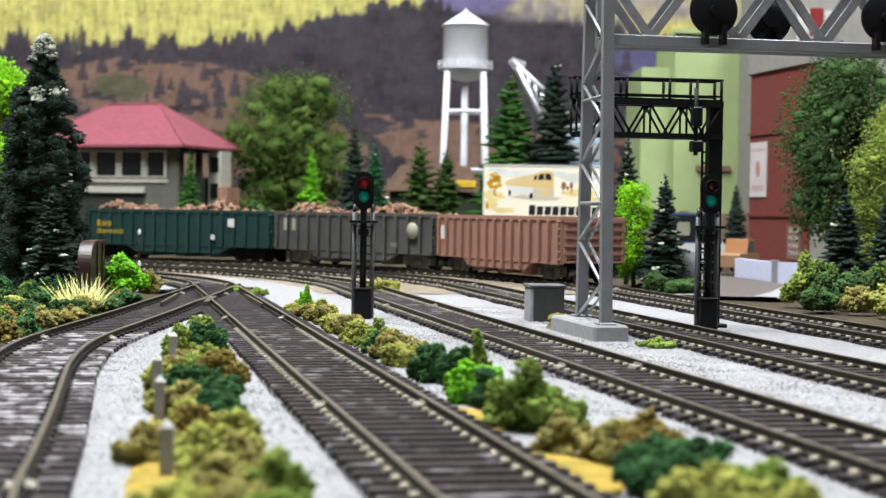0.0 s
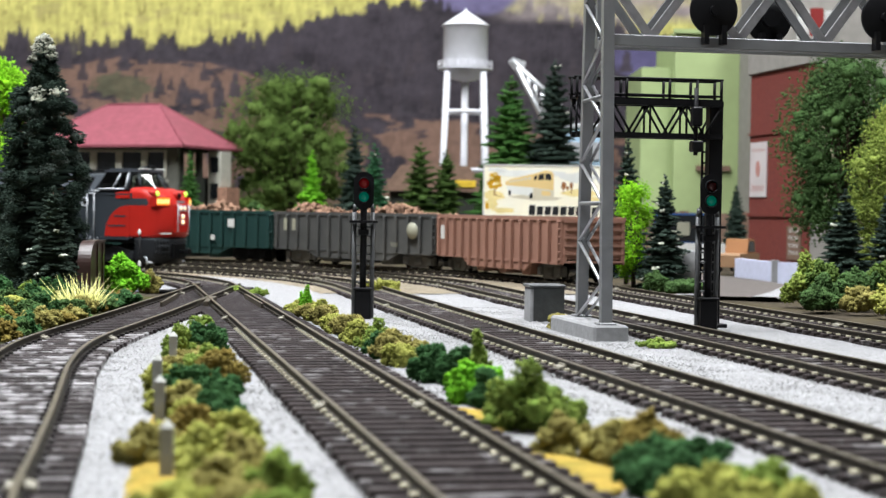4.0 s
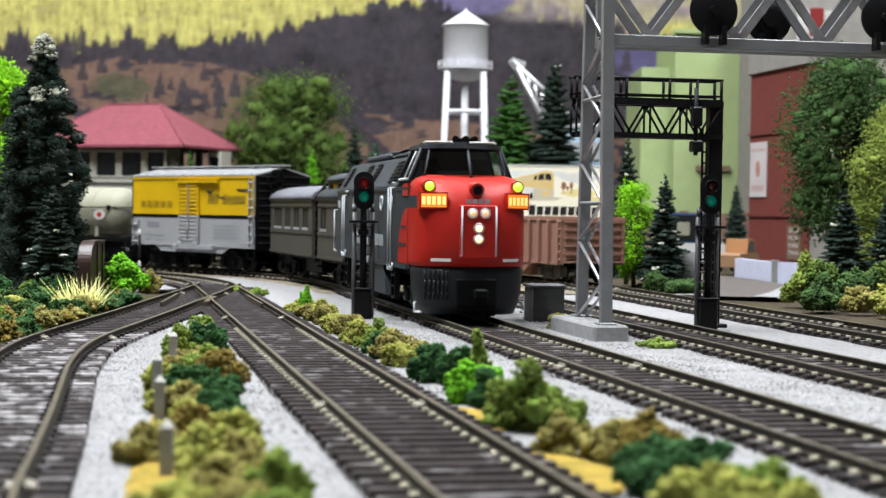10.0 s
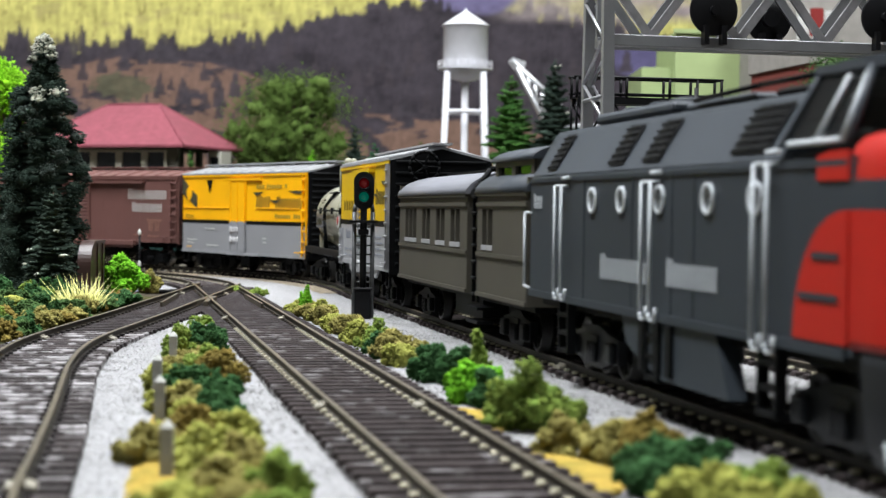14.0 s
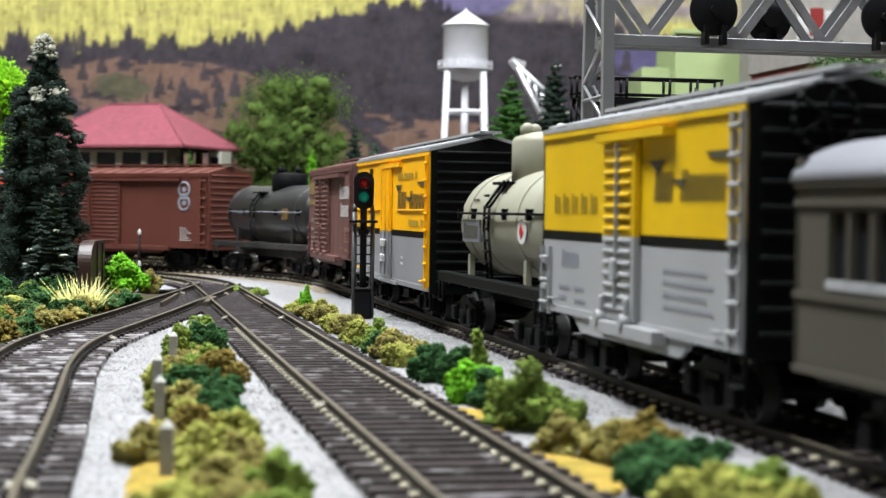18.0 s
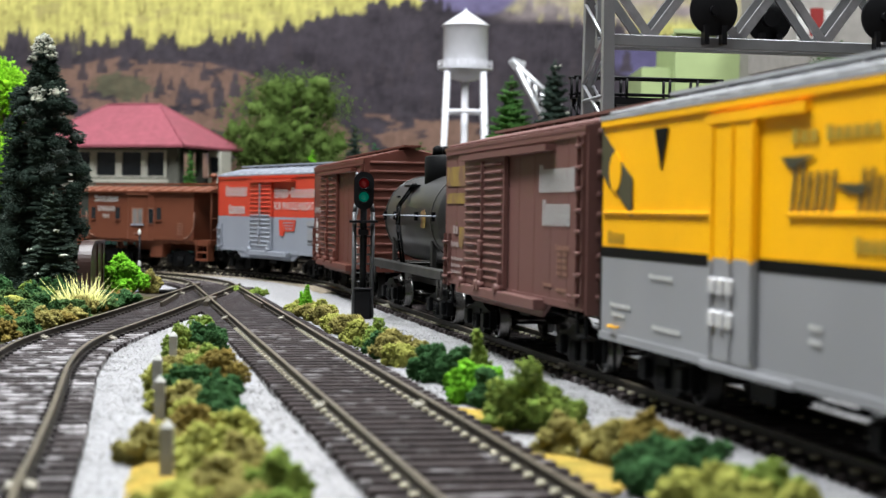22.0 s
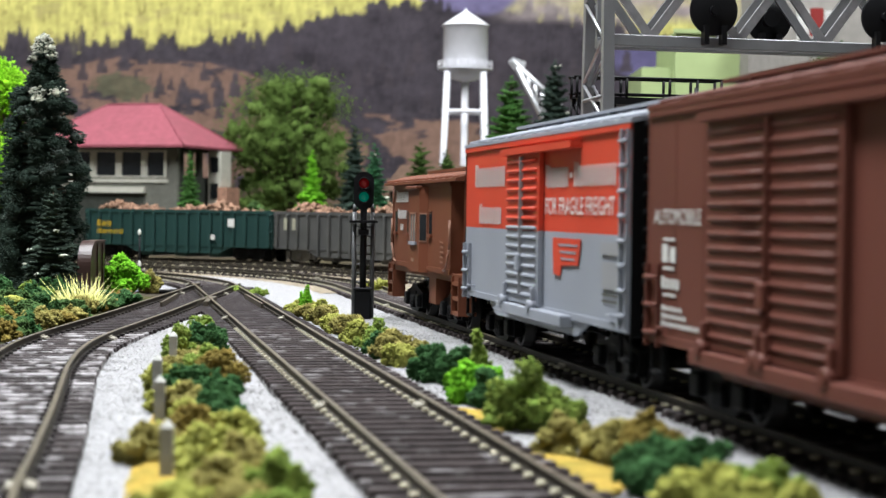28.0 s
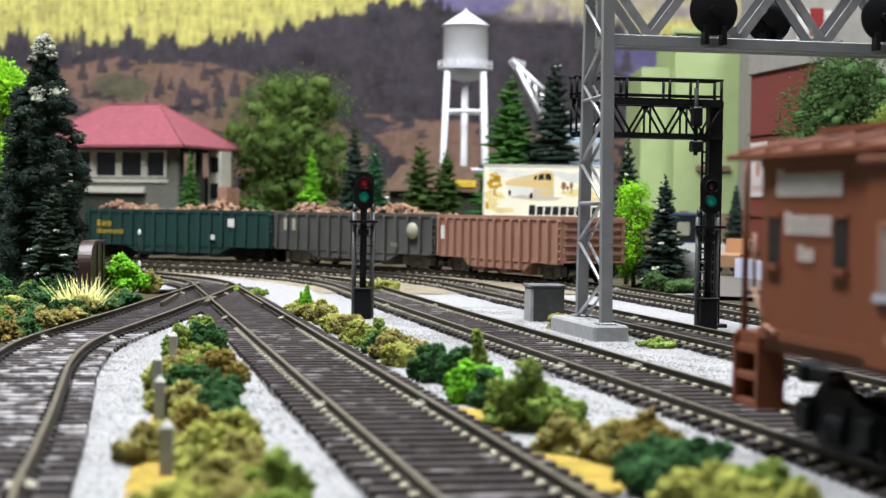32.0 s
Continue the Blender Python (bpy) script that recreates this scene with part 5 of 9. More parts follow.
        part("lit_panel", bm, M_NUMBOARD, nb, "glowing orange panel")
        bm = B()
        for i in range(5):
            t0, t1 = (i + 0.2) / 5, (i + 0.8) / 5
            pa = (xa + (xb - xa) * t0 + 1.35, s * (y0 + (y1 - y0) * t0))
            pb = (xa + (xb - xa) * t1 + 1.35, s * (y0 + (y1 - y0) * t1))
            prism(bm, [pa, pb, (pb[0] - 0.3, pb[1]), (pa[0] - 0.3, pa[1])], "z", 34.5, 36.9)
        part("digit_bar", bm, M_NUMDARK, nb)
        yl = s * 13.6
        xl = front_x(yl, 39.6)
        bm = B()
        cyl(bm, (xl - 6, yl, 40.2), (xl + 1.4, yl, 40.0), 1.9, 12)
        cl = part("class_lamp", bm, P_RED, nose)
        bm = B()
        lathe(bm, [(1.5, 0), (1.45, 0.5), (0.8, 1.0), (0.1, 1.1)], (xl + 1.2, yl, 40.0), "x", 12)
        part("lens", bm, M_CLASSLAMP, cl, "lit yellow-green lens")
    # cab with raked windscreen
    low = [(38, 16.0), (60, 16.0), (67, 13.2), (73, 7.0), (74.6, 0)]
    top = [(43, 12.4), (59, 12.4), (63.5, 10.6), (67.2, 5.8), (68.4, 0)]
    low = low + [(x, -y) for x, y in low[-2::-1]]
    top = top + [(x, -y) for x, y in top[-2::-1]]
    zl, zt = 41.6, 52.0
    bm = B()
    vl = [bm.verts.new((x, y, zl if abs(y) > 13.5 else 42.6)) for x, y in low]
    vt = [bm.verts.new((x, y, zt)) for x, y in top]
    k = len(low)
    for i in range(k):
        f = bm.faces.new((vl[i], vl[(i + 1) % k], vt[(i + 1) % k], vt[i]))
        f.material_index = 0 if i == k - 1 else 1
    bm.faces.new(vt)
    bmesh.ops.recalc_face_normals(bm, faces=bm.faces[:])
    cab = part("cab", bm, [P_LOCO2, M_CLEAR], c, "cab with clear raked windows")
    cab.visible_shadow = False
    bm = B()
    box(bm, 40.5, 62, -15.2, 15.2, ze, ze + 1.0)
    box(bm, 62, 70, -12, 12, ze, 43.4, 0, 0.6)
    part("cab_floor", bm, P_BLACK, cab)
    for y in (-8.5, 8.5):
        bm = B()
        box(bm, 50, 56, y - 3, y + 3, ze + 1, 44.2, 0, 0.6)
        box(bm, 49, 51, y - 3, y + 3, 43, 49.0, 0, 0.6)
        part("cab_seat", bm, P_BLACK, cab)
    for i in (0, 1, 2, 4, 6, 7, 8):
        bm = B()
        tube(bm, [(low[i][0] + 0.2, low[i][1] * 1.01, 41.8), (top[i][0] + 0.2, top[i][1] * 1.01, zt)], 0.62 if i in (1, 7) else 0.45, 6)
        part("window_pillar", bm, P_LOCO2, cab)
    bm = B()
    for s in (-1, 1):
        tube(bm, [(41, s * 16.1, 42.4), (58.5, s * 16.3, 42.4), (58.8, s * 12.9, 51.2)], 0.5, 6)
        tube(bm, [(50, s * 16.1, 42.6), (53.5, s * 13.0, 51.2)], 0.4, 6)
    part("window_trim", bm, P_HANDRAIL, cab, "pale side window trim")
    bm = B()
    ro = [(x + (1.2 if x > 60 else -0.5), y * 1.06) for x, y in top]
    prism(bm, ro, "z", zt - 0.2, zt + 1.0)
    prism(bm, [(x * 0.92 + 4, y * 0.8) for x, y in top], "z", zt + 1.0, zt + 1.9)
    roof = part("cab_roof", bm, P_LOCO2, cab)
    bm = B()
    for y in (-8.5, 5.0):
        tube(bm, [(65, y - 4.5, zt + 1.4), (66.5, y - 4, zt + 1.7), (68, y + 3.5, zt + 1.7), (66.5, y + 4.2, zt + 1.4)], 0.35, 5)
    part("roof_grab", bm, P_WHITE, roof)
    bm = B()
    for y in (-2.2, 0, 2.2):
        cyl(bm, (60, y, zt + 2.8), (66 - abs(y) * 0.4, y * 1.4, zt + 2.9), 0.5, 8, 0, 1.0)
    box(bm, 59, 61, -3, 3, zt + 1.6, zt + 3.2)
    part("horn", bm, P_BLACK, roof)
    # underframe, pilot and couplers
    bm = B()
    box(bm, -94, 72, -14.5, 14.5, 12.6, 15.2)
    part("underframe", bm, P_BLACK, c)
    # apron pilot that follows the plan of the nose
    bm = B()
    rings = []
    for z, xf, wy in ((16.2, 82.8, 16.7), (14.0, 83.6, 16.9), (9.0, 83.4, 16.6), (4.5, 82.2, 15.8), (1.6, 80.4, 14.6)):
        ring = []
        for i in range(25):
            ang = (-1 + 2 * i / 24) * math.pi / 2
            ring.append(bm.verts.new((66 + (xf - 66) * math.cos(ang) ** 0.6, wy * math.copysign(abs(math.sin(ang)) ** 0.9, ang), z)))
        rings.append(ring)
    for a, b in zip(rings[:-1], rings[1:]):
        for i in range(24):
            f = bm.faces.new((a[i], b[i], b[i + 1], a[i + 1]))
            f.smooth = True
    bm.faces.new(rings[0])
    bm.faces.new(rings[-1][::-1])
    bmesh.ops.recalc_face_normals(bm, faces=bm.faces[:])
    pil = part("pilot", bm, P_CHARCOAL, c, "charcoal rounded apron pilot")
    bm = B()
    box(bm, 82.6, 84.4, -6.2, 6.2, 4.0, 12.6, 0, 0.5)
    part("coupler_pocket", bm, P_BLACK, pil)
    for i in range(6):
        y = -14.6 + 1.15 * i
        ang = math.asin((abs(y) / 16.6) ** (1 / 0.9))
        x = 66 + (83.5 - 66) * math.cos(ang) ** 0.6
        bm = B()
        tube(bm, [(x + 0.2, y, 15.0), (x + 0.8, y, 12), (x + 0.6, y, 8.5), (x - 0.2, y, 6.0)], 0.32, 5)
        part("hose", bm, P_CHARCOAL, pil)
    for s in (-1, 1):
        bm = B()
        tube(bm, [(72, s * 16.2, 5), (74, s * 16.9, 5), (74, s * 16.9, 2.2), (77, s * 15.4, 2.2)], 0.4, 5)
        part("pilot_step", bm, P_HANDRAIL, pil)
    coupler(c, 85.0, 1)
    coupler(c, -98, -1)
    for x in (-62, 52):
        truck(c, x, WHEEL_LOCO, 5.6, 12.5, 3, P_CHARCOAL)
    add_train(c, 614, 422)


locomotive()


# ---- greenery ----
def foliage(name, a, b, dark=0.6, rough=0.9):
    """Leaf colour that changes from clump to clump."""
    m = bpy.data.materials.new(name)
    m.use_nodes = True
    n, l = m.node_tree.nodes, m.node_tree.links
    p = n["Principled BSDF"]
    p.inputs["Roughness"].default_value = rough
    p.inputs["Specular IOR Level"].default_value = 0.06
    g = n.new("ShaderNodeNewGeometry")
    mx = n.new("ShaderNodeMix")
    mx.data_type = "RGBA"
    mx.inputs["A"].default_value, mx.inputs["B"].default_value = (*a, 1), (*b, 1)
    sp = n.new("ShaderNodeMapRange")
    sp.inputs["To Min"].default_value, sp.inputs["To Max"].default_value = 0.2, 0.8
    l.new(g.outputs["Random Per Island"], sp.inputs["Value"])
    l.new(sp.outputs["Result"], mx.inputs["Factor"])
    tc = n.new("ShaderNodeTexCoord")
    no = n.new("ShaderNodeTexNoise")
    no.inputs["Scale"].default_value = 140
    l.new(tc.outputs["Object"], no.inputs["Vector"])
    mr = n.new("ShaderNodeMapRange")
    mr.inputs["From Min"].default_value, mr.inputs["From Max"].default_value = 0.3, 0.7
    mr.inputs["To Min"].default_value, mr.inputs["To Max"].default_value = dark, 1.25
    l.new(no.outputs["Fac"], mr.inputs["Value"])
    hs = n.new("ShaderNodeHueSaturation")
    l.new(mx.outputs["Result"], hs.inputs["Color"])
    l.new(mr.outputs["Result"], hs.inputs["Value"])
    l.new(hs.outputs["Color"], p.inputs["Base Color"])
    return m


F_OLIVE = foliage("olive_foam", (0.17, 0.15, 0.045), (0.30, 0.265, 0.085))
F_YELLOWGREEN = foliage("yellow_green_foam", (0.20, 0.22, 0.045), (0.36, 0.36, 0.09))
F_MID = foliage("mid_green_foam", (0.10, 0.17, 0.03), (0.22, 0.28, 0.06))
F_DARK = foliage("dark_green_foam", (0.018, 0.055, 0.018), (0.050, 0.12, 0.042))
F_BRIGHT = foliage("bright_green_foam", (0.09, 0.30, 0.015), (0.20, 0.50, 0.03))
F_LIME = foliage("lime_foam", (0.16, 0.42, 0.015), (0.32, 0.68, 0.03))
F_BROWN = foliage("brown_foam", (0.12, 0.085, 0.02), (0.24, 0.19, 0.05))
F_TREE = foliage("tree_leaf", (0.052, 0.092, 0.018), (0.105, 0.155, 0.040))
F_TREE2 = foliage("pale_tree_leaf", (0.12, 0.17, 0.03), (0.25, 0.31, 0.07))
F_TREE3 = foliage("deep_tree_leaf", (0.035, 0.075, 0.022), (0.075, 0.13, 0.045))
F_SPRUCE = foliage("dark_spruce_needle", (0.017, 0.029, 0.022), (0.046, 0.068, 0.053))
F_SPRUCE2 = foliage("green_spruce_needle", (0.018, 0.07, 0.03), (0.05, 0.15, 0.07))
F_DUSTY = foliage("dusty_grey_needle", (0.05, 0.068, 0.058), (0.12, 0.145, 0.125))
F_CONIFER = foliage("grass_green_needle", (0.03, 0.095, 0.022), (0.085, 0.19, 0.045))
F_CLUMPY = foliage("deep_green_clump", (0.03, 0.06, 0.015), (0.075, 0.125, 0.03))
F_FROST = foliage("pale_needle_tip", (0.42, 0.43, 0.36), (0.72, 0.72, 0.60))
M_BARK = mat("bark", (0.07, 0.048, 0.032), 0.9, vary=0.3, scale=400, bump=0.5)
M_STRAW = foliage("yellow_straw", (0.58, 0.56, 0.18), (0.80, 0.78, 0.36))

OCT_V = np.array([(1, 0, 0), (-1, 0, 0), (0, 1, 0), (0, -1, 0), (0, 0, 1), (0, 0, -1)], float)
OCT_F = np.array([(0, 2, 4), (2, 1, 4), (1, 3, 4), (3, 0, 4), (2, 0, 5), (1, 2, 5), (3, 1, 5), (0, 3, 5)])
RNG = np.random.default_rng(7)


def clump_mesh(name, pts, size, rot=None, mats=(), mi=None):
    """Many little eight-sided crumbs as one mesh. size: (n, 3) half lengths; rot: (n, 3, 3)."""
    n = len(pts)
    if rot is None:
        q = RNG.normal(size=(n, 4))
        q /= np.linalg.norm(q, axis=1)[:, None]
        w, x, y, z = q.T
        rot = np.stack([np.stack([1 - 2 * (y * y + z * z), 2 * (x * y - z * w), 2 * (x * z + y * w)], 1),
                        np.stack([2 * (x * y + z * w), 1 - 2 * (x * x + z * z), 2 * (y * z - x * w)], 1),
                        np.stack([2 * (x * z - y * w), 2 * (y * z + x * w), 1 - 2 * (x * x + y * y)], 1)], 1)
    base = OCT_V[None] * size[:, None, :] * RNG.uniform(0.45, 1.45, (n, 6, 1))
    v = np.einsum("nij,nkj->nki", rot, base) + pts[:, None, :]
    v = (v.reshape(-1, 3) * MM).astype(np.float32)
    f = (OCT_F[None] + 6 * np.arange(n)[:, None, None]).reshape(-1, 3).astype(np.int32)
    me = bpy.data.meshes.new(name)
    me.vertices.add(len(v))
    me.vertices.foreach_set("co", v.ravel())
    me.loops.add(f.size)
    me.loops.foreach_set("vertex_index", f.ravel())
    me.polygons.add(len(f))
    me.polygons.foreach_set("loop_start", np.arange(0, f.size, 3, dtype=np.int32))
    for m in mats:
        me.materials.append(m)
    if mi is not None:
        me.polygons.foreach_set("material_index", np.repeat(mi, 8).astype(np.int32))
    me.update(calc_edges=True)
    me.validate()
    return me


def lobes_cloud(lobes, n, inner=0.55, jit=0.06):
    """Points near the skins of several ellipsoids (cx, cy, cz, rx, ry, rz)."""
    L = np.array(lobes, float)
    wgt = L[:, 3] * L[:, 4] + L[:, 4] * L[:, 5]
    k = RNG.choice(len(L), n, p=wgt / wgt.sum())
    d = RNG.normal(size=(n, 3))
    d /= np.linalg.norm(d, axis=1)[:, None]
    r = inner + (1 - inner) * RNG.random(n) ** 0.6
    r *= 1 + 0.16 * np.sin(5 * d[:, 0] + k) * np.sin(4 * d[:, 1] + 2 * k) + jit * np.clip(RNG.normal(size=n), -2, 1.8)
    return L[k, :3] + d * L[k, 3:] * r[:, None]


def bush(x, y, w, h, material, z=GROUND_Z + 1.1, dep=None, label="", n=None, name="bush", crumb=0.5):
    dep = dep or w * 0.8
    lob = []
    for i in range(24):
        a = RNG.uniform(0, 2 * math.pi)
        q = RNG.uniform(0.1, 0.92)
        s = RNG.uniform(0.14, 0.34)
        lob.append((q * w / 2 * math.cos(a), q * dep / 2 * math.sin(a), h * RNG.uniform(0.12, 0.92) * (1.1 - 0.55 * q), s * w * 0.5, s * dep * 0.5, h * RNG.uniform(0.12, 0.26)))
    lob.append((0, 0, h * 0.4, w * 0.30, dep * 0.30, h * 0.42))
    n = n or int(min(2600, max(700, 7.0 * (w * h + w * dep) / (crumb * crumb * 1.5))))
    p = lobes_cloud(lob, n, 0.66)
    s = RNG.uniform(0.25, 1.5, (n, 3)) * crumb
    L = np.array(lob)
    k = RNG.integers(0, len(L), 60)
    core = L[k, :3] + RNG.normal(size=(60, 3)) * L[k, 3:] * 0.28
    p = np.concatenate([p, core])
    s = np.concatenate([s, np.repeat(L[k, 3:].min(axis=1)[:, None] * 0.75, 3, 1)])
    p[:, 2] = np.abs(p[:, 2])
    ob = new(name, clump_mesh(name, p, s, None, [material]))
    ob.matrix_basis = at_mm(x, y, z)
    return tagged(ob, label or "low clump-foliage bush beside the track", "bush", "low bushes")


def limb(bm, p, q, r0, r1, seg=7):
    cyl(bm, p, q, r0, seg, 0, r1)


def leafy_tree(x, y, h, w, material, label, trunk_h=0.28, n=2600, leaf=1.5, lob_n=16, cat="tree", dep=None, name="tree", low=0.25):
    t = thing(name, label, cat, at_mm(x, y, GROUND_Z))
    dep = dep or w * 0.8
    rr = random.Random(int(x * 7 + y * 3))
    bm = B()
    limb(bm, (0, 0, 0), (0, 0, h * 0.45), w * 0.05, w * 0.032, 9)
    lob = []
    for i in range(lob_n):
        a = rr.uniform(0, 6.28)
        f = rr.random()
        zc = h * (low + (0.93 - low) * f)
        reach = math.sin(math.pi * (0.24 + 0.58 * f)) * rr.uniform(0.3, 0.72)
        c = (w / 2 * reach * math.cos(a), dep / 2 * reach * math.sin(a), zc)
        lob.append((*c, w * rr.uniform(0.15, 0.25), dep * rr.uniform(0.15, 0.25), h * rr.uniform(0.08, 0.14)))
        limb(bm, (0, 0, h * (trunk_h * 0.6 + 0.3 * f)), (c[0] * 0.9, c[1] * 0.9, zc), w * 0.02, w * 0.006, 5)
    part("trunk", bm, M_BARK, t, "brown branching trunk")
    leaf, n, inner = leaf * 0.62, int(n * 1.9), 0.45
    p = lobes_cloud(lob, n, inner, 0.09)
    s = RNG.uniform(0.4, 1.3, (n, 3)) * leaf * np.array([1, 1, 0.7])
    L = np.repeat(np.array(lob), 3, 0)
    p = np.concatenate([p, L[:, :3] + RNG.normal(size=(len(L), 3)) * L[:, 3:] * 0.12])
    s = np.concatenate([s, L[:, 3:] * 0.32])
    cr = new("crown", clump_mesh("crown", p, s, None, [material]))
    cr.parent = t
    return t


def spruce(x, y, h, w, material, label, tiers=15, per=13, frost=0.12, name="spruce_tree", tip=None, foot=0.10, pw=0.8):
    t = thing(name, label, "tree", at_mm(x, y, GROUND_Z, random.uniform(0, 360)))
    w, per = w * 1.18, per + 4
    bm = B()
    limb(bm, (0, 0, 0), (0, 0, h * 0.97), w * 0.05, w * 0.008, 8)
    part("trunk", bm, M_BARK, t)
    pts, size, rots, mi = [], [], [], []
    tiers = max(tiers, int(h / (w * 0.115)))
    for i in range(26):
        f = i / 26
        pts.append(np.array([0, 0, h * (foot + (0.93 - foot) * f)]))
        rc = w * 0.46 * (1 - f) ** pw + 0.4
        size.append((rc, rc, h * 0.035))
        rots.append(np.eye(3))
        mi.append(0)
    for i in range(tiers):
        f = i / (tiers - 1)
        z = h * (foot + (0.99 - foot) * f)
        r = (w / 2) * (1 - f) ** pw * RNG.uniform(0.86, 1.08) + w * 0.02
        for j in range(max(5, int(per * (1 - 0.55 * f)))):
            a = 2 * math.pi * (j + RNG.random()) / max(5, int(per * (1 - 0.55 * f)))
            rl = r * RNG.uniform(0.72, 1.1)
            droop = -0.30 + 0.75 * f * RNG.uniform(0.6, 1.2)
            dirv = np.array([math.cos(a), math.sin(a), droop])
            dirv /= np.linalg.norm(dirv)
            side = np.array([-math.sin(a), math.cos(a), 0.0])
            up = np.cross(dirv, side)
            R = np.stack([dirv, side, up], 1)
            tipp = RNG.random() < frost
            z = h * (foot + (0.99 - foot) * f) + RNG.uniform(-0.3, 0.3) * h / tiers
            pts.append(dirv * rl * 0.5 + np.array([0, 0, z]))
            size.append((rl * 0.52, rl * 0.26 + 0.4, rl * 0.12 + 0.45))
            rots.append(R)
            mi.append(0)
            for k in range(5):
                g = 0.35 + 0.62 * k / 4
                for sg in (-1, 1):
                    b = dirv * 0.72 + sg * side * 0.7 + np.array([0, 0, RNG.uniform(-0.12, 0.1)])
                    b /= np.linalg.norm(b)
                    s2 = np.cross([0, 0, 1], b)
                    s2 /= np.linalg.norm(s2)
                    ll = rl * 0.30 * (1.15 - g * 0.7) + 0.5
                    pts.append(dirv * rl * g + b * ll * 0.5 + np.array([0, 0, z + RNG.uniform(-0.3, 0.3)]))
                    size.append((ll * 0.7, ll * 0.32 + 0.25, ll * 0.2 + 0.22))
                    rots.append(np.stack([b, s2, np.cross(b, s2)], 1))
                    mi.append(1 if tipp and k > 2 else 0)
    me = clump_mesh("needles", np.array(pts), np.array(size), np.array(rots), [material, tip or F_FROST], np.array(mi))
    ob = new("crown", me)
    ob.parent = t
    return t


BELT_OLD = (-602, -585, -545, -492, -446, -405, -378, -338, -290, -266, -236, -208, -188, -172)
BELT_NEW = (-560, -540, -505, -430, -385, -335, -298, -260, -225, -216, -196, -178, -171, -162)


def shaggy_spruce(x, y, h, w, label):
    """A rugged columnar conifer of ragged foliage clumps with frosted patches."""
    t = thing("spruce_tree", label, "tree", at_mm(x, y, GROUND_Z))
    rr = random.Random(5)
    bm = B()
    limb(bm, (0, 0, 0), (0, 0, h * 0.97), w * 0.06, w * 0.015, 9)
    lob, frost = [], []
    for i in range(150):
        f = i / 149
        rad = float(np.interp(f, (0, 0.42, 0.62, 0.75, 0.84, 0.93, 1), (0.5, 0.48, 0.41, 0.39, 0.17, 0.155, 0.05))) * w * rr.uniform(0.8, 1.1)
        a = 2.4 * i + rr.uniform(-0.5, 0.5)
        r = rr.uniform(2.8, 4.8) * (0.6 + 0.5 * (1 - f))
        q = max(0.0, rad - r)
        c = (q * math.cos(a), q * math.sin(a), 4 + (h - 7) * f + rr.uniform(-1.5, 1.5))
        lob.append((*c, r * 1.15, r * 1.15, r * 0.95))
        frost.append(2 if f > 0.90 or 0.74 < f < 0.79 and rr.random() < 0.6 else 1 if rr.random() < 0.3 else 0)
        limb(bm, (0, 0, c[2] - 1), (c[0], c[1], c[2]), 0.7, 0.25, 5)
    part("trunk", bm, M_BARK, t)
    L = np.array(lob)
    n = 26000
    k = RNG.integers(0, len(L), n)
    d = RNG.normal(size=(n, 3))
    d /= np.linalg.norm(d, axis=1)[:, None]
    p = L[k, :3] + d * L[k, 3:] * RNG.uniform(0.6, 1.08, (n, 1))
    mi = np.where((d[:, 2] > -0.1) & (RNG.random(n) < 0.8), np.array(frost)[k], 0)
    out = p * np.array([1, 1, 0]) + d * 6 + np.array([0, 0, -2.0])
    out /= np.linalg.norm(out, axis=1)[:, None]
    side = np.cross(out, [0.1, 0.2, 1.0])
    side /= np.linalg.norm(side, axis=1)[:, None]
    rot = np.stack([out, side, np.cross(out, side)], 2)
    s = RNG.uniform(0.4, 1.0, (n, 1)) * np.array([[1.0, 0.5, 0.42]])
    hub = np.hypot(L[:, 0], L[:, 1])
    p = np.concatenate([p, L[:, :3] * np.array([0.92, 0.92, 1]), np.stack([0 * hub, 0 * hub, L[:, 2]], 1)])
    s = np.concatenate([s, L[:, 3:] * 0.85, np.stack([0.7 * hub + 1, 0.7 * hub + 1, 0 * hub + 3], 1)])
    rot = np.concatenate([rot, np.repeat(np.eye(3)[None], 2 * len(L), 0)])
    mi = np.concatenate([mi, np.array(frost), np.zeros(len(L))])
    ob = new("crown", clump_mesh("crown", p, s, rot, [F_SPRUCE, F_DUSTY, F_FROST], mi.astype(int)))
    ob.parent = t
    return t


# hedge belt between the straight track and the main line: (distance along, offset, width, height, colour)
def belt(s, off, w, h, m, label="", dep=None):
    s = float(np.interp(s, BELT_OLD, BELT_NEW))
    x, y, _ = line_at(s, -42.6 + (off + 37) * 0.5 if s < -285 else off - 5.2)
    return bush(x, y, w * 0.9, h * 0.78, m, label=label, dep=dep, crumb=0.46)


L_OL, L_YG, L_MD, L_DK, L_BR, L_BN = ("olive foam bush beside the track", "yellow-green foam bush beside the track", "mid-green rounded foam bush beside the track", "dark green foam bush beside the track", "bright green foam bush beside the track", "brown-olive foam bush beside the track")
belt(-602, -40, 9, 6, F_YELLOWGREEN, L_YG); belt(-588, -36, 10, 8, F_YELLOWGREEN, L_YG); belt(-585, -39, 5, 13, F_BRIGHT, L_BR)
belt(-565, -40, 12, 8, F_OLIVE, L_OL); belt(-560, -33, 11, 8, F_YELLOWGREEN, L_YG); belt(-545, -37, 11, 9, F_OLIVE, L_OL)
belt(-520, -40, 11, 7, F_YELLOWGREEN, L_YG); belt(-515, -33, 12, 8, F_OLIVE, L_OL); belt(-492, -37, 14, 8, F_YELLOWGREEN, L_YG)
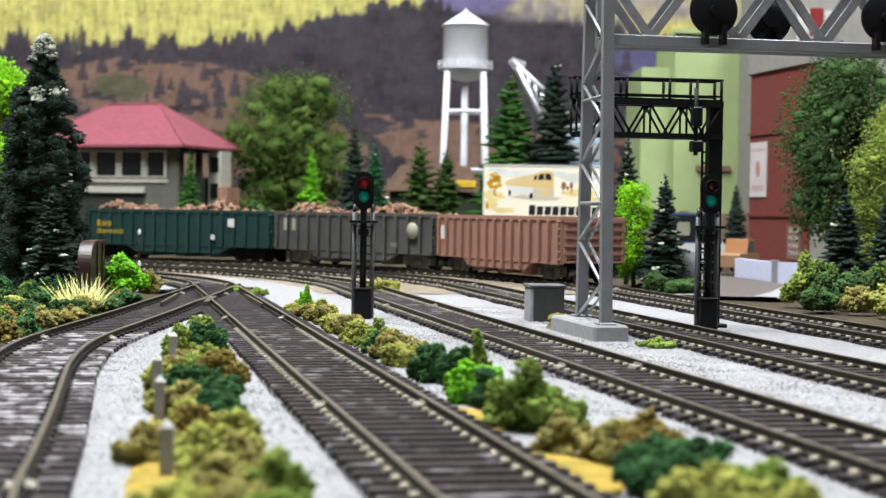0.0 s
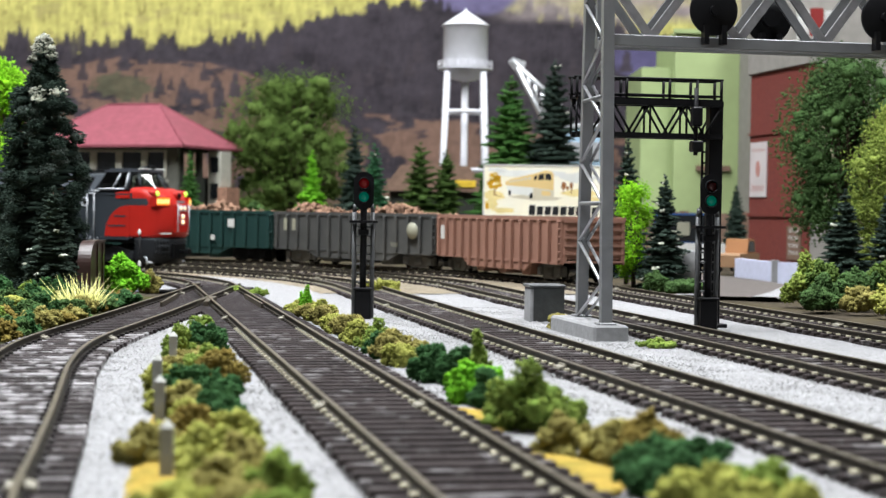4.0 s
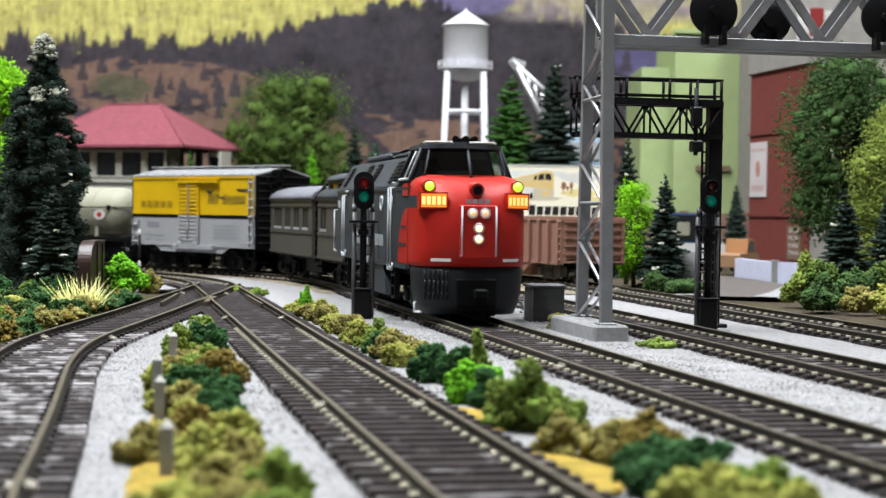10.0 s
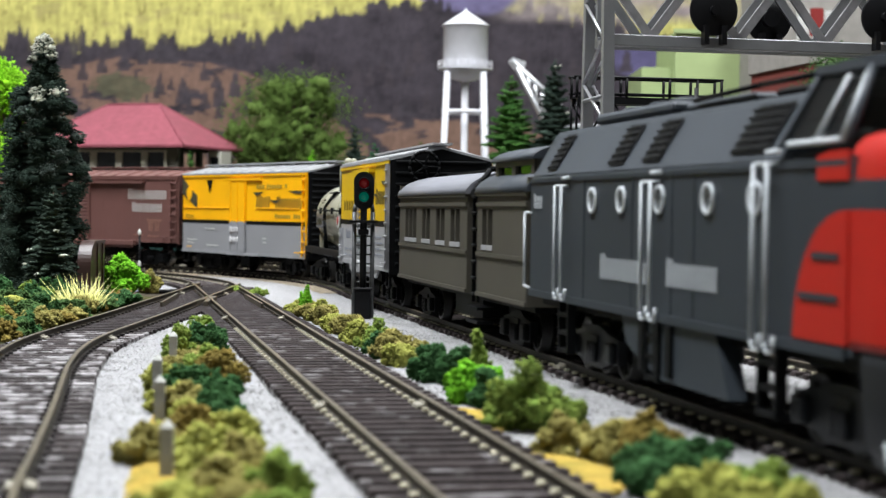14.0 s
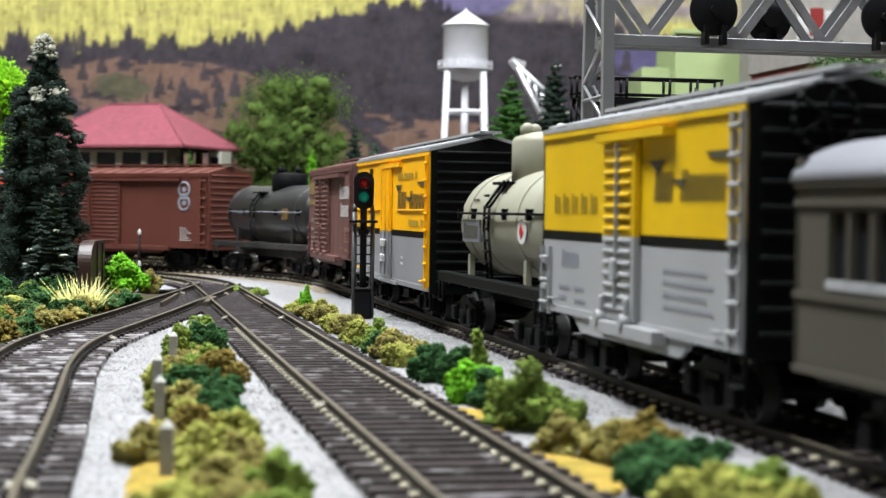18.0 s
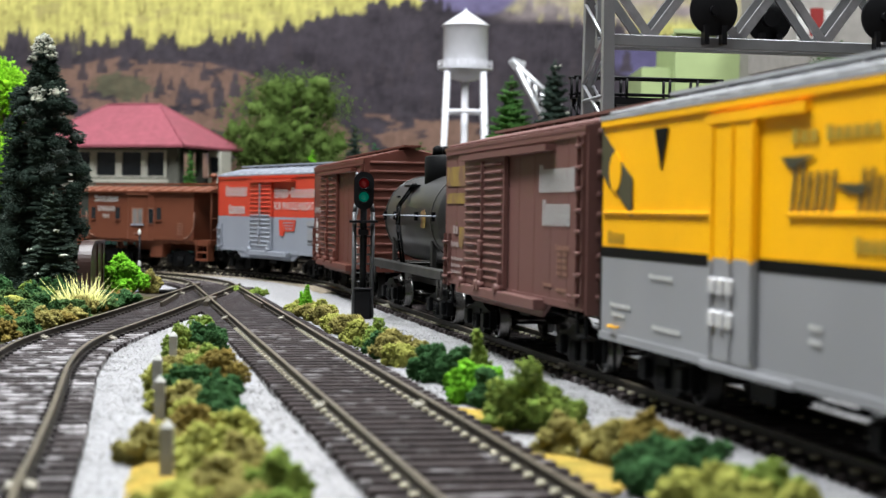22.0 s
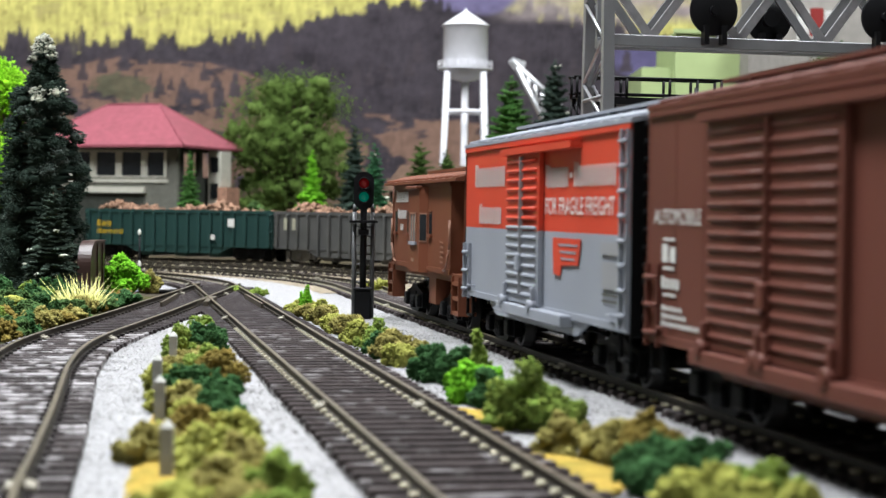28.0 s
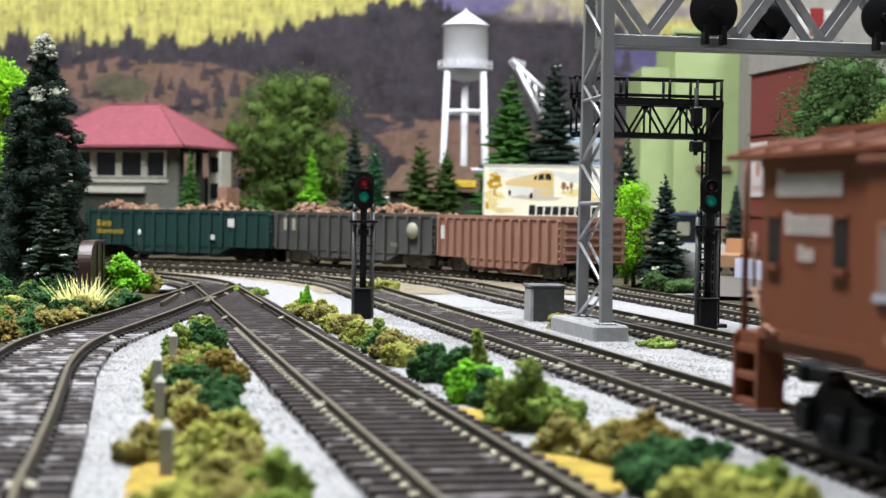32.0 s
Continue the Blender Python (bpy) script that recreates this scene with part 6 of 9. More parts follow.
belt(-470, -35, 13, 9.5, F_MID, L_MD); belt(-452, -39, 11, 7, F_DARK, L_DK); belt(-446, -33, 14, 9, F_OLIVE, L_OL); belt(-432, -38, 10, 7.5, F_YELLOWGREEN, L_YG)
belt(-405, -37, 11, 10, F_DARK, L_DK); belt(-392, -33, 13, 11, F_DARK, L_DK); belt(-378, -36, 12, 12, F_BRIGHT, L_BR); belt(-383, -30, 6, 15, F_MID, L_MD); belt(-368, -33, 11, 9, F_DARK, L_DK)
belt(-338, -36, 16, 14, F_MID, L_MD, 17); belt(-330, -31, 10, 9, F_MID, L_MD)
belt(-300, -38, 11, 7.5, F_OLIVE, L_OL); belt(-290, -33, 12, 8.5, F_OLIVE, L_OL); belt(-278, -29, 9, 9.5, F_BROWN, L_BN); belt(-266, -30, 11, 10, F_BROWN, L_BN)
belt(-252, -33, 12, 7.5, F_DARK, L_DK); belt(-243, -29, 13, 9, F_DARK, L_DK); belt(-236, -35, 12, 8, F_DARK, L_DK); belt(-226, -33, 13, 8.5, F_DARK, L_DK); belt(-213, -28, 12, 9, F_MID, L_MD)
belt(-208, -36, 14, 9.0, F_YELLOWGREEN, L_YG); belt(-194, -33, 13, 8.5, F_YELLOWGREEN, L_YG); belt(-186, -28, 8, 7.5, F_YELLOWGREEN, L_YG)

POST_SPOTS = ((-59.5, 366), (-53.0, 308), (-46.0, 270), (-35.5, 214))
# bushes on the bank between the diverging tracks: (x, y, width, height, colour)
for x, y, w, h, m, lb in ((-58.5, 396, 12, 11, F_MID, L_MD), (-55.5, 388, 10, 10.5, F_DARK, L_DK), (-61, 384, 8, 9, F_MID, L_MD),
                          (-55, 348, 11, 7, F_OLIVE, L_OL), (-49, 342, 10, 8, F_MID, L_MD), (-44, 322, 11, 9, F_BROWN, L_BN), (-53, 318, 9, 6.5, F_YELLOWGREEN, L_YG), (-48, 306, 11, 7.5, F_DARK, L_DK),
                          (-40, 292, 9, 7.5, F_DARK, L_DK), (-45.5, 284, 9, 6, F_YELLOWGREEN, L_YG), (-42, 272, 10, 7.5, F_OLIVE, L_OL), (-35.5, 262, 9, 7, F_DARK, L_DK), (-39, 254, 9, 6.5, F_YELLOWGREEN, L_YG), (-37, 246, 9, 7, F_BROWN, L_BN),
                          (-30, 238, 9, 7, F_YELLOWGREEN, L_YG), (-40, 228, 9, 6, F_OLIVE, L_OL), (-32, 222, 10, 7.5, F_YELLOWGREEN, L_YG), (-25, 214, 9, 7, F_OLIVE, L_OL), (-34, 204, 10, 6.5, F_YELLOWGREEN, L_YG), (-26, 198, 9, 6.5, F_OLIVE, L_OL),
                          (-19, 194, 8.5, 8.5, F_MID, L_MD), (-30, 186, 9, 5.5, F_YELLOWGREEN, L_YG), (-22, 182, 8, 6, F_OLIVE, L_OL), (-17.5, 176, 8, 6, F_MID, L_MD), (-27, 170, 9, 5, F_OLIVE, L_OL)):
    for qx, qy in POST_SPOTS:
        if abs(x - qx) < w / 2 + 0.5 and 0 < qy - y < 34:
            x = qx + w / 2 + 1.5
    bush(x, y, w * 1.1, h * 0.85, m, label=lb.replace("beside the track", "on the white stone bank"), crumb=0.46)

# far small weeds on the ballast
for x, y, w, h, m, lb in ((-86, 690, 9, 3, F_MID, "small green weed clump on white ballast"), (-75, 672, 8, 3, F_MID, "small green weed clump on white ballast"), (-25, 712, 14, 6, F_YELLOWGREEN, "yellow-green weed clump between tracks"), (36, 505, 9, 4.5, F_OLIVE, "olive weed clump beside a concrete base"), (57, 437, 9, 2.2, F_MID, "pale grass clump beside a concrete base")):
    bush(x, y, w, h, m, label=lb, crumb=0.55)

# the trees and bushes on the near left bank
shaggy_spruce(-162, 668, 107.5, 37, "tall shaggy dark spruce tree with snowy pale tip")
spruce(-144.5, 612, 43, 20, foliage("grey_green_needle", (0.018, 0.030, 0.022), (0.048, 0.066, 0.050)), "small grey-green spruce tree in front of a taller one", 15, 14, 0.03)
spruce(-178, 690, 70, 30, F_SPRUCE, "dark spruce tree behind a low bush", 18, 14, 0.05)
leafy_tree(-257, 985, 124, 58, F_LIME, "bright lime green deciduous tree", n=3000, leaf=2.0)
leafy_tree(-300, 1040, 95, 60, F_LIME, "bright lime green deciduous tree", n=1200, leaf=2.0)
bush(-131, 682, 22, 15.5, F_BRIGHT, label="bright green leafy shrub beside the track", crumb=0.9)
bush(-122, 690, 10, 9, F_OLIVE, label="olive shrub beside a bright green shrub")
bush(-153, 566, 16, 10, F_DARK, label="dark green shrub on the bank", crumb=0.8); bush(-138, 556, 14, 8.5, F_DARK, label="dark green shrub on the bank", crumb=0.8)
bush(-145, 528, 15, 8, F_BROWN, label="brown-olive shrub on the bank", crumb=0.7); bush(-133, 512, 14, 7, F_YELLOWGREEN, label="yellow-green shrub on the bank", crumb=0.7); bush(-128, 480, 14, 6.5, F_BROWN, label="brown-olive shrub on the bank", crumb=0.7)
bush(-160, 585, 18, 11, F_DARK, label="dark green shrub on the bank", crumb=0.8)


def grass_tuft(x, y, r, h, n, label):
    pts, size, rots = [], [], []
    for i in range(n):
        a = RNG.uniform(0, 6.283)
        lean = RNG.uniform(0.1, 1.25)
        d = np.array([math.cos(a) * lean, math.sin(a) * lean, 1.0])
        d /= np.linalg.norm(d)
        s = np.cross(d, [0.3, 0.9, 0.1])
        s /= np.linalg.norm(s)
        ll = h * RNG.uniform(0.6, 1.15)
        base = np.array([RNG.normal() * r * 0.25, RNG.normal() * r * 0.25, 0])
        pts.append(base + d * ll / 2)
        size.append((ll / 2, 0.16, 0.16))
        rots.append(np.stack([d, s, np.cross(d, s)], 1))
    ob = new("grass_tuft", clump_mesh("grass_tuft", np.array(pts), np.array(size), np.array(rots), [M_STRAW]))
    ob.matrix_basis = at_mm(x, y, GROUND_Z)
    return tagged(ob, label, "grass", "grass tufts")


# Some bank shrubs get darker greens, painting in shade from the tall spruce.
bush(-150, 545, 20, 10, F_DARK, label="dark green shrub on the bank"); bush(-142, 500, 17, 8, F_YELLOWGREEN, label="yellow-green shrub on the bank"); bush(-132, 455, 16, 6, F_BROWN, label="brown-olive shrub on the bank"); bush(-125, 530, 11, 5, F_YELLOWGREEN, label="yellow-green shrub on the bank")
for x, y, w, h, m, lb in ((-137, 533, 18, 9, F_TREE3, "deep green shrub on the bank"), (-133, 496, 17, 8, F_TREE3, "deep green shrub on the bank"), (-138, 588, 18, 10, F_DARK, "dark green shrub on the bank"), (-149, 531, 18, 10, F_DARK, "dark green shrub on the bank"), (-125, 452, 15, 6, F_OLIVE, "olive shrub on the bank"), (-139, 560, 15, 9, F_MID, "mid-green shrub on the bank"), (-120, 522, 13, 6, F_TREE3, "deep green shrub on the bank"), (-123, 492, 16, 7, F_TREE3, "deep green shrub on the bank"), (-117, 443, 14, 6, F_TREE3, "deep green shrub on the bank"), (-131, 470, 17, 8, F_MID, "mid-green shrub on the bank"), (-119, 486, 14, 6, F_OLIVE, "olive shrub on the bank"), (-124, 508, 15, 8, F_DARK, "dark green shrub on the bank")):
    bush(x, y, w, h, m, label=lb)
# Edge shrubs lean to dark greens, again for shade put into their colour.
rb = random.Random(11)
for x, y, h in A_LINE:
    if 405 < y < 622 and rb.random() < 0.62:
        m, lb = rb.choice(((F_OLIVE, "olive"), (F_DARK, "dark green"), (F_TREE3, "deep green"), (F_DARK, "dark green"), (F_BROWN, "brown-olive")))
        bush(x - rb.uniform(19.5, 25), y, rb.uniform(8, 12), rb.uniform(3.2, 6.0), m, label=lb + " shrub at the edge of the branch track", crumb=0.55)
grass_tuft(-121, 553, 9, 13, 190, "straw-yellow grass tuft beside a track")
grass_tuft(-128, 548, 8, 8, 80, "straw-yellow grass tuft beside a track")

# trees behind the hopper train
leafy_tree(-133, 1440, 155, 140, F_TREE, "large rounded green deciduous tree", n=13000, leaf=1.7, lob_n=120, low=0.13)
spruce(-105, 1320, 83, 29, F_BRIGHT, "small bright green conifer behind hopper cars", 12, 11, 0.0)
spruce(-75, 1385, 108, 34, F_SPRUCE, "slim dark spruce tree behind hopper cars", 17, 11, 0.02)
spruce(-56, 1335, 90, 32, F_SPRUCE2, "blue-green spruce tree behind hopper cars", 14, 11, 0.05)
spruce(-19, 1325, 92, 40, F_CLUMPY, "dark green clumpy conifer behind hopper cars", 9, 9, 0.0, pw=0.6)
spruce(2, 1330, 86, 32, F_CLUMPY, "dark green clumpy conifer behind hopper cars", 9, 9, 0.0, pw=0.6)
spruce(30, 1300, 62, 20, F_TREE3, "small dark green conifer beside a billboard", 10, 10, 0.0)
spruce(-198, 1290, 80, 24, F_CONIFER, "small green conifer before the red-roofed tower", 11, 11, 0.0)
bush(-137, 1240, 26, 44, F_TREE3, label="dark green shrub behind hopper cars", crumb=1.6); bush(-108, 1245, 22, 46, F_SPRUCE2, label="blue-green shrub behind hopper cars", crumb=1.6)
spruce(50, 1250, 139, 56, F_CONIFER, "broad green conifer behind a billboard", 20, 19, 0.0, pw=0.62)
spruce(82, 1240, 150, 48, F_SPRUCE, "tall dark spruce tree behind a billboard", 24, 17, 0.02, pw=0.62)
# right of the signal bridges
leafy_tree(92.5, 800, 56, 23, F_LIME, "bright lime columnar tree beside hopper cars", n=1500, leaf=1.0, lob_n=22, low=0.10)
spruce(106, 792, 55, 22, F_SPRUCE, "dark spruce tree beside a lime tree", 17, 13, 0.08)
spruce(95, 856, 76, 22, F_SPRUCE, "dark spruce tree behind a lime tree", 17, 12, 0.04)
spruce(230, 1300, 60, 20, F_SPRUCE, "small dark conifer before a green wall", 12, 10, 0.0)
bush(109, 748, 18, 7, F_TREE3, label="dark low shrub beside the far track", crumb=0.8)
leafy_tree(226, 930, 134, 84, F_TREE3, "tall dense green deciduous tree", n=9000, leaf=1.6, lob_n=70, low=0.22)
leafy_tree(238, 840, 106, 66, F_TREE2, "pale yellow-green deciduous tree", n=7000, leaf=1.3, lob_n=55, low=0.15)
leafy_tree(209, 790, 80, 46, F_TREE2, "pale yellow-green deciduous tree", n=5000, leaf=1.2, lob_n=42, low=0.12)
leafy_tree(268, 900, 140, 70, F_TREE, "tall green deciduous tree", n=3200, leaf=1.8, lob_n=24)
spruce(176, 725, 48, 23, F_SPRUCE, "dark spruce tree above low shrubs", 15, 13, 0.05)
spruce(190, 705, 47, 20, F_SPRUCE, "dark spruce tree above low shrubs", 15, 13, 0.12)
for x, y, w, h, m in ((150, 678, 20, 21, F_TREE2), (155, 672, 20, 19, F_TREE), (150, 650, 18, 12, F_TREE3), (166, 660, 20, 16, F_TREE3), (180, 668, 20, 18, F_TREE), (146, 640, 15, 8, F_TREE3), (160, 632, 16, 9, F_OLIVE), (176, 640, 18, 12, F_YELLOWGREEN), (168, 612, 15, 10, F_YELLOWGREEN), (181, 618, 16, 12, F_MID)):
    bush(x, y, w, h, m, label="leafy low shrub below the tall trees", crumb=0.95)


# loose white stones on the ballast nearest to the camera
F_STONE = foliage("white_stone", (0.245, 0.242, 0.242), (0.36, 0.357, 0.358), 0.85)


def gravel(label, xy, z=GROUND_Z + 1.05):
    n = len(xy)
    p = np.concatenate([xy, z + RNG.uniform(-0.1, 0.15, (n, 1))], 1)
    ob = new("ballast_stones", clump_mesh("ballast_stones", p, RNG.uniform(0.13, 0.32, (n, 3)), None, [F_STONE]))
    return tagged(ob, label, "gravel", kind="stuff")


def gravel_strip(n, s0, s1, a, b):
    sv, ov = RNG.uniform(s0, s1, n), RNG.uniform(a, b, n)
    return np.stack([NV[0] * (N0 + ov) + DV[0] * sv, NV[1] * (N0 + ov) + DV[1] * sv], 1)


gravel("loose white crushed stones along the main line", gravel_strip(24000, -560, -60, -47.6, -11.9))
gravel("loose white crushed stones between two main lines", gravel_strip(15000, -600, -170, 12.0, 41.0))
wy = RNG.uniform(150, 545, 15000)
la = np.array([(y, x + 13.6) for x, y, h in A_LINE][::-1])
wl = np.interp(wy, la[:, 0], la[:, 1]) + 0.5
wr = (N0 + OFF_B - 14.4 - wy * NV[1]) / NV[0]
gravel("loose white crushed stones on the bank between the diverging tracks", np.stack([wl + (wr - wl) * RNG.random(15000), wy], 1)[wr > wl + 0.5])


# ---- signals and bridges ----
P_STEEL = mat("grey_bridge_paint", (0.20, 0.205, 0.215), 0.38, metal=0.25, vary=0.1, scale=150, bump=0.1, dirt_glare=(0.30, 0.30, 0.30), dirt_glare_amount=0.3)
P_CONC = mat("concrete", (0.235, 0.235, 0.24), 0.85, vary=0.15, scale=300, bump=0.4, dirt_glare=(0.22, 0.22, 0.22), dirt_glare_amount=0.4)
P_GUN = mat("gunmetal_black", (0.007, 0.007, 0.008), 0.45, vary=0.15, bump=0.1, spec=0.12)
M_REDLENS = mat("dim_red_lens", (0.16, 0.012, 0.012), 0.15, bump=0, emit=0.04, emit_color=(0.8, 0.02, 0.03))
M_GREENLENS = mat("lit_green_lens", (0.0, 0.11, 0.08), 0.15, bump=0, emit=0.08, emit_color=(0.0, 0.75, 0.48))


def to_track(n, s):
    """Frame of a thing that stands across the tracks: x across to the far side, -y towards the camera along the line."""
    x, y = ns(n, s)
    return at_mm(x, y, 0, math.degrees(TH))


P_RAILG = mat("dark_grey_metal", (0.10, 0.102, 0.105), 0.4, metal=0.2, bump=0.1, spec=0.2)


# Bright steel for bridge bars; the front diagonals' reflected light is in this colour.
P_BRIGHT = mat("bright_lit_steel", (0.55, 0.55, 0.58), 0.28, metal=0.8, vary=0.2, bump=0.2)


def mast_signal(x, y, top, label, red=True, rz=3.0, top_lens=None):
    g = thing("signal_mast", label, "railway signal", at_mm(x, y, 0, rz), "mast signals")
    z0 = GROUND_Z
    bm = B()
    box(bm, -2.6, 2.6, -2.6, 2.6, z0, z0 + 10.5, 0, 0.3)
    box(bm, -3.0, 3.0, -3.0, 3.0, z0 + 10.5, z0 + 11.3, 0, 0.2)
    part("base_case", bm, P_GUN, g, "black relay base")
    bm = B()
    cyl(bm, (0, 0, z0 + 10), (0, 0, top - 2), 1.1, 12)
    box(bm, -1.7, 1.7, -1.7, 1.7, top - 20.6, top - 18.6, 0, 0.3)
    part("mast", bm, P_GUN, g)
    bm = B()
    box(bm, -4.6, 4.6, -3.2, 3.2, top - 16.6, top - 15.8)
    part("platform", bm, P_GUN, g)
    for sx in (-1, 1):
        bm = B()
        tube(bm, [(sx * 2.9, 2.3, z0 - 1), (sx * 3.0, 2.2, top - 13), (sx * 2.6, 2.0, top - 10.6), (sx * 1.4, 1.6, top - 10.4)], 0.75, 8)
        part("handrail", bm, P_RAILG, g, "dark grey tubular handrail")
    for i in range(11):
        z = z0 + 1 + (top - 16 - z0) * i / 11
        bm = B()
        cyl(bm, (-2.9, 2.2, z), (2.9, 2.2, z), 0.3, 5)
        part("rung", bm, P_RAILG, g)
    zc = top - 6.2
    bm = B()
    pill = [(3.3 * math.cos(a), (2.9 if math.sin(a) >= 0 else -2.9) + 3.3 * math.sin(a)) for a in [2 * math.pi * i / 24 for i in range(24)]]
    prism(bm, [(u, zc + w) for u, w in pill], "y", -1.6, -2.4)
    box(bm, -2.0, 2.0, -1.8, 2.0, zc - 5.2, zc + 5.2, 0, 0.4)
    head = part("signal_head", bm, P_GUN, g, "black backing plate with two lenses")
    for dz, m in ((2.4, top_lens or M_REDLENS), (-2.0, M_GREENLENS)):
        bm = B()
        lathe(bm, [(2.0, -2.4), (2.0, -4.0), (1.75, -4.0), (1.75, -2.6)], (0, 0, zc + dz), "y", 18)
        hood = part("visor", bm, P_GUN, head)
        bm = B()
        lathe(bm, [(1.7, -2.5), (1.5, -2.9), (0.7, -3.15), (0.1, -3.2)], (0, 0, zc + dz), "y", 16)
        part("lens", bm, m, head, "glass signal lens")
    return g


mast_signal(-26.0, 538.5, 45.0, "black two-lens mast signal among low bushes")
mast_signal(81.3, 506.0, 45.0, "black two-lens mast signal before a signal bridge", top_lens=mat("unlit_red_lens", (0.05, 0.006, 0.006), 0.2, bump=0))


def target_signal(parent, x, y, z, r=6.8, back=False):
    """Round black disc signal hung on a bridge."""
    bm = B()
    sg = 1 if back else -1
    lathe(bm, [(r, sg * 0.0), (r, sg * 0.7), (r * 0.96, sg * 0.9), (0.2, sg * 0.9)], (x, y, z), "y", 40)
    cyl(bm, (x, y, z), (x, y - sg * 2.6, z), r * 0.35, 12)
    disc = part("target_disc", bm, P_GUN, parent, "black round signal disc")
    bm = B()
    cyl(bm, (x, y + sg * 0.8, z), (x, y + sg * 2.6, z), 1.4, 14)
    part("lens_hood", bm, P_GUN, disc)
    bm = B()
    for d in (-2.6, 2.6):
        box(bm, x + d - 0.7, x + d + 0.7, y - 2.5, y + 0.4, z - r - 2.6, z - r * 0.6)
    part("bracket", bm, P_GUN, disc)
    return disc


def grey_bridge():
    g = thing("signal_bridge", "grey steel lattice signal bridge on concrete footing", "signal bridge", to_track(139, -447), "signal bridges")
    bm = B()
    box(bm, -6.5, 3.6, -9.5, 36, GROUND_Z - 1, 1.6, 0, 0.6)
    part("footing", bm, P_CONC, g, "grey concrete footing")
    zb, zt = 80.8, 100.0
    # tower: two box posts that lean together, laced with flat bars
    legs = []
    for a, b in ((Vector((-2.1, -6.0, 1.6)), Vector((-3.0, -6.0, zt + 4))), (Vector((1.4, 30.0, 1.6)), Vector((-3.1, 10.0, zt + 4)))):
        legs.append((a, b))
        bm = B()
        v = [bm.verts.new((p.x + ux * 1.6, p.y + uy * 1.2, p.z)) for p in (a, b) for ux, uy in ((-1, -1), (1, -1), (1, 1), (-1, 1))]
        for q in ((0, 1, 5, 4), (1, 2, 6, 5), (2, 3, 7, 6), (3, 0, 4, 7), (3, 2, 1, 0), (4, 5, 6, 7)):
            bm.faces.new([v[k] for k in q])
        part("leg", bm, P_STEEL, g)
        bm = B()
        box(bm, a.x - 2.6, a.x + 2.6, a.y - 2.4, a.y + 2.4, 1.5, 2.2, 0, 0.2)
        part("base_plate", bm, P_STEEL, g)
    k = 9
    for side in (-1.3, 1.3):
        for m in range(k):
            p, q = (legs[0], legs[1]) if m % 2 else (legs[1], legs[0])
            o = Vector((side, 0, 0))
            bm = B()
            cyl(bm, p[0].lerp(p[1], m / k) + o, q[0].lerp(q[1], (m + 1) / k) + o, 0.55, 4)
            part("lacing_bar", bm, P_BRIGHT, g, "bright steel lacing bar")
        for t in (0.33, 0.62):
            bm = B()
            o = Vector((side, 0, 0))
            cyl(bm, legs[0][0].lerp(legs[0][1], t) + o, legs[1][0].lerp(legs[1][1], t) + o, 0.6, 4)
            part("cross_bar", bm, P_STEEL, g)
    # beam across the tracks
    x0, x1 = -3.0, 257.2
    for y in (-4.6, 4.6):
        for z in (zb, zt):
            bm = B()
            box(bm, x0, x1, y - 1.5, y + 1.5, z - 1.6, z + 1.6, 0, 0.25)
            part("chord", bm, P_STEEL, g)
        k = 10
        w = (x1 - x0) / k
        for m in range(k):
            for d in (0, 1):
                a, b = (x0 + w * m, x0 + w * (m + 0.5)) if d == 0 else (x0 + w * (m + 0.5), x0 + w * (m + 1))
                za, zc_ = (zt - 1, zb + 1) if d == 0 else (zb + 1, zt - 1)
                bm = B()
                v = []
                for xx, zz in ((a, za), (b, zc_)):
                    for ux in (-1.5, 1.5):
                        for uy in (-0.5, 0.5):
                            v.append(bm.verts.new((xx + ux, y + uy, zz)))
                for q in ((0, 1, 3, 2), (4, 6, 7, 5), (0, 4, 5, 1), (2, 3, 7, 6), (0, 2, 6, 4), (1, 5, 7, 3)):
                    bm.faces.new([v[t] for t in q])
                bmesh.ops.recalc_face_normals(bm, faces=bm.faces[:])
                # Front diagonals are coloured brighter than rear ones, for the light they catch.
                part("diagonal", bm, P_BRIGHT if y < 0 else P_STEEL, g, "steel diagonal with painted-in bright reflection" if y < 0 else "")
    for x in (-2.4, 104, 206):
        bm = B()
        for y in (-4.6, 4.6):
            box(bm, x - 0.6, x + 0.6, y - 0.8, y + 0.8, zb, zt)
        box(bm, x - 0.6, x + 0.6, -4.6, 4.6, zb - 1, zb + 0.4)
        part("tie_frame", bm, P_STEEL, g)
    for x, y, bk in ((27.5, -7.0, False), (50, 7.2, True), (79, -7.0, False)):
        target_signal(g, x, y, zb + 8.9, 7.0, bk)
    return g


grey_bridge()


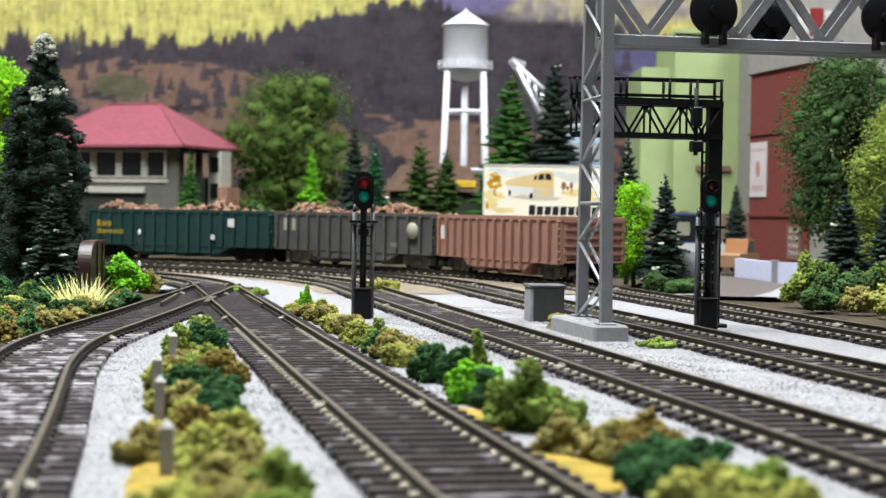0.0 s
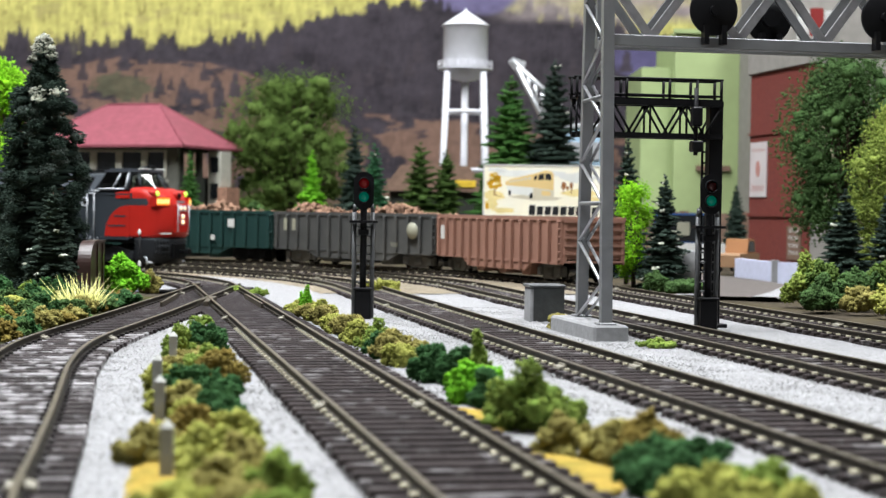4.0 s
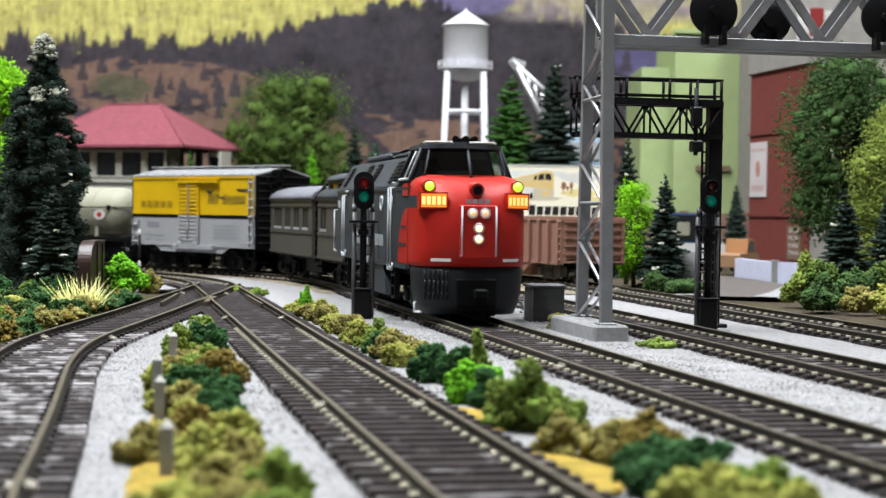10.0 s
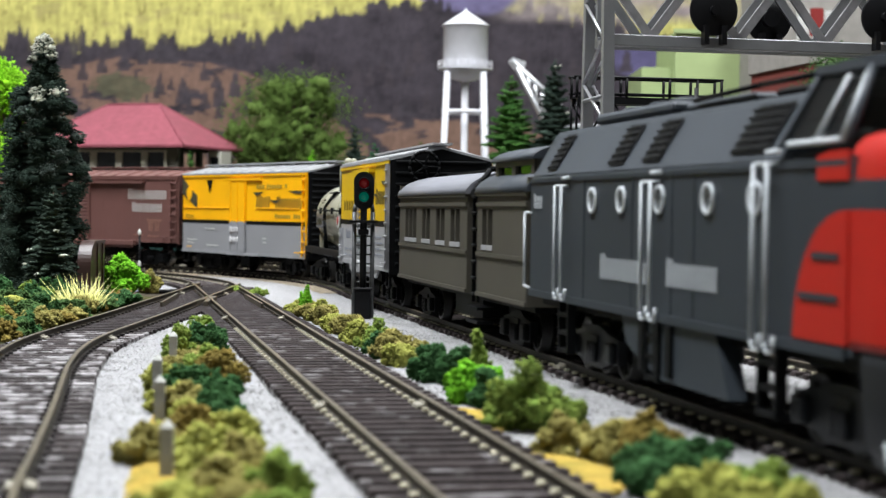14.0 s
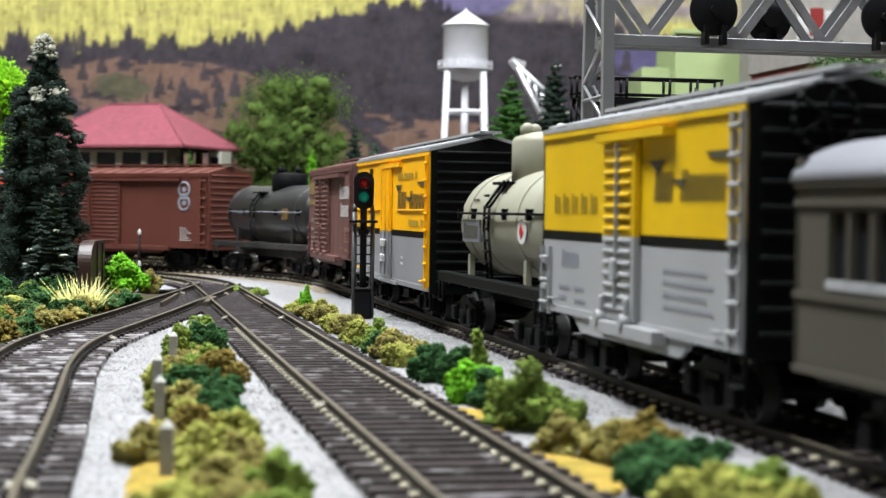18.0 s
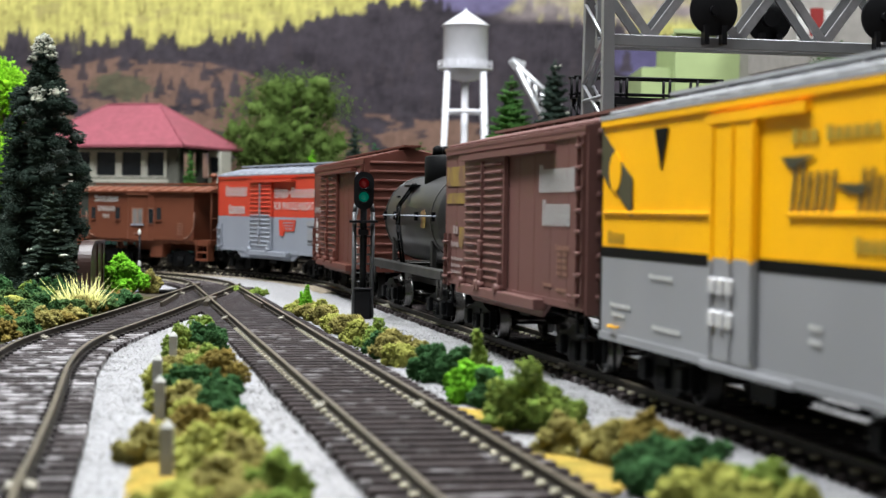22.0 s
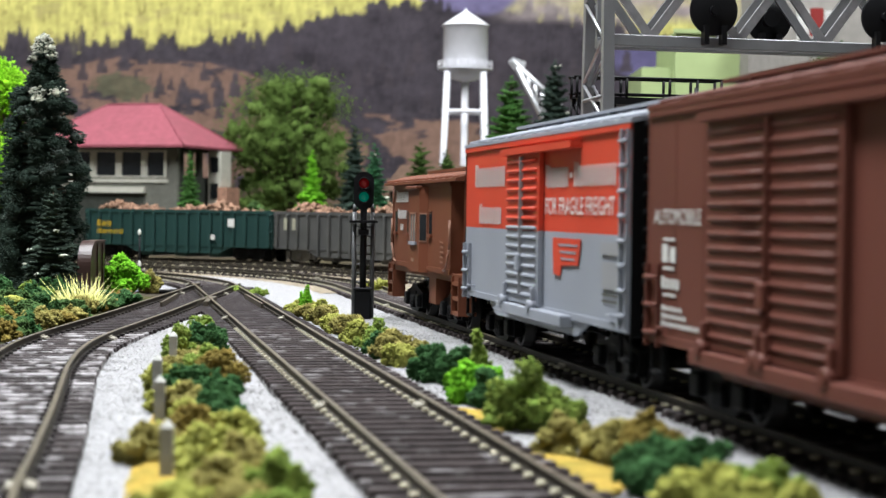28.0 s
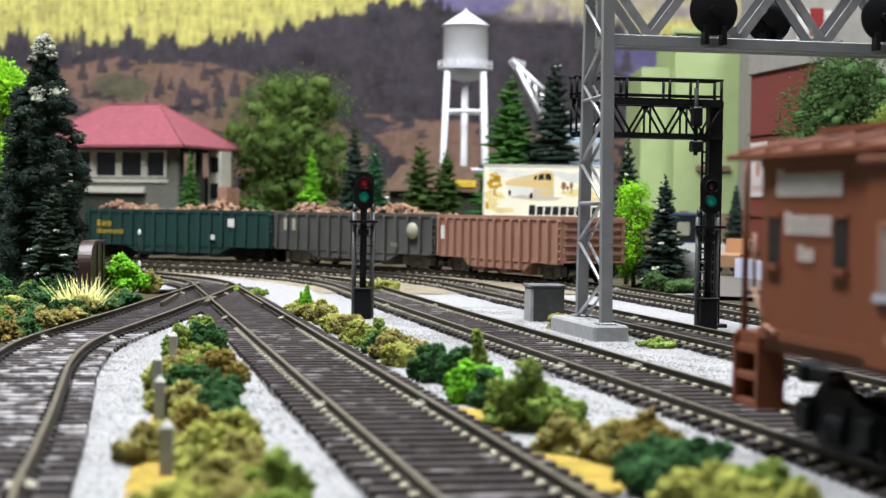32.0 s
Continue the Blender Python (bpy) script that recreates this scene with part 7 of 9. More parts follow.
def black_bridge():
    g = thing("signal_bridge", "black cantilever signal bridge with railed walkway", "signal bridge", to_track(188, -494), "signal bridges")
    bm = B()
    box(bm, -2.2, 2.2, -2.0, 2.0, GROUND_Z - 1, 68, 0, 0.3)
    part("post", bm, P_GUN, g)
    bm = B()
    box(bm, -4, 4, -4, 4, GROUND_Z - 1, GROUND_Z + 2.4, 0, 0.3)
    part("foot", bm, P_GUN, g)
    x0, x1 = -46.0, 1.5
    for y in (-3, 3):
        for z, t in ((57.0, 0.8), (67.2, 0.9)):
            bm = B()
            box(bm, x0, x1, y - 0.8, y + 0.8, z - t, z + t)
            part("chord", bm, P_GUN, g)
        k = 4
        w = (x1 - x0) / k
        for m in range(k):
            for a, b, za, zc_ in ((x0 + w * m, x0 + w * (m + 0.5), 67, 57), (x0 + w * (m + 0.5), x0 + w * (m + 1), 57, 67)):
                bm = B()
                cyl(bm, (a, y, za), (b, y, zc_), 0.42, 5)
                part("diagonal", bm, P_GUN, g)
            bm = B()
            cyl(bm, (x0 + w * m, y, 57), (x0 + w * m, y, 67), 0.38, 5)
            part("vertical", bm, P_GUN, g)
        bm = B()
        cyl(bm, (x0 - 1, y, 74.6), (x1, y, 74.6), 0.5, 6)
        cyl(bm, (x0 - 1, y, 69.6), (x1, y, 69.6), 0.35, 6)
        part("handrail", bm, P_GUN, g)
        for x in (x0, x0 + 16, x0 + 30, x0 + 39, x1 - 0.5):
            bm = B()
            cyl(bm, (x, y, 68), (x, y, 74.6), 0.5, 6)
            part("rail_post", bm, P_GUN, g)
    for i in range(7):
        y = -3 + i
        bm = B()
        box(bm, x0, x1, y - 0.35, y + 0.35, 68.1, 68.6)
        part("walkway_board", bm, P_GUN, g)
    bm = B()
    cyl(bm, (-8, -5, 51), (-8, -5, 72), 0.7, 6)
    box(bm, -9.6, -6.4, -7, -4, 60, 66, 0, 0.4)
    box(bm, -9.8, -6.2, -7.5, -3.8, 52, 55.5, 0, 0.4)
    part("hanging_signal", bm, P_GUN, g)
    bm = B()
    for sx in (-2.8, 2.8):
        box(bm, sx - 0.3, sx + 0.3, 2.6, 3.2, GROUND_Z, 60)
    lad = part("ladder", bm, P_GUN, g)
    for i in range(18):
        z = GROUND_Z + 2 + 3.4 * i
        bm = B()
        cyl(bm, (-2.8, 2.9, z), (2.8, 2.9, z), 0.35, 5)
        part("rung", bm, P_GUN, lad)
    return g


black_bridge()

# relay cabinet beside the grey bridge
g = thing("relay_cabinet", "grey and black lineside relay cabinet", "cabinet", at_mm(33.4, 540, 0, 8))
bm = B()
box(bm, -5.4, 5.8, -4, 7, GROUND_Z - 0.5, 8.2, 0, 0.5)
part("case", bm, P_CONC, g)
bm = B()
box(bm, -4.4, 5.7, -4.4, -3.9, GROUND_Z + 0.4, 8.0)
part("door", bm, mat("dark_green_grey_panel", (0.026, 0.029, 0.028), 0.7, vary=0.3, scale=300, bump=0.4, dirt_glare=(0.06, 0.06, 0.056), dirt_glare_amount=0.5), g, "dark green-grey cabinet door")
bm = B()
box(bm, -5.8, 6.2, -4.6, 7.4, 8.2, 9.2, 0, 0.3)
part("lid", bm, P_RAILG, g)

# grey marker posts on the bank
POST = None
M_POST = mat("grey_post_paint", (0.22, 0.22, 0.205), 0.8, vary=0.12, scale=300, bump=0.2)
M_POSTTOP = mat("pale_post_top", (0.50, 0.50, 0.47), 0.7, bump=0.1)
for x, y in POST_SPOTS:
    if POST is None:
        POST = thing("marker_post", "square grey post with pale pointed top", "post", at_mm(x, y, 0, 4), "marker posts")
        bm = B()
        box(bm, -0.85, 0.85, -0.85, 0.85, GROUND_Z - 1, 4.0)
        part("shaft", bm, M_POST, POST)
        bm = B()
        cyl(bm, (0, 0, 4.0), (0, 0, 5.0), 1.2, 4, 0, 0.2, False)
        bm.transform(Matrix.Rotation(radians(45), 4, "Z"))
        part("cap", bm, M_POSTTOP, POST)
    else:
        copy_thing(POST, at_mm(x, y, 0, 4))

# brown plate girder end and the small marker near it
M_GIRDER = mat("brown_girder_paint", (0.034, 0.017, 0.014), 0.4, vary=0.15, scale=200, bump=0.1)
g = thing("plate_girder", "dark brown plate girder with rounded end", "girder", at_mm(-139.9, 645, 0, -1))
ROUND = [(0, GROUND_Z - 1)] + [(9 - 9 * math.cos(a), 9.3 + 9 * math.sin(a)) for a in [math.pi / 2 * i / 10 for i in range(11)]] + [(26, 18.3)]
bm = B()
prism(bm, ROUND + [(26, GROUND_Z - 1)], "x", 0.9, 2.1)
part("web", bm, M_GIRDER, g)
bm = B()
rows = []
for k, (y, z) in enumerate(ROUND):
    (ya, za), (yb, zb) = ROUND[max(k - 1, 0)], ROUND[min(k + 1, len(ROUND) - 1)]
    d = Vector((yb - ya, zb - za)).normalized()
    rows.append([bm.verts.new(q) for q in ((-2.6, y, z), (2.6, y, z), (2.6, y - d.y * 0.7, z + d.x * 0.7), (-2.6, y - d.y * 0.7, z + d.x * 0.7))])
for a, b in zip(rows[:-1], rows[1:]):
    for k in range(4):
        bm.faces.new((a[k], a[(k + 1) % 4], b[(k + 1) % 4], b[k]))
bm.faces.new(rows[0])
bm.faces.new(rows[-1][::-1])
bmesh.ops.recalc_face_normals(bm, faces=bm.faces[:])
part("flange", bm, M_GIRDER, g, "brown rounded flange plate")
for i in range(2):
    bm = B()
    box(bm, 2.1, 2.6, 12 + 9 * i, 12.6 + 9 * i, GROUND_Z, 17.8)
    part("stiffener", bm, M_GIRDER, g)
g = thing("point_marker", "small black post with white lamps", "marker", at_mm(-163, 888, 0))
bm = B()
cyl(bm, (0, 0, -5), (0, 0, 18), 0.6, 8)
part("pole", bm, P_GUN, g)
for z in (17.6, 0.8):
    bm = B()
    lathe(bm, [(0.8, 0), (0.9, 0.8), (0.7, 2.4), (0.2, 3.0)], (0, -0.6, z), "z", 10)
    part("lamp", bm, M_POSTTOP, g)

# turnout fittings where the branch leaves the straight track
g = thing("turnout", "dark metal frog and throw bar of a turnout", "turnout", at_mm(0, 0, 0))
M_TURN = mat("turnout_metal", (0.10, 0.085, 0.065), 0.45, metal=0.5, vary=0.3, scale=200, bump=0.2)
fx, fy = -85.2, 602
bm = B()
prism(bm, [(fx - 1.2, fy + 14), (fx + 1.2, fy + 14), (fx + 3.4, fy - 24), (fx + 1.6, fy - 24), (fx, fy - 2), (fx - 0.8, fy - 24), (fx - 2.6, fy - 24)], "z", -2.2, -0.2)
part("frog", bm, M_TURN, g)
bm = B()
box(bm, -118, -76, 688, 691.5, -3.2, -2.0, 0, 0.2)
part("throw_bar", bm, P_BLACK, g)
for x, y, rz in ((-101.5, 600, 4), (-66.0, 600, 12)):
    bm = B()
    box(bm, -0.45, 0.45, -32, 32, -2.2, -0.1)
    bm.transform(Matrix.Translation((x + (2.6 if x < -90 else -2.6), y, 0)) @ Matrix.Rotation(radians(rz), 4, "Z"))
    part("guard_rail", bm, M_TURN, g)


# ---- standing hopper cars on the far track ----
P_TRUCKGREY = paint("dusty_grey_truck", (0.075, 0.073, 0.068), 0.6, dirt_glare=(0.12, 0.11, 0.095), amt=0.5)
P_HGREEN = paint("hopper_green_paint", (0.014, 0.040, 0.037), 0.5)
P_HGREY = paint("hopper_grey_paint", (0.060, 0.061, 0.060), 0.55, dirt_glare=(0.10, 0.098, 0.09), amt=0.5)
P_HBROWN = paint("hopper_brown_paint", (0.27, 0.145, 0.108), 0.6, dirt_glare=(0.20, 0.105, 0.08), amt=0.5)
M_SCRAP = foliage("scrap_load", (0.09, 0.05, 0.035), (0.40, 0.24, 0.16), 0.5, 0.7)


def hopper(label, material, s, z_top, ribs, load, marks):
    c = thing("hopper_car", label, "hopper car", group="standing hopper cars")
    L = 144.0
    H = L / 2
    zb = 9.0
    for sg in (-1, 1):
        bm = B()
        y0, y1 = sorted((sg * 15.2, sg * 16.2))
        prism(bm, [(-H, zb), (-H * 0.58, zb), (-H * 0.44, 4.4), (H * 0.44, 4.4), (H * 0.58, zb), (H, zb), (H, z_top), (-H, z_top)], "y", y0, y1)
        box(bm, -H - 0.5, H + 0.5, sg * 15.8 - 1.1, sg * 15.8 + 1.1, z_top - 1.2, z_top + 0.6)
        box(bm, -H, H, sg * 16.2 - 0.5, sg * 16.2 + 0.5, zb - 0.6, zb + 0.6)
        wall = part("side_wall", bm, material, c)
        for i in range(ribs):
            x = -H + 3 + (L - 6) * i / (ribs - 1)
            lo = 4.9 if abs(x) < H * 0.46 else zb
            bm = B()
            box(bm, x - 0.9, x + 0.9, *sorted((sg * 16.1, sg * 18.1)), lo, z_top - 1.0, 0, 0.2)
            part("rib", bm, material, wall)
    for sg in (-1, 1):
        bm = B()
        xa, xb = sorted((sg * (H - 1.0), sg * H))
        box(bm, xa, xb, -16, 16, zb + 2, z_top)
        prism(bm, [(sg * H, zb + 8), (sg * (H - 22), 10), (sg * (H - 21), 9), (sg * H, zb + 6.6)], "y", -13, 13)
        ew = part("end_wall", bm, material, c)
        for y in (-15.2, 15.2):
            bm = B()
            box(bm, *sorted((sg * (H - 1), sg * (H + 0.6))), y - 0.7, y + 0.7, 10, z_top)
            part("end_post", bm, material, ew)
        for i in range(6):
            z = zb + 0.8 + (z_top - zb - 2.4) * i / 5
            bm = B()
            box(bm, *sorted((sg * H, sg * (H + 0.9))), -16, 16, z - 0.5, z + 0.5)
            part("end_rib", bm, material, ew)
        coupler(c, sg * (H + 3), sg)
        ladder(c, sg * H - 3 if sg > 0 else -H + 0.5, sg * H - 0.5 if sg > 0 else -H + 3, -16.4, 9, z_top, 6, material)
    for x in (-26, 0, 26):
        bm = B()
        prism(bm, [(x - 9, 12), (x + 9, 12), (x + 4, 2.0), (x - 4, 2.0)], "y", -12, 12)
        part("hopper_chute", bm, material, c)
    bm = B()
    box(bm, -H + 2, H - 2, -3, 3, 8.5, 12.5)
    part("centre_sill", bm, P_BLACK, c)
    if load:
        n = 620
        p = np.stack([RNG.uniform(-H + 4, H - 4, n), RNG.uniform(-13, 13, n), np.zeros(n)], 1)
        p[:, 2] = z_top - 2 + 3.2 * np.clip(np.sin(p[:, 0] * 0.09) + 0.6 * np.cos(p[:, 0] * 0.23 + 1) + 0.6, 0, 2) * (1 - (p[:, 1] / 16) ** 2) + RNG.uniform(-0.5, 1.6, n)
        ob = new("scrap_load", clump_mesh("scrap_load", p, RNG.uniform(0.5, 2.8, (n, 3)), None, [M_SCRAP]))
        ob.parent = c
        ob["label"] = "heaped rusty scrap load"
    else:
        bm = B()
        box(bm, -H + 1, H - 1, -15, 15, z_top - 7, z_top - 6)
        part("floor_sheet", bm, material, c)
    for nm, m, shapes in marks:
        for x0, x1, z0, z1, k in shapes:
            bm = B()
            bars(bm, x0, x1, z0, z1, k, -18.1)
            part(nm, bm, m, c)
    for x in (-H + 19, H - 19):
        truck(c, x, WHEEL_SMALL if material is not P_HGREEN else WHEEL_DARK, material=None if material is P_HGREEN else P_TRUCKGREY)
    x, y, h = line_at(s, OFF_E)
    c.matrix_basis = at_mm(x, y, 0, math.degrees(h))
    return c


N_MOVING = len(WHEELSETS)
hopper("tan-brown ribbed open hopper car", P_HBROWN, -790, 30.2, 15, False, [("marking", P_WHITE, [(-66, -58, 18, 25, 1)])])
hopper("grey ribbed hopper car loaded with scrap", P_HGREY, -902, 30.4, 15, True, [("marking", P_CREAM, [(-62, -57, 20, 27, 1), (-54, -49, 20, 27, 1), (36, 42, 12.5, 15, 3)])])
hopper("dark green hopper car loaded with rubble", P_HGREEN, -1014, 30.6, 17, True, [("marking", P_YELLOW2, [(-62, -50, 20, 24, 3), (-62, -40, 15.5, 18.5, 5)]), ("white_mark", P_WHITE, [(38, 46, 21, 26, 1), (26, 31, 13, 16, 1)])])
del WHEELSETS[N_MOVING:]
bm = B()
x, y, h = line_at(-895, OFF_E)
lathe(bm, [(4.6, -18.0), (4.6, -18.4), (0.1, -18.4)], (54, 0, 21.5), "y", 20)
g = [o for o in scene.objects if o.get("category") == "hopper car"][1]
part("round_emblem", bm, P_CREAM, g, "pale round emblem")

# ---- buildings ----
M_TILE = mat("faded_red_roof", (0.21, 0.058, 0.075), 0.7, vary=0.12, scale=200, bump=0.4, dirt_glare=(0.16, 0.05, 0.06), dirt_glare_amount=0.5, dirt_glare_scale=40, spec=0.15)
M_STUCCO = mat("grey_green_clapboard", (0.105, 0.105, 0.088), 0.8, vary=0.12, scale=260, bump=0.2)
M_TRIM = mat("pale_trim_paint", (0.42, 0.41, 0.35), 0.7, vary=0.1, bump=0.1)
# Dark siding; on the tower its darkness also stands in for shade.
M_DARKWALL = mat("dark_green_siding_shade", (0.035, 0.038, 0.032), 0.8, vary=0.2, scale=200, bump=0.2, spec=0.1)
M_BRICKP = mat("brick_foundation", (0.28, 0.15, 0.10), 0.9, vary=0.3, scale=300, bump=0.4)


def interlocking_tower():
    g = thing("interlocking_tower", "two-storey railway tower with faded red hip roof", "railway building", at_mm(-263, 1400, 0, -20))
    W, D = 64.0, 40.0
    z0, z1, z2 = GROUND_Z, 50.0, 84.0
    for sg in (-1, 1):
        bm = B()
        y0, y1 = sorted((sg * D, sg * (D - 3)))
        box(bm, -W, W, y0, y1, z0, z1)
        box(bm, -W, W, y0, y1, z1, z1 + 8)
        box(bm, -W, W, y0, y1, z2 - 5, z2)
        for x in (-W + 1.5, -38, -14, 10, 34, 55):
            box(bm, x - 1.5, x + 1.5, y0, y1, z1 + 8, z2 - 5)
        box(bm, 55, W, y0, y1, z1 + 8, z2 - 5)
        part("wall", bm, M_STUCCO, g)
    for sg in (-1, 1):
        bm = B()
        x0, x1 = sorted((sg * W, sg * (W - 3)))
        box(bm, x0, x1, -D + 3, D - 3, z0, z1 + 8)
        box(bm, x0, x1, -D + 3, D - 3, z2 - 5, z2)
        for y in (-D + 8, 0, D - 8):
            box(bm, x0, x1, y - 4, y + 4, z1 + 8, z2 - 5)
        # The right wall's shade is painted in with the darker material.
        part("wall", bm, M_DARKWALL if sg > 0 else M_STUCCO, g)
    for x0, x1 in ((-61, -39.5), (-36.5, -15.5), (-12.5, 8.5), (11.5, 32.5), (35.5, 53.5)):
        bm = B()
        box(bm, x0, x1, -D + 1.2, -D + 2.0, z1 + 8, z2 - 5)
        w = part("window", bm, M_GLASS, g)
        bm = B()
        for x in (x0, x1):
            box(bm, x - 1.4, x + 1.4, -D - 0.4, -D + 1.2, z1 + 8, z2 - 5)
        box(bm, x0, x1, -D - 0.4, -D + 1.2, z2 - 6.5, z2 - 5)
        box(bm, x0 - 1, x1 + 1, -D - 1.2, -D + 1.2, z1 + 6.6, z1 + 8)
        part("window_frame", bm, M_TRIM, w)
    bm = B()
    box(bm, -W - 1, 36, -D - 3.5, -D, z1 - 6, z1 - 1)
    box(bm, -W - 1, W - 8, -D - 1.2, -D, z1 + 2.5, z1 + 5.5)
    part("belt_course", bm, M_TRIM, g)
    # Flat dark panel paints the shade of an open bay; the wall is uncut.
    bm = B()
    box(bm, -W + 4, 34, -D - 0.4, -D, z0, z1 - 7)
    part("lower_doorway", bm, M_DARKWALL, g, "dark panel for the shaded open ground floor bay")
    bm = B()
    box(bm, W - 4, W + 0.8, -D - 0.8, -D + 3, z0, z2 - 2)
    part("corner_post", bm, M_STUCCO, g)
    e = 13.0
    bm = B()
    A = [(-W - e, -D - e), (W + e, -D - e), (W + e, D + e), (-W - e, D + e)]
    R = [(-25, 0), (25, 0)]
    lo = [bm.verts.new((x, y, z2 - 1)) for x, y in A]
    hi = [bm.verts.new((x, y, 119)) for x, y in R]
    lo2 = [bm.verts.new((x, y, z2 - 3)) for x, y in A]
    for q in ((lo[0], lo[1], hi[1], hi[0]), (lo[1], lo[2], hi[1]), (lo[2], lo[3], hi[0], hi[1]), (lo[3], lo[0], hi[0])):
        bm.faces.new(q)
    for i in range(4):
        bm.faces.new((lo2[i], lo2[(i + 1) % 4], lo[(i + 1) % 4], lo[i]))
    bm.faces.new(lo2[::-1])
    bmesh.ops.recalc_face_normals(bm, faces=bm.faces[:])
    roof = part("roof", bm, M_TILE, g, "faded red hip roof")
    bm = B()
    tube(bm, [(-25, 0, 119.3), (25, 0, 119.3)], 1.0, 6)
    for x, y in A:
        tube(bm, [(math.copysign(25, x), 0, 119.2), (x, y, z2 - 0.7)], 0.8, 6)
    part("ridge_cap", bm, M_TILE, roof)
    for x in (W + 6, -W - 6):
        bm = B()
        tube(bm, [(x + 3, -D - 8, z2 - 3), (x - 6, -D, z2 - 14)], 1.0, 6)
        part("eave_bracket", bm, M_DARKWALL, g)
    bm = B()
    box(bm, W + 3, W + 15, 8, 26, z0, z2 - 4)
    porch = part("stair_porch", bm, M_TRIM, g, "narrow pale stair tower")
    for z in (62, 40):
        bm = B()
        box(bm, W + 5.5, W + 12.5, 7.3, 8, z, z + 13)
        part("porch_window", bm, M_GLASS, porch)
    bm = B()
    box(bm, W + 15, W + 24, 2, 24, z0, 50)
    part("brick_annex", bm, M_BRICKP, g, "low tan brick annex")


interlocking_tower()

M_TANKW = mat("white_tower_paint", (0.66, 0.66, 0.70), 0.5, vary=0.06, scale=80, bump=0.08, dirt_glare=(0.5, 0.5, 0.54), dirt_glare_amount=0.4, dirt_glare_scale=30)


def water_tower():
    g = thing("water_tower", "white steel water tower with conical cap", "water tower", at_mm(19, 1600, 0))
    R = 21.5
    bm = B()
    lathe(bm, [(0.3, 157), (R * 0.5, 159), (R * 0.85, 163), (R, 170), (R, 211), (R + 0.8, 211.5)], (0, 0, 0), "z", 36)
    part("tank", bm, M_TANKW, g)
    bm = B()
    lathe(bm, [(R + 1.5, 211), (R + 1.2, 212.2), (1.0, 226.5), (0.6, 228.5), (0.1, 228.6)], (0, 0, 0), "z", 36)
    part("cap", bm, M_TANKW, g)
    bm = B()
    lathe(bm, [(R - 0.5, 169.4), (R + 5, 169.4), (R + 5, 170.4), (R - 0.5, 170.4)], (0, 0, 0), "z", 36)
    part("walkway", bm, M_TANKW, g)
    for z in (173.5, 177):
        bm = B()
        tube(bm, [((R + 4.6) * math.cos(2 * math.pi * i / 28), (R + 4.6) * math.sin(2 * math.pi * i / 28), z) for i in range(29)], 0.5, 5)
        part("rail", bm, M_TANKW, g)
    for i in range(20):
        a = 2 * math.pi * i / 20
        bm = B()
        cyl(bm, ((R + 4.6) * math.cos(a), (R + 4.6) * math.sin(a), 170), ((R + 4.6) * math.cos(a), (R + 4.6) * math.sin(a), 177), 0.45, 5)
        part("rail_post", bm, M_TANKW, g)
    corner = []
    for sx, sy in ((-1, -1), (1, -1), (1, 1), (-1, 1)):
        a, b = Vector((sx * 17.0, sy * 17.0, 166)), Vector((sx * 23.5, sy * 23.5, GROUND_Z))
        corner.append((a, b))
        bm = B()
        cyl(bm, a, b, 3.2, 8, 0, 3.0)
        part("leg", bm, M_TANKW, g)
    for i in range(4):
        p, q = corner[i], corner[(i + 1) % 4]
        for t in (0.22, 0.55, 0.85):
            bm = B()
            cyl(bm, p[0].lerp(p[1], t), q[0].lerp(q[1], t), 2.0, 6)
            part("strut", bm, M_TANKW, g)
    bm = B()
    cyl(bm, (0, 0, GROUND_Z), (0, 0, 160), 3.4, 12)
    part("riser_pipe", bm, M_TANKW, g)


water_tower()

# low shed with a yellow sign
M_SHEDROOF = mat("brown_shed_roof", (0.16, 0.10, 0.07), 0.85, vary=0.2, scale=150, bump=0.3)
M_YSIGN = paint("yellow_sign_paint", (0.62, 0.42, 0.04))
g = thing("depot_shed", "low dark shed with brown roof and yellow sign", "shed", at_mm(-8, 1490, 0))
bm = B()
box(bm, -40, 40, -20, 20, GROUND_Z, 50)
part("wall", bm, M_DARKWALL, g)
bm = B()
prism(bm, [(-46, 50), (46, 50), (46, 52), (30, 73), (-30, 73), (-46, 52)], "y", -26, 26)
part("roof", bm, M_SHEDROOF, g)
bm = B()
box(bm, 8, 36, -27.2, -26.2, 54, 60, 0, 0.2)
sg = part("sign_board", bm, M_YSIGN, g, "yellow sign board")
bm = B()
bars(bm, 11, 33, 55.8, 58.2, 9, -27.2)
part("sign_bars", bm, P_DARKLET, sg)

# billboard with a bus picture
M_BBWHITE = mat("billboard_paper", (0.86, 0.82, 0.68), 0.6, vary=0.05, scale=60, bump=0.03, dirt_glare=(0.86, 0.70, 0.32), dirt_glare_amount=0.35, dirt_glare_scale=28)
P_BUS = paint("printed_bus_orange", (0.74, 0.54, 0.24))
P_BUS2 = paint("printed_bus_cream", (0.62, 0.56, 0.42))
P_LEAFPR = paint("printed_autumn_leaf", (0.62, 0.34, 0.02))
P_INK = paint("printed_black", (0.02, 0.02, 0.022))
g = thing("billboard", "cream lineside billboard with a printed bus picture", "billboard", at_mm(63.5, 1062, 0, -3))
bm = B()
box(bm, -38, 38, -0.6, 0.6, 29.5, 62.5)
panel = part("panel", bm, M_BBWHITE, g)
bm = B()
for a in ((-38.4, 38.4, 62.3, 63.2), (-38.4, 38.4, 28.8, 29.7), (-38.4, -37.6, 29, 63), (37.6, 38.4, 29, 63)):
    box(bm, a[0], a[1], -0.9, 0.9, a[2], a[3])
part("frame", bm, P_WHITE, g)
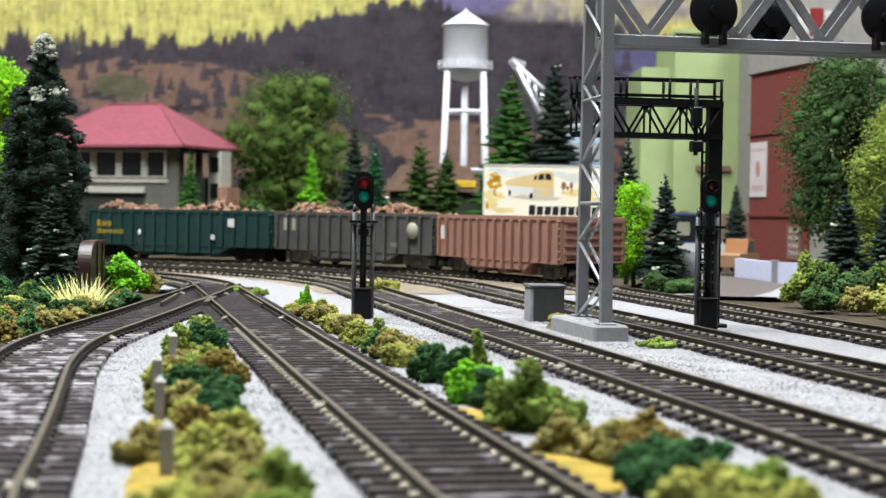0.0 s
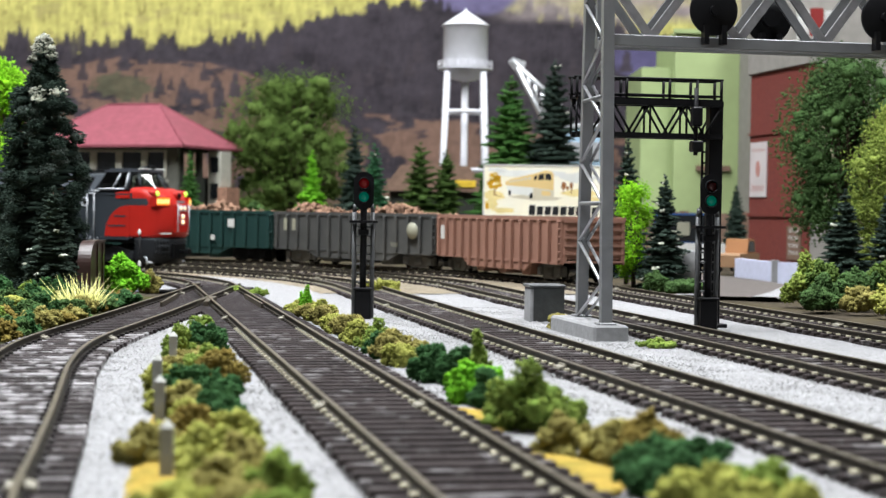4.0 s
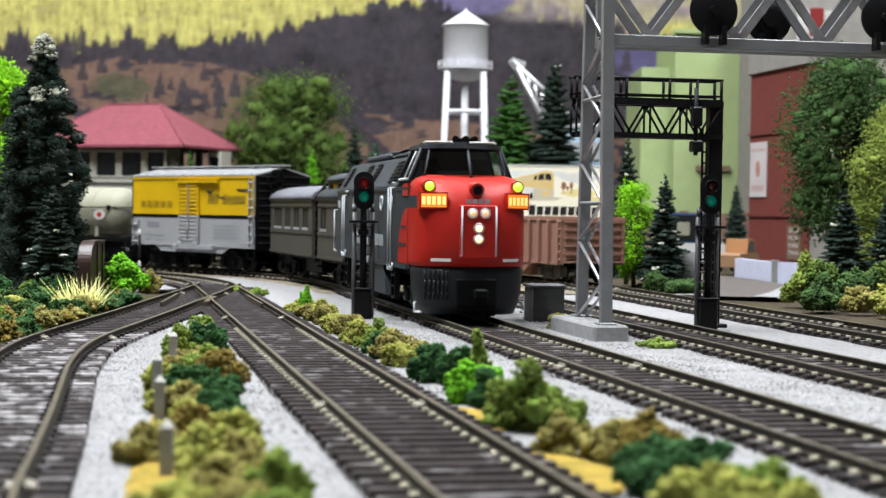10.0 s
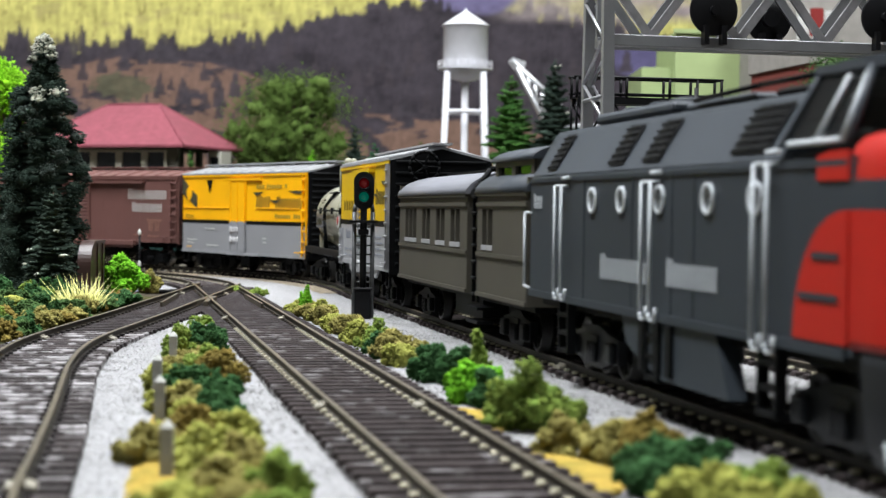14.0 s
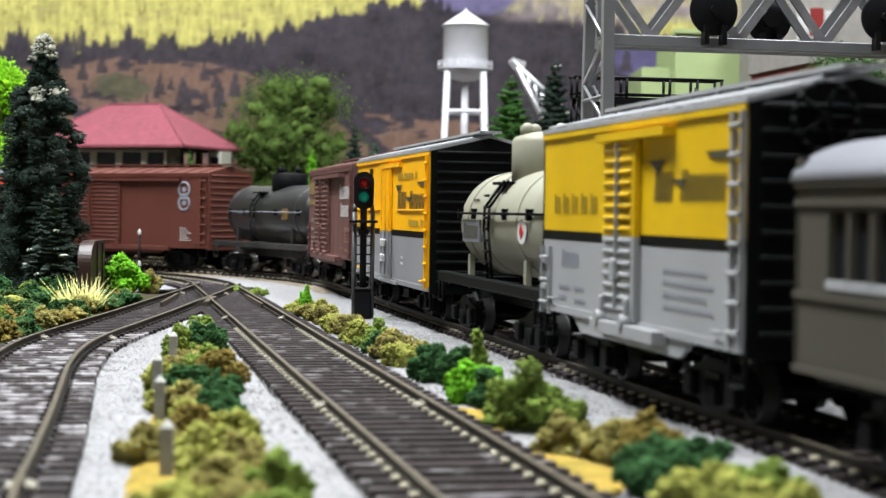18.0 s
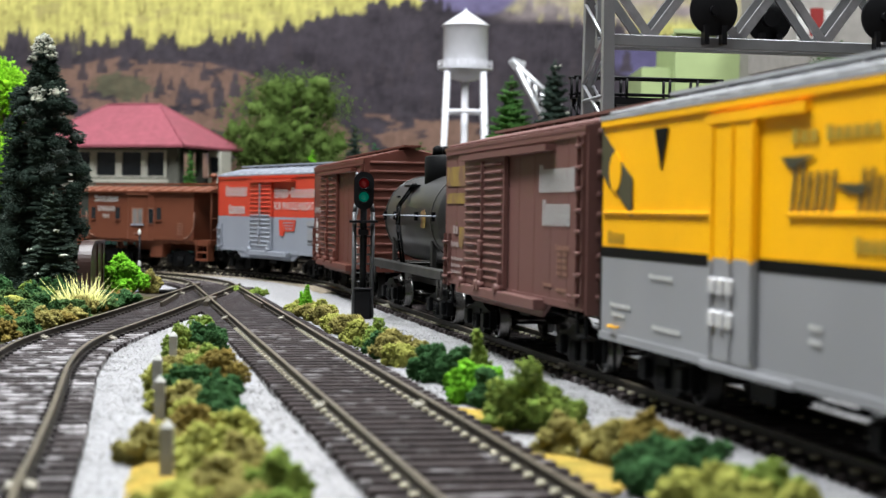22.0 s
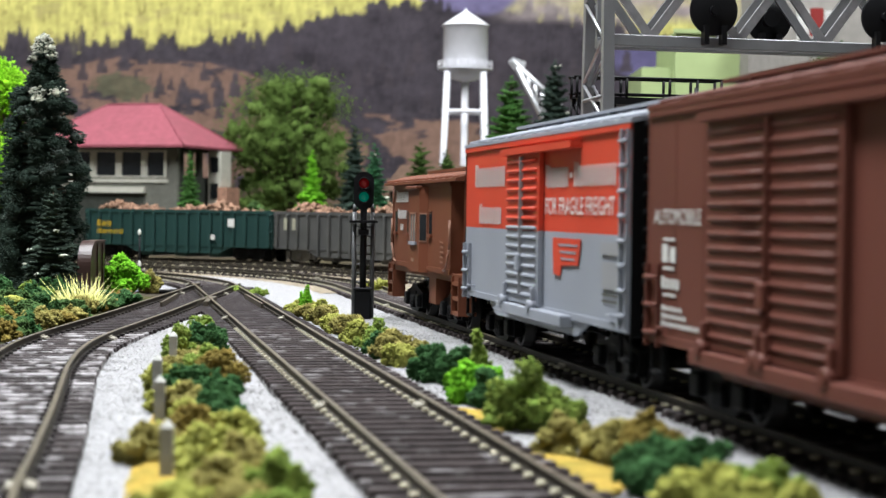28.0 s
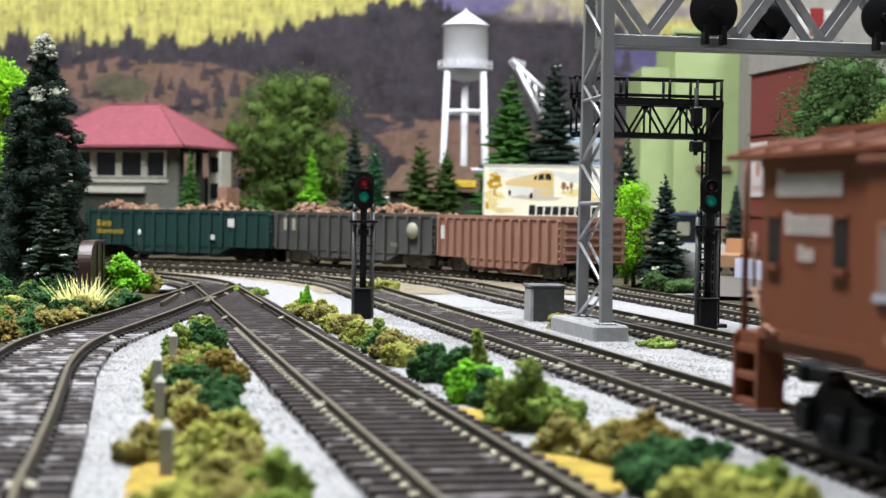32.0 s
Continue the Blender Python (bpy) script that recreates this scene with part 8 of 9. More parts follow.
for x in (-28, 0, 28):
    bm = B()
    box(bm, x - 1, x + 1, 0.6, 2.6, GROUND_Z - 1, 60)
    part("post", bm, M_BARK, g)
P_WASH = paint("printed_yellow_wash", (0.80, 0.66, 0.30), vary=0.2)
P_SKYW = paint("printed_sky_wash", (0.74, 0.74, 0.70), vary=0.1)
P_TREEPR = paint("printed_brown_tree", (0.30, 0.13, 0.05), vary=0.2)
rl = random.Random(3)


def blot(cx, cz, rx, rz, k=14, wob=0.25):
    """An uneven printed patch."""
    return [(cx + rx * (1 + wob * rl.uniform(-1, 1)) * math.cos(2 * math.pi * i / k), cz + rz * (1 + wob * rl.uniform(-1, 1)) * math.sin(2 * math.pi * i / k)) for i in range(k)]


def printed(name, material, shapes, y):
    """Each shape is one patch of ink on the billboard."""
    for pts in shapes:
        bm = B()
        poly_plate(bm, pts, y, 0.05)
        part(name, bm, material, panel)


printed("printed_sky", P_SKYW, [blot(-6, 57.5, 24, 2.6), blot(22, 55.5, 11, 3.2), blot(-30, 59.6, 6, 1.6)], -0.61)
printed("printed_field", P_WASH, [blot(-31, 43.2, 6.4, 3.2), blot(-33, 37.5, 4.4, 3.4), blot(24, 45.5, 11, 2.6), blot(-25, 33.8, 7, 1.8), blot(31, 41.5, 6, 2.2)], -0.61)
printed("printed_leaves", P_LEAFPR, [blot(-31 + 4.2 * math.cos(a) * q, 52.5 + 4.6 * math.sin(a) * q, 1.7, 1.5, 9) for a, q in [(0.7 * i, 0.35 + 0.65 * rl.random()) for i in range(15)]] + [blot(-35.6, 36.5, 1.2, 2.2, 9)], -0.67)
printed("printed_leaf_light", P_WASH, [blot(-33, 54.5, 1.4, 1.0, 8), blot(-29.4, 51, 1.2, 1.1, 8), blot(-30.8, 56.4, 1.0, 0.7, 8)], -0.73)
printed("printed_trunk", P_TREEPR, [[(-31.4, 43.2), (-30.4, 43.2), (-30.5, 49.5), (-31.1, 49.5)], [(-30.6, 43.0), (-26.0, 42.4), (-26.5, 42.9), (-30.6, 43.7)]], -0.64)
printed("printed_far_tree", P_TREEPR, [blot(13.4, 50, 1.6, 2.6, 9), blot(18.2, 50, 1.3, 2.6, 9), blot(15.8, 48.6, 1.4, 1.2, 9), [(13.1, 45.4), (13.6, 45.4), (13.6, 48), (13.1, 48)], [(18.1, 44.8), (18.6, 44.8), (18.6, 48), (18.1, 48)]], -0.65)
printed("printed_shadow", P_BUS2, [[(-22, 42.4), (-6, 40.2), (8, 40.4), (13, 42.2), (0, 43.2), (-14, 43.8)]], -0.63)
printed("printed_bus_body", P_BUS, [[(-24.5, 51.6), (-21, 53.8), (-6, 57.4), (1.5, 59.8), (5.5, 59.2), (7.0, 57.2), (7.0, 47), (-6.5, 48.6), (-23.5, 49.8)]], -0.69)
printed("printed_bus_skirt", P_SKYW, [[(-23.5, 49.8), (-6.5, 48.6), (-6.2, 43.0), (-22, 44.6)]], -0.71)
printed("printed_bus_front", P_BUS2, [[(-6.4, 48.4), (7.0, 47), (7.2, 42.4), (-3, 41.4), (-6.2, 43.0)]], -0.70)
printed("printed_grille", P_BUS, [[(-0.8, 46.6), (5.0, 46.2), (5.0, 43.4), (-0.8, 43.6)]], -0.73)
printed("printed_windows", P_INK, [[(-5.8, 53.2), (-3.9, 53.6), (-3.7, 56.4), (-5.6, 55.8)], [(-3.0, 53.4), (0.8, 53.6), (0.6, 57.6), (-2.6, 57.0)], [(1.5, 53.6), (5.6, 53.4), (5.0, 57.4), (1.5, 57.7)]], -0.75)
printed("printed_windows", P_BUS2, [[(-21.5 + 2.4 * i, 51.6 + 0.36 * i), (-19.8 + 2.4 * i, 51.8 + 0.36 * i), (-19.8 + 2.4 * i, 53.0 + 0.5 * i), (-21.5 + 2.4 * i, 52.6 + 0.5 * i)] for i in range(6)], -0.75)
printed("printed_tyre", P_INK, [[(x + w * math.cos(a), z + 2.0 * math.sin(a)) for a in [2 * math.pi * i / 12 for i in range(12)]] for x, z, w in ((-7.4, 43.2, 1.2), (-21.2, 45.0, 0.8))], -0.77)
for i in range(9):
    bm = B()
    bars(bm, -9.3 + 5.0 * i, -4.3 + 5.0 * i, 31.0, 37.4 if i == 0 else 36.6, 1, -0.62, 0.4, gap=0.2)
    part("printed_letter_bar", bm, P_INK, panel)

# silver crane boom behind the conifers
P_CRANE = mat("silver_crane_metal", (0.55, 0.56, 0.58), 0.35, metal=0.6, vary=0.15, bump=0.1)
g = thing("crane", "silver lattice crane above the trees", "crane", at_mm(78, 1480, -4))
BOOM = [((-18, 0, 172), (30, 0, 128)), ((-14, 0, 166), (22, 0, 96)), ((-18, 10, 172), (30, 10, 128)), ((-14, 10, 166), (22, 10, 96))]
for a, b in BOOM:
    bm = B()
    cyl(bm, a, b, 2.2, 6)
    part("boom_chord", bm, P_CRANE, g)
for i in range(7):
    bm = B()
    p, q = Vector(BOOM[0][0]).lerp(BOOM[0][1], i / 7), Vector(BOOM[1][0]).lerp(BOOM[1][1], (i + 0.5) / 7)
    cyl(bm, p, q, 1.4, 5)
    cyl(bm, q, Vector(BOOM[0][0]).lerp(BOOM[0][1], (i + 1) / 7), 0.9, 5)
    part("boom_lacing", bm, P_CRANE, g)
bm = B()
prism(bm, [(-22, 171), (-18, 175), (-6, 171), (-8, 163), (-14, 162)], "y", 0, 10)
part("boom_head", bm, P_CRANE, g)
bm = B()
box(bm, 20, 62, -6, 20, GROUND_Z, 112, 0, 1.5)
part("cab_house", bm, paint("pale_blue_paint", (0.30, 0.42, 0.52)), g, "pale blue crane house")
bm = B()
box(bm, 18, 66, -8, 22, 112, 116, 0, 1)
box(bm, 30, 60, -7.5, -6, 84, 100)
part("roof_plate", bm, P_CRANE, g)

# flat green and grey factory fronts against the backdrop
M_GREENW = mat("pale_green_wall", (0.30, 0.37, 0.17), 0.85, vary=0.06, scale=60, bump=0.1, dirt_glare=(0.24, 0.31, 0.14), dirt_glare_amount=0.35, dirt_glare_scale=12)
M_REDBRICK = mat("red_brick_wall", (0.150, 0.028, 0.020), 0.85, vary=0.18, scale=500, bump=0.35, dirt_glare=(0.13, 0.03, 0.025), dirt_glare_amount=0.5, dirt_glare_scale=22)
M_GREYW = mat("grey_concrete_wall", (0.24, 0.225, 0.205), 0.85, vary=0.12, scale=120, bump=0.2)
M_POSTER = paint("poster_paper", (0.55, 0.50, 0.50))
g = thing("green_factory", "pale green flat-roofed factory building", "building", at_mm(0, 0, 0))
bm = B()
box(bm, 216, 300, 1560, 1700, GROUND_Z, 205)
box(bm, 186, 216, 1572, 1700, GROUND_Z, 172)
part("wall", bm, M_GREENW, g)
bm = B()
box(bm, 214, 302, 1556, 1560, 203, 207)
part("parapet", bm, M_GREENW, g)
bm = B()
box(bm, 237, 269, 1556.5, 1560, 74, 79)
part("beam", bm, M_SHEDROOF, g)
g = thing("grey_warehouse", "tall grey concrete warehouse", "building", at_mm(0, 0, 0))
bm = B()
box(bm, 276, 420, 1420, 1555, GROUND_Z, 240)
part("wall", bm, M_GREYW, g)
bm = B()
box(bm, 300, 330, 1414, 1420, 176, 208)
part("white_panel", bm, P_WHITE, g)
bm = B()
box(bm, 310, 321, 1411, 1414, 180, 210)
part("red_panel", bm, paint("dull_red_panel", (0.22, 0.03, 0.028)), g)


def red_building():
    g = thing("brick_building", "red brick building with posters on its wall", "building", at_mm(221, 1200, 0, -78))
    bm = B()
    box(bm, 0, 102, 0.6, 12, GROUND_Z, 134)
    part("wall", bm, M_REDBRICK, g)
    for z in (90.0, 32.0):
        bm = B()
        box(bm, -0.6, 102.6, -0.7, 0.6, z, z + 1.8)
        part("string_course", bm, M_REDBRICK, g)
    bm = B()
    box(bm, -1.5, 103.5, -1.5, 14, 134, 152, 0, 0.6)
    part("parapet", bm, M_GREYW, g, "grey concrete parapet")
    bm = B()
    box(bm, 3, 32, -0.4, 0.6, 46, 85)
    ps = part("poster", bm, M_POSTER, g, "pale printed poster")
    bm = B()
    for z0, z1 in ((78, 81), (50, 55)):
        bars(bm, 6, 29, z0, z1, 6, -0.4)
    poly_plate(bm, [(17.5 + 4.0 * math.cos(a), 66 + 6 * math.sin(a)) for a in [2 * math.pi * i / 14 for i in range(14)]], -0.42)
    part("poster_print", bm, paint("faded_poster_red", (0.42, 0.20, 0.17)), ps)
    bm = B()
    box(bm, 70, 92, -0.4, 0.6, 3, 26)
    ps = part("notice", bm, M_SHEDROOF, g, "tan notice board")
    bm = B()
    for i in range(4):
        bars(bm, 73, 89, 6.5 + 5 * i, 9.4 + 5 * i, 4, -0.4)
    part("notice_bars", bm, P_WHITE, ps)
    g2 = thing("grey_annex", "low grey and tan concrete annex beside a brick building", "building", at_mm(244, 1098, 0))
    bm = B()
    box(bm, 0, 70, 0, 70, GROUND_Z, 42)
    part("lower_wall", bm, M_GREYW, g2)
    bm = B()
    box(bm, 0, 70, -1, 70, 42, 110)
    part("upper_wall", bm, mat("tan_plaster_wall", (0.33, 0.29, 0.20), 0.85, vary=0.1), g2)


red_building()

# retaining wall, road curve, parked vehicles
M_BLUEW = mat("pale_blue_white_paint", (0.50, 0.52, 0.66), 0.7, vary=0.08, bump=0.1)
g = thing("retaining_wall", "pale blue-white low retaining wall", "wall", at_mm(0, 0, 0))
for (xa, ya), (xb, yb) in (((176, 985), (184, 915)), ((184, 915), (206, 900))):
    bm = B()
    d = Vector((xb - xa, yb - ya)).normalized()
    n = Vector((-d.y, d.x)) * 2
    prism(bm, [(xa + n.x, ya + n.y), (xb + n.x, yb + n.y), (xb - n.x, yb - n.y), (xa - n.x, ya - n.y)], "z", GROUND_Z - 2, 7.0)
    part("wall_panel", bm, M_BLUEW, g)
bm = B()
box(bm, 182, 186, 912, 918, GROUND_Z - 2, 8)
part("pier", bm, P_CONC, g)
M_ASPH = mat("brown_asphalt", (0.085, 0.072, 0.066), 0.9, vary=0.2, scale=400, bump=0.3)


def ribbon(name, pts, w, z, material, label):
    bm = B()
    rows = []
    for x, y, h in smooth_line(pts, 12):
        px_, py_ = -math.sin(h), math.cos(h)
        rows.append([bm.verts.new((x + px_ * u * w / 2, y + py_ * u * w / 2, z - (0.8 if abs(u) == 1 else 0))) for u in (-1, -0.9, 0.9, 1)])
    for a, b in zip(rows[:-1], rows[1:]):
        for j in range(3):
            bm.faces.new((a[j], b[j], b[j + 1], a[j + 1]))
    for f in bm.faces:
        f.normal_update()
        if f.normal.z < 0:
            f.normal_flip()
    return tagged(part(name, bm, material), label, "road", kind="structure")


ribbon("road", [(40, 1180), (110, 1060), (150, 960), (160, 860), (140, 760), (128, 720)], 44, GROUND_Z + 0.6, M_ASPH, "worn brown asphalt road")
ribbon("kerb_strip", [(205, 880), (180, 840), (158, 770), (140, 722)], 12, GROUND_Z + 1.0, M_WHITE, "pale gravel verge beside the road")
ribbon("verge_strip", [(118, 830), (113, 770), (108, 730)], 10, GROUND_Z + 0.9, M_WHITE, "pale gravel verge beside the road")
bush(99, 765, 12, 9, F_TREE3, label="dark low shrub beside the far track", crumb=0.8)
g = thing("barrel", "grey weathered lineside barrel", "barrel", at_mm(119, 805, 0))
bm = B()
lathe(bm, [(4.6, GROUND_Z), (4.6, 14), (3.6, 15.2), (0.2, 15.4)], (0, 0, 0), "z", 16)
part("drum", bm, P_CONC, g)


def vehicle(name, label, cat, x, y, rz, L, W, h0, h1, cab, m_body, m_low):
    g = thing(name, label, cat, at_mm(x, y, GROUND_Z + 0.6, rz), "parked vehicles")
    bm = B()
    prism(bm, [(-L / 2, 3.5), (L / 2, 3.5), (L / 2, h0 - 1), (L / 2 - 1, h0), (-L / 2 + 1, h0), (-L / 2, h0 - 1)], "y", -W / 2, W / 2)
    part("body", bm, m_low, g)
    bm = B()
    a, b = cab
    prism(bm, [(a, h0), (b, h0), (b - 2.5, h1), (a + 2.5, h1)], "y", -W / 2 + 0.8, W / 2 - 0.8)
    part("cab", bm, m_body, g)
    bm = B()
    prism(bm, [(a + 2.2, h0 + 1), (b - 2.2, h0 + 1), (b - 3.6, h1 - 1.4), (a + 3.6, h1 - 1.4)], "y", -W / 2 + 0.5, W / 2 - 0.5)
    part("window", bm, M_GLASS, g)
    for sx in (-1, 1):
        for sy in (-1, 1):
            bm = B()
            cyl(bm, (sx * L * 0.32, sy * (W / 2 - 1.4), 3.4), (sx * L * 0.32, sy * (W / 2 + 0.2), 3.4), 3.4, 14)
            w = part("wheel", bm, P_BLACK, g)
            bm = B()
            cyl(bm, (sx * L * 0.32, sy * (W / 2), 3.4), (sx * L * 0.32, sy * (W / 2 + 0.4), 3.4), 1.7, 10)
            part("hub", bm, P_SILVER2, w)
    return g


P_BLUE = paint("blue_vehicle_paint", (0.03, 0.075, 0.21), 0.35)
v = vehicle("delivery_van", "blue panel van with white lower body", "van", 166, 1120, 14, 46, 19, 17, 37, (-23, 20), P_BLUE, P_WHITE)
bm = B()
box(bm, -12, -3, -9.6, -8.9, 22, 31)
part("side_panel", bm, P_CREAM, v, "cream square panel")
v = vehicle("pickup_truck", "orange-tan parked pickup truck", "pickup", 187, 1048, 62, 40, 16, 12, 21, (-4, 14), paint("orange_vehicle_paint", (0.30, 0.14, 0.06)), paint("tan_vehicle_paint", (0.27, 0.16, 0.09)))
g = thing("boundary_fence", "dark brown board fence behind the parked vehicles", "fence", at_mm(0, 0, 0))
for i in range(16):
    bm = B()
    box(bm, 150 + 8 * i, 157.4 + 8 * i, 1330, 1332, GROUND_Z, 34 + 0.8 * (i % 3))
    part("board", bm, M_SHEDROOF, g)


# ---- printed mountain backdrop on the layout's rear wall, and the room round it ----
def value_noise(x, y, seed):
    def rnd(i, j):
        h = np.sin(i * 127.1 + j * 311.7 + seed * 74.7) * 43758.5453
        return h - np.floor(h)
    i, j = np.floor(x), np.floor(y)
    fx, fy = x - i, y - j
    fx, fy = fx * fx * (3 - 2 * fx), fy * fy * (3 - 2 * fy)
    return (rnd(i, j) * (1 - fx) + rnd(i + 1, j) * fx) * (1 - fy) + (rnd(i, j + 1) * (1 - fx) + rnd(i + 1, j + 1) * fx) * fy


def fbm(x, y, seed, octaves=4):
    return sum(value_noise(x * 2 ** k, y * 2 ** k, seed + k) / 2 ** (k + 1) for k in range(octaves)) / (1 - 0.5 ** octaves)


def step(e0, e1, v):
    t = np.clip((v - e0) / (e1 - e0), 0, 1)
    return t * t * (3 - 2 * t)


def mountain_print(u, v):
    """Colour of the printed landscape; u to the right and v up, both in 0.6 mm from the middle of the horizon."""
    col = np.zeros(u.shape + (3,))

    def lay(mask, c, var=0.0, nz=None):
        c = np.array(c)[None, None, :] * (1 + var * (nz[..., None] - 0.5) * 2 if nz is not None else 1)
        col[:] = col * (1 - mask[..., None]) + c * mask[..., None]
    n1 = fbm(u / 60, v / 30, 1)
    n2 = fbm(u / 14, v / 10, 5)
    n3 = fbm(u / 5, v / 14, 9)

    def spikes(cw, seed, tall):
        """Heights of a row of pointed tree tops."""
        c = np.floor(u / cw)
        r = np.sin(c * 51.3 + seed * 17.7) * 9631.7
        r = r - np.floor(r)
        q = np.sin(c * 23.9 + seed * 41.1) * 5127.3
        q = q - np.floor(q)
        d = np.abs(u / cw - c - 0.3 - 0.4 * q) * cw
        return np.clip(tall * r ** 2.2 - d * (1.6 + 1.5 * q), 0, None)
    # pale sky, blue and lilac far ranges
    lay(np.ones_like(u), (0.45, 0.50, 0.60))
    lay(step(0, 6, 430 + 40 * np.sin(u / 170) - v), (0.16, 0.14, 0.26), 0.3, n1)
    # sunlit yellow slopes
    ridge = np.interp(u, [-2600, -900, -400, -120, -40, 20, 90, 160, 300, 900, 2600], [560, 520, 500, 430, 372, 340, 372, 410, 420, 470, 500])
    lay(step(-4, 6, ridge + 20 * (n1 - 0.5) - v), (0.42, 0.385, 0.12), 0.65, 0.35 * n2 + 0.65 * fbm(u / 4, v / 22, 9))
    lay(step(0.52, 0.72, n1) * step(-4, 20, ridge - 40 - v) * step(80, 130, u), (0.22, 0.16, 0.20), 0.3, n2)
    # scattered dark trees on the yellow slope
    lay(step(0.66, 0.76, fbm(u / 6, v / 18, 21)) * 0.5, (0.12, 0.095, 0.04))
    lay(step(0.55, 0.8, fbm(u / 30, v / 12, 27)) * 0.5, (0.27, 0.23, 0.10))
    # dark purple-brown forest
    edge = np.interp(u, [-2600, -800, -560, -300, -260, -150, -30, 80, 160, 300, 2600], [300, 288, 292, 300, 330, 352, 372, 372, 356, 322, 310])
    top = edge - 8 + 34 * (n1 - 0.5) + np.maximum(np.maximum(spikes(17, 1, 34), spikes(11, 2, 24)), spikes(29, 3, 44))
    forest = step(-7, 8, top + 14 * (n3 - 0.5) + 12 * (n2 - 0.5) - v)
    lay(forest, (0.038, 0.032, 0.039), 1.0, 0.4 * n1 + 0.3 * n2 + 0.3 * n3)
    lay(step(60, 130, u) * step(330, 350, v) * (0.35 + 0.6 * n1), (0.24, 0.20, 0.20), 0.4, n2)
    # violet hollows between the slopes
    lay(step(0.0, 0.5, 1 - ((u - 60) / 75) ** 2 - ((v - 385) / 42) ** 2), (0.12, 0.105, 0.19), 0.3, n2)
    lay(step(0.0, 0.6, 1 - ((u - 370) / 90) ** 2 - ((v - 275) / 45) ** 2), (0.085, 0.075, 0.15), 0.3, n2)
    # tan meadows below the trees
    low = np.interp(u, [-2600, -700, -560, -420, -340, -280, -180, 60, 300, 2600], [235, 248, 262, 254, 236, 214, 176, 160, 140, 150])
    mead = step(-3, 6, low + 26 * (n1 - 0.5) - v) * step(0.36, 0.50, fbm(u / 40 + 3, v / 22, 31))
    lay(mead, (0.15, 0.092, 0.070), 0.45, 0.5 * n2 + 0.5 * n3)
    # single conifers as dark spires
    for k in range(3):
        cw = (26.0, 34.0, 46.0)[k]
        cell = np.floor(u / cw + 0.37 * k)
        r1 = np.sin(cell * 91.7 + k * 13.1) * 4375.85
        r1 = r1 - np.floor(r1)
        r2 = np.sin(cell * 37.3 + k * 71.9) * 7437.31
        r2 = r2 - np.floor(r2)
        cx = (cell - 0.37 * k + 0.25 + 0.5 * r2) * cw
        foot = (140, 175, 205)[k] + 70 * r1
        h = (34, 44, 40)[k] * (0.6 + 0.7 * r2)
        wd = h * 0.27 * np.clip(1 - (v - foot) / h, 0, 1) + 1.5 * (n3 - 0.5) * 3
        m = step(-1.5, 1.5, wd - np.abs(u - cx)) * (v > foot) * (v < foot + h) * (r1 > 0.25)
        lay(m * 0.9, (0.044, 0.036, 0.042), 0.4, n2)
    for cx, foot, h, wd in ((-660, 262, 48, 9), (-640, 264, 46, 8), (-568, 246, 38, 10), (-537, 252, 50, 11), (-497, 254, 56, 24), (-464, 184, 48, 15), (-400, 178, 52, 14), (-372, 196, 48, 13), (-345, 178, 40, 11), (-428, 258, 40, 9), (-300, 196, 44, 13), (-215, 176, 50, 14), (-70, 168, 44, 14)):
        taper = np.clip(1 - (v - foot) / h, 0, 1) ** 0.7
        m = step(-2, 2, wd * taper + 5 * (n3 - 0.5) - np.abs(u - cx)) * step(-2, 2, v - foot) * (v < foot + h)
        lay(m * 0.92, (0.042, 0.036, 0.043), 0.5, n2)
    bushy = step(0.0, 0.35, 1 - ((u + 575) / 58) ** 2 - ((v - 212) / 25) ** 2 + 1.5 * (n2 - 0.5) + 0.8 * (n3 - 0.5))
    lay(bushy * 0.9, (0.075, 0.072, 0.045), 0.4, n2)
    # darker ground at the foot
    lay(step(-10, 30, 40 + 20 * (n1 - 0.5) - v), (0.12, 0.085, 0.06), 0.3, n2)
    return np.clip(col, 0, 1)


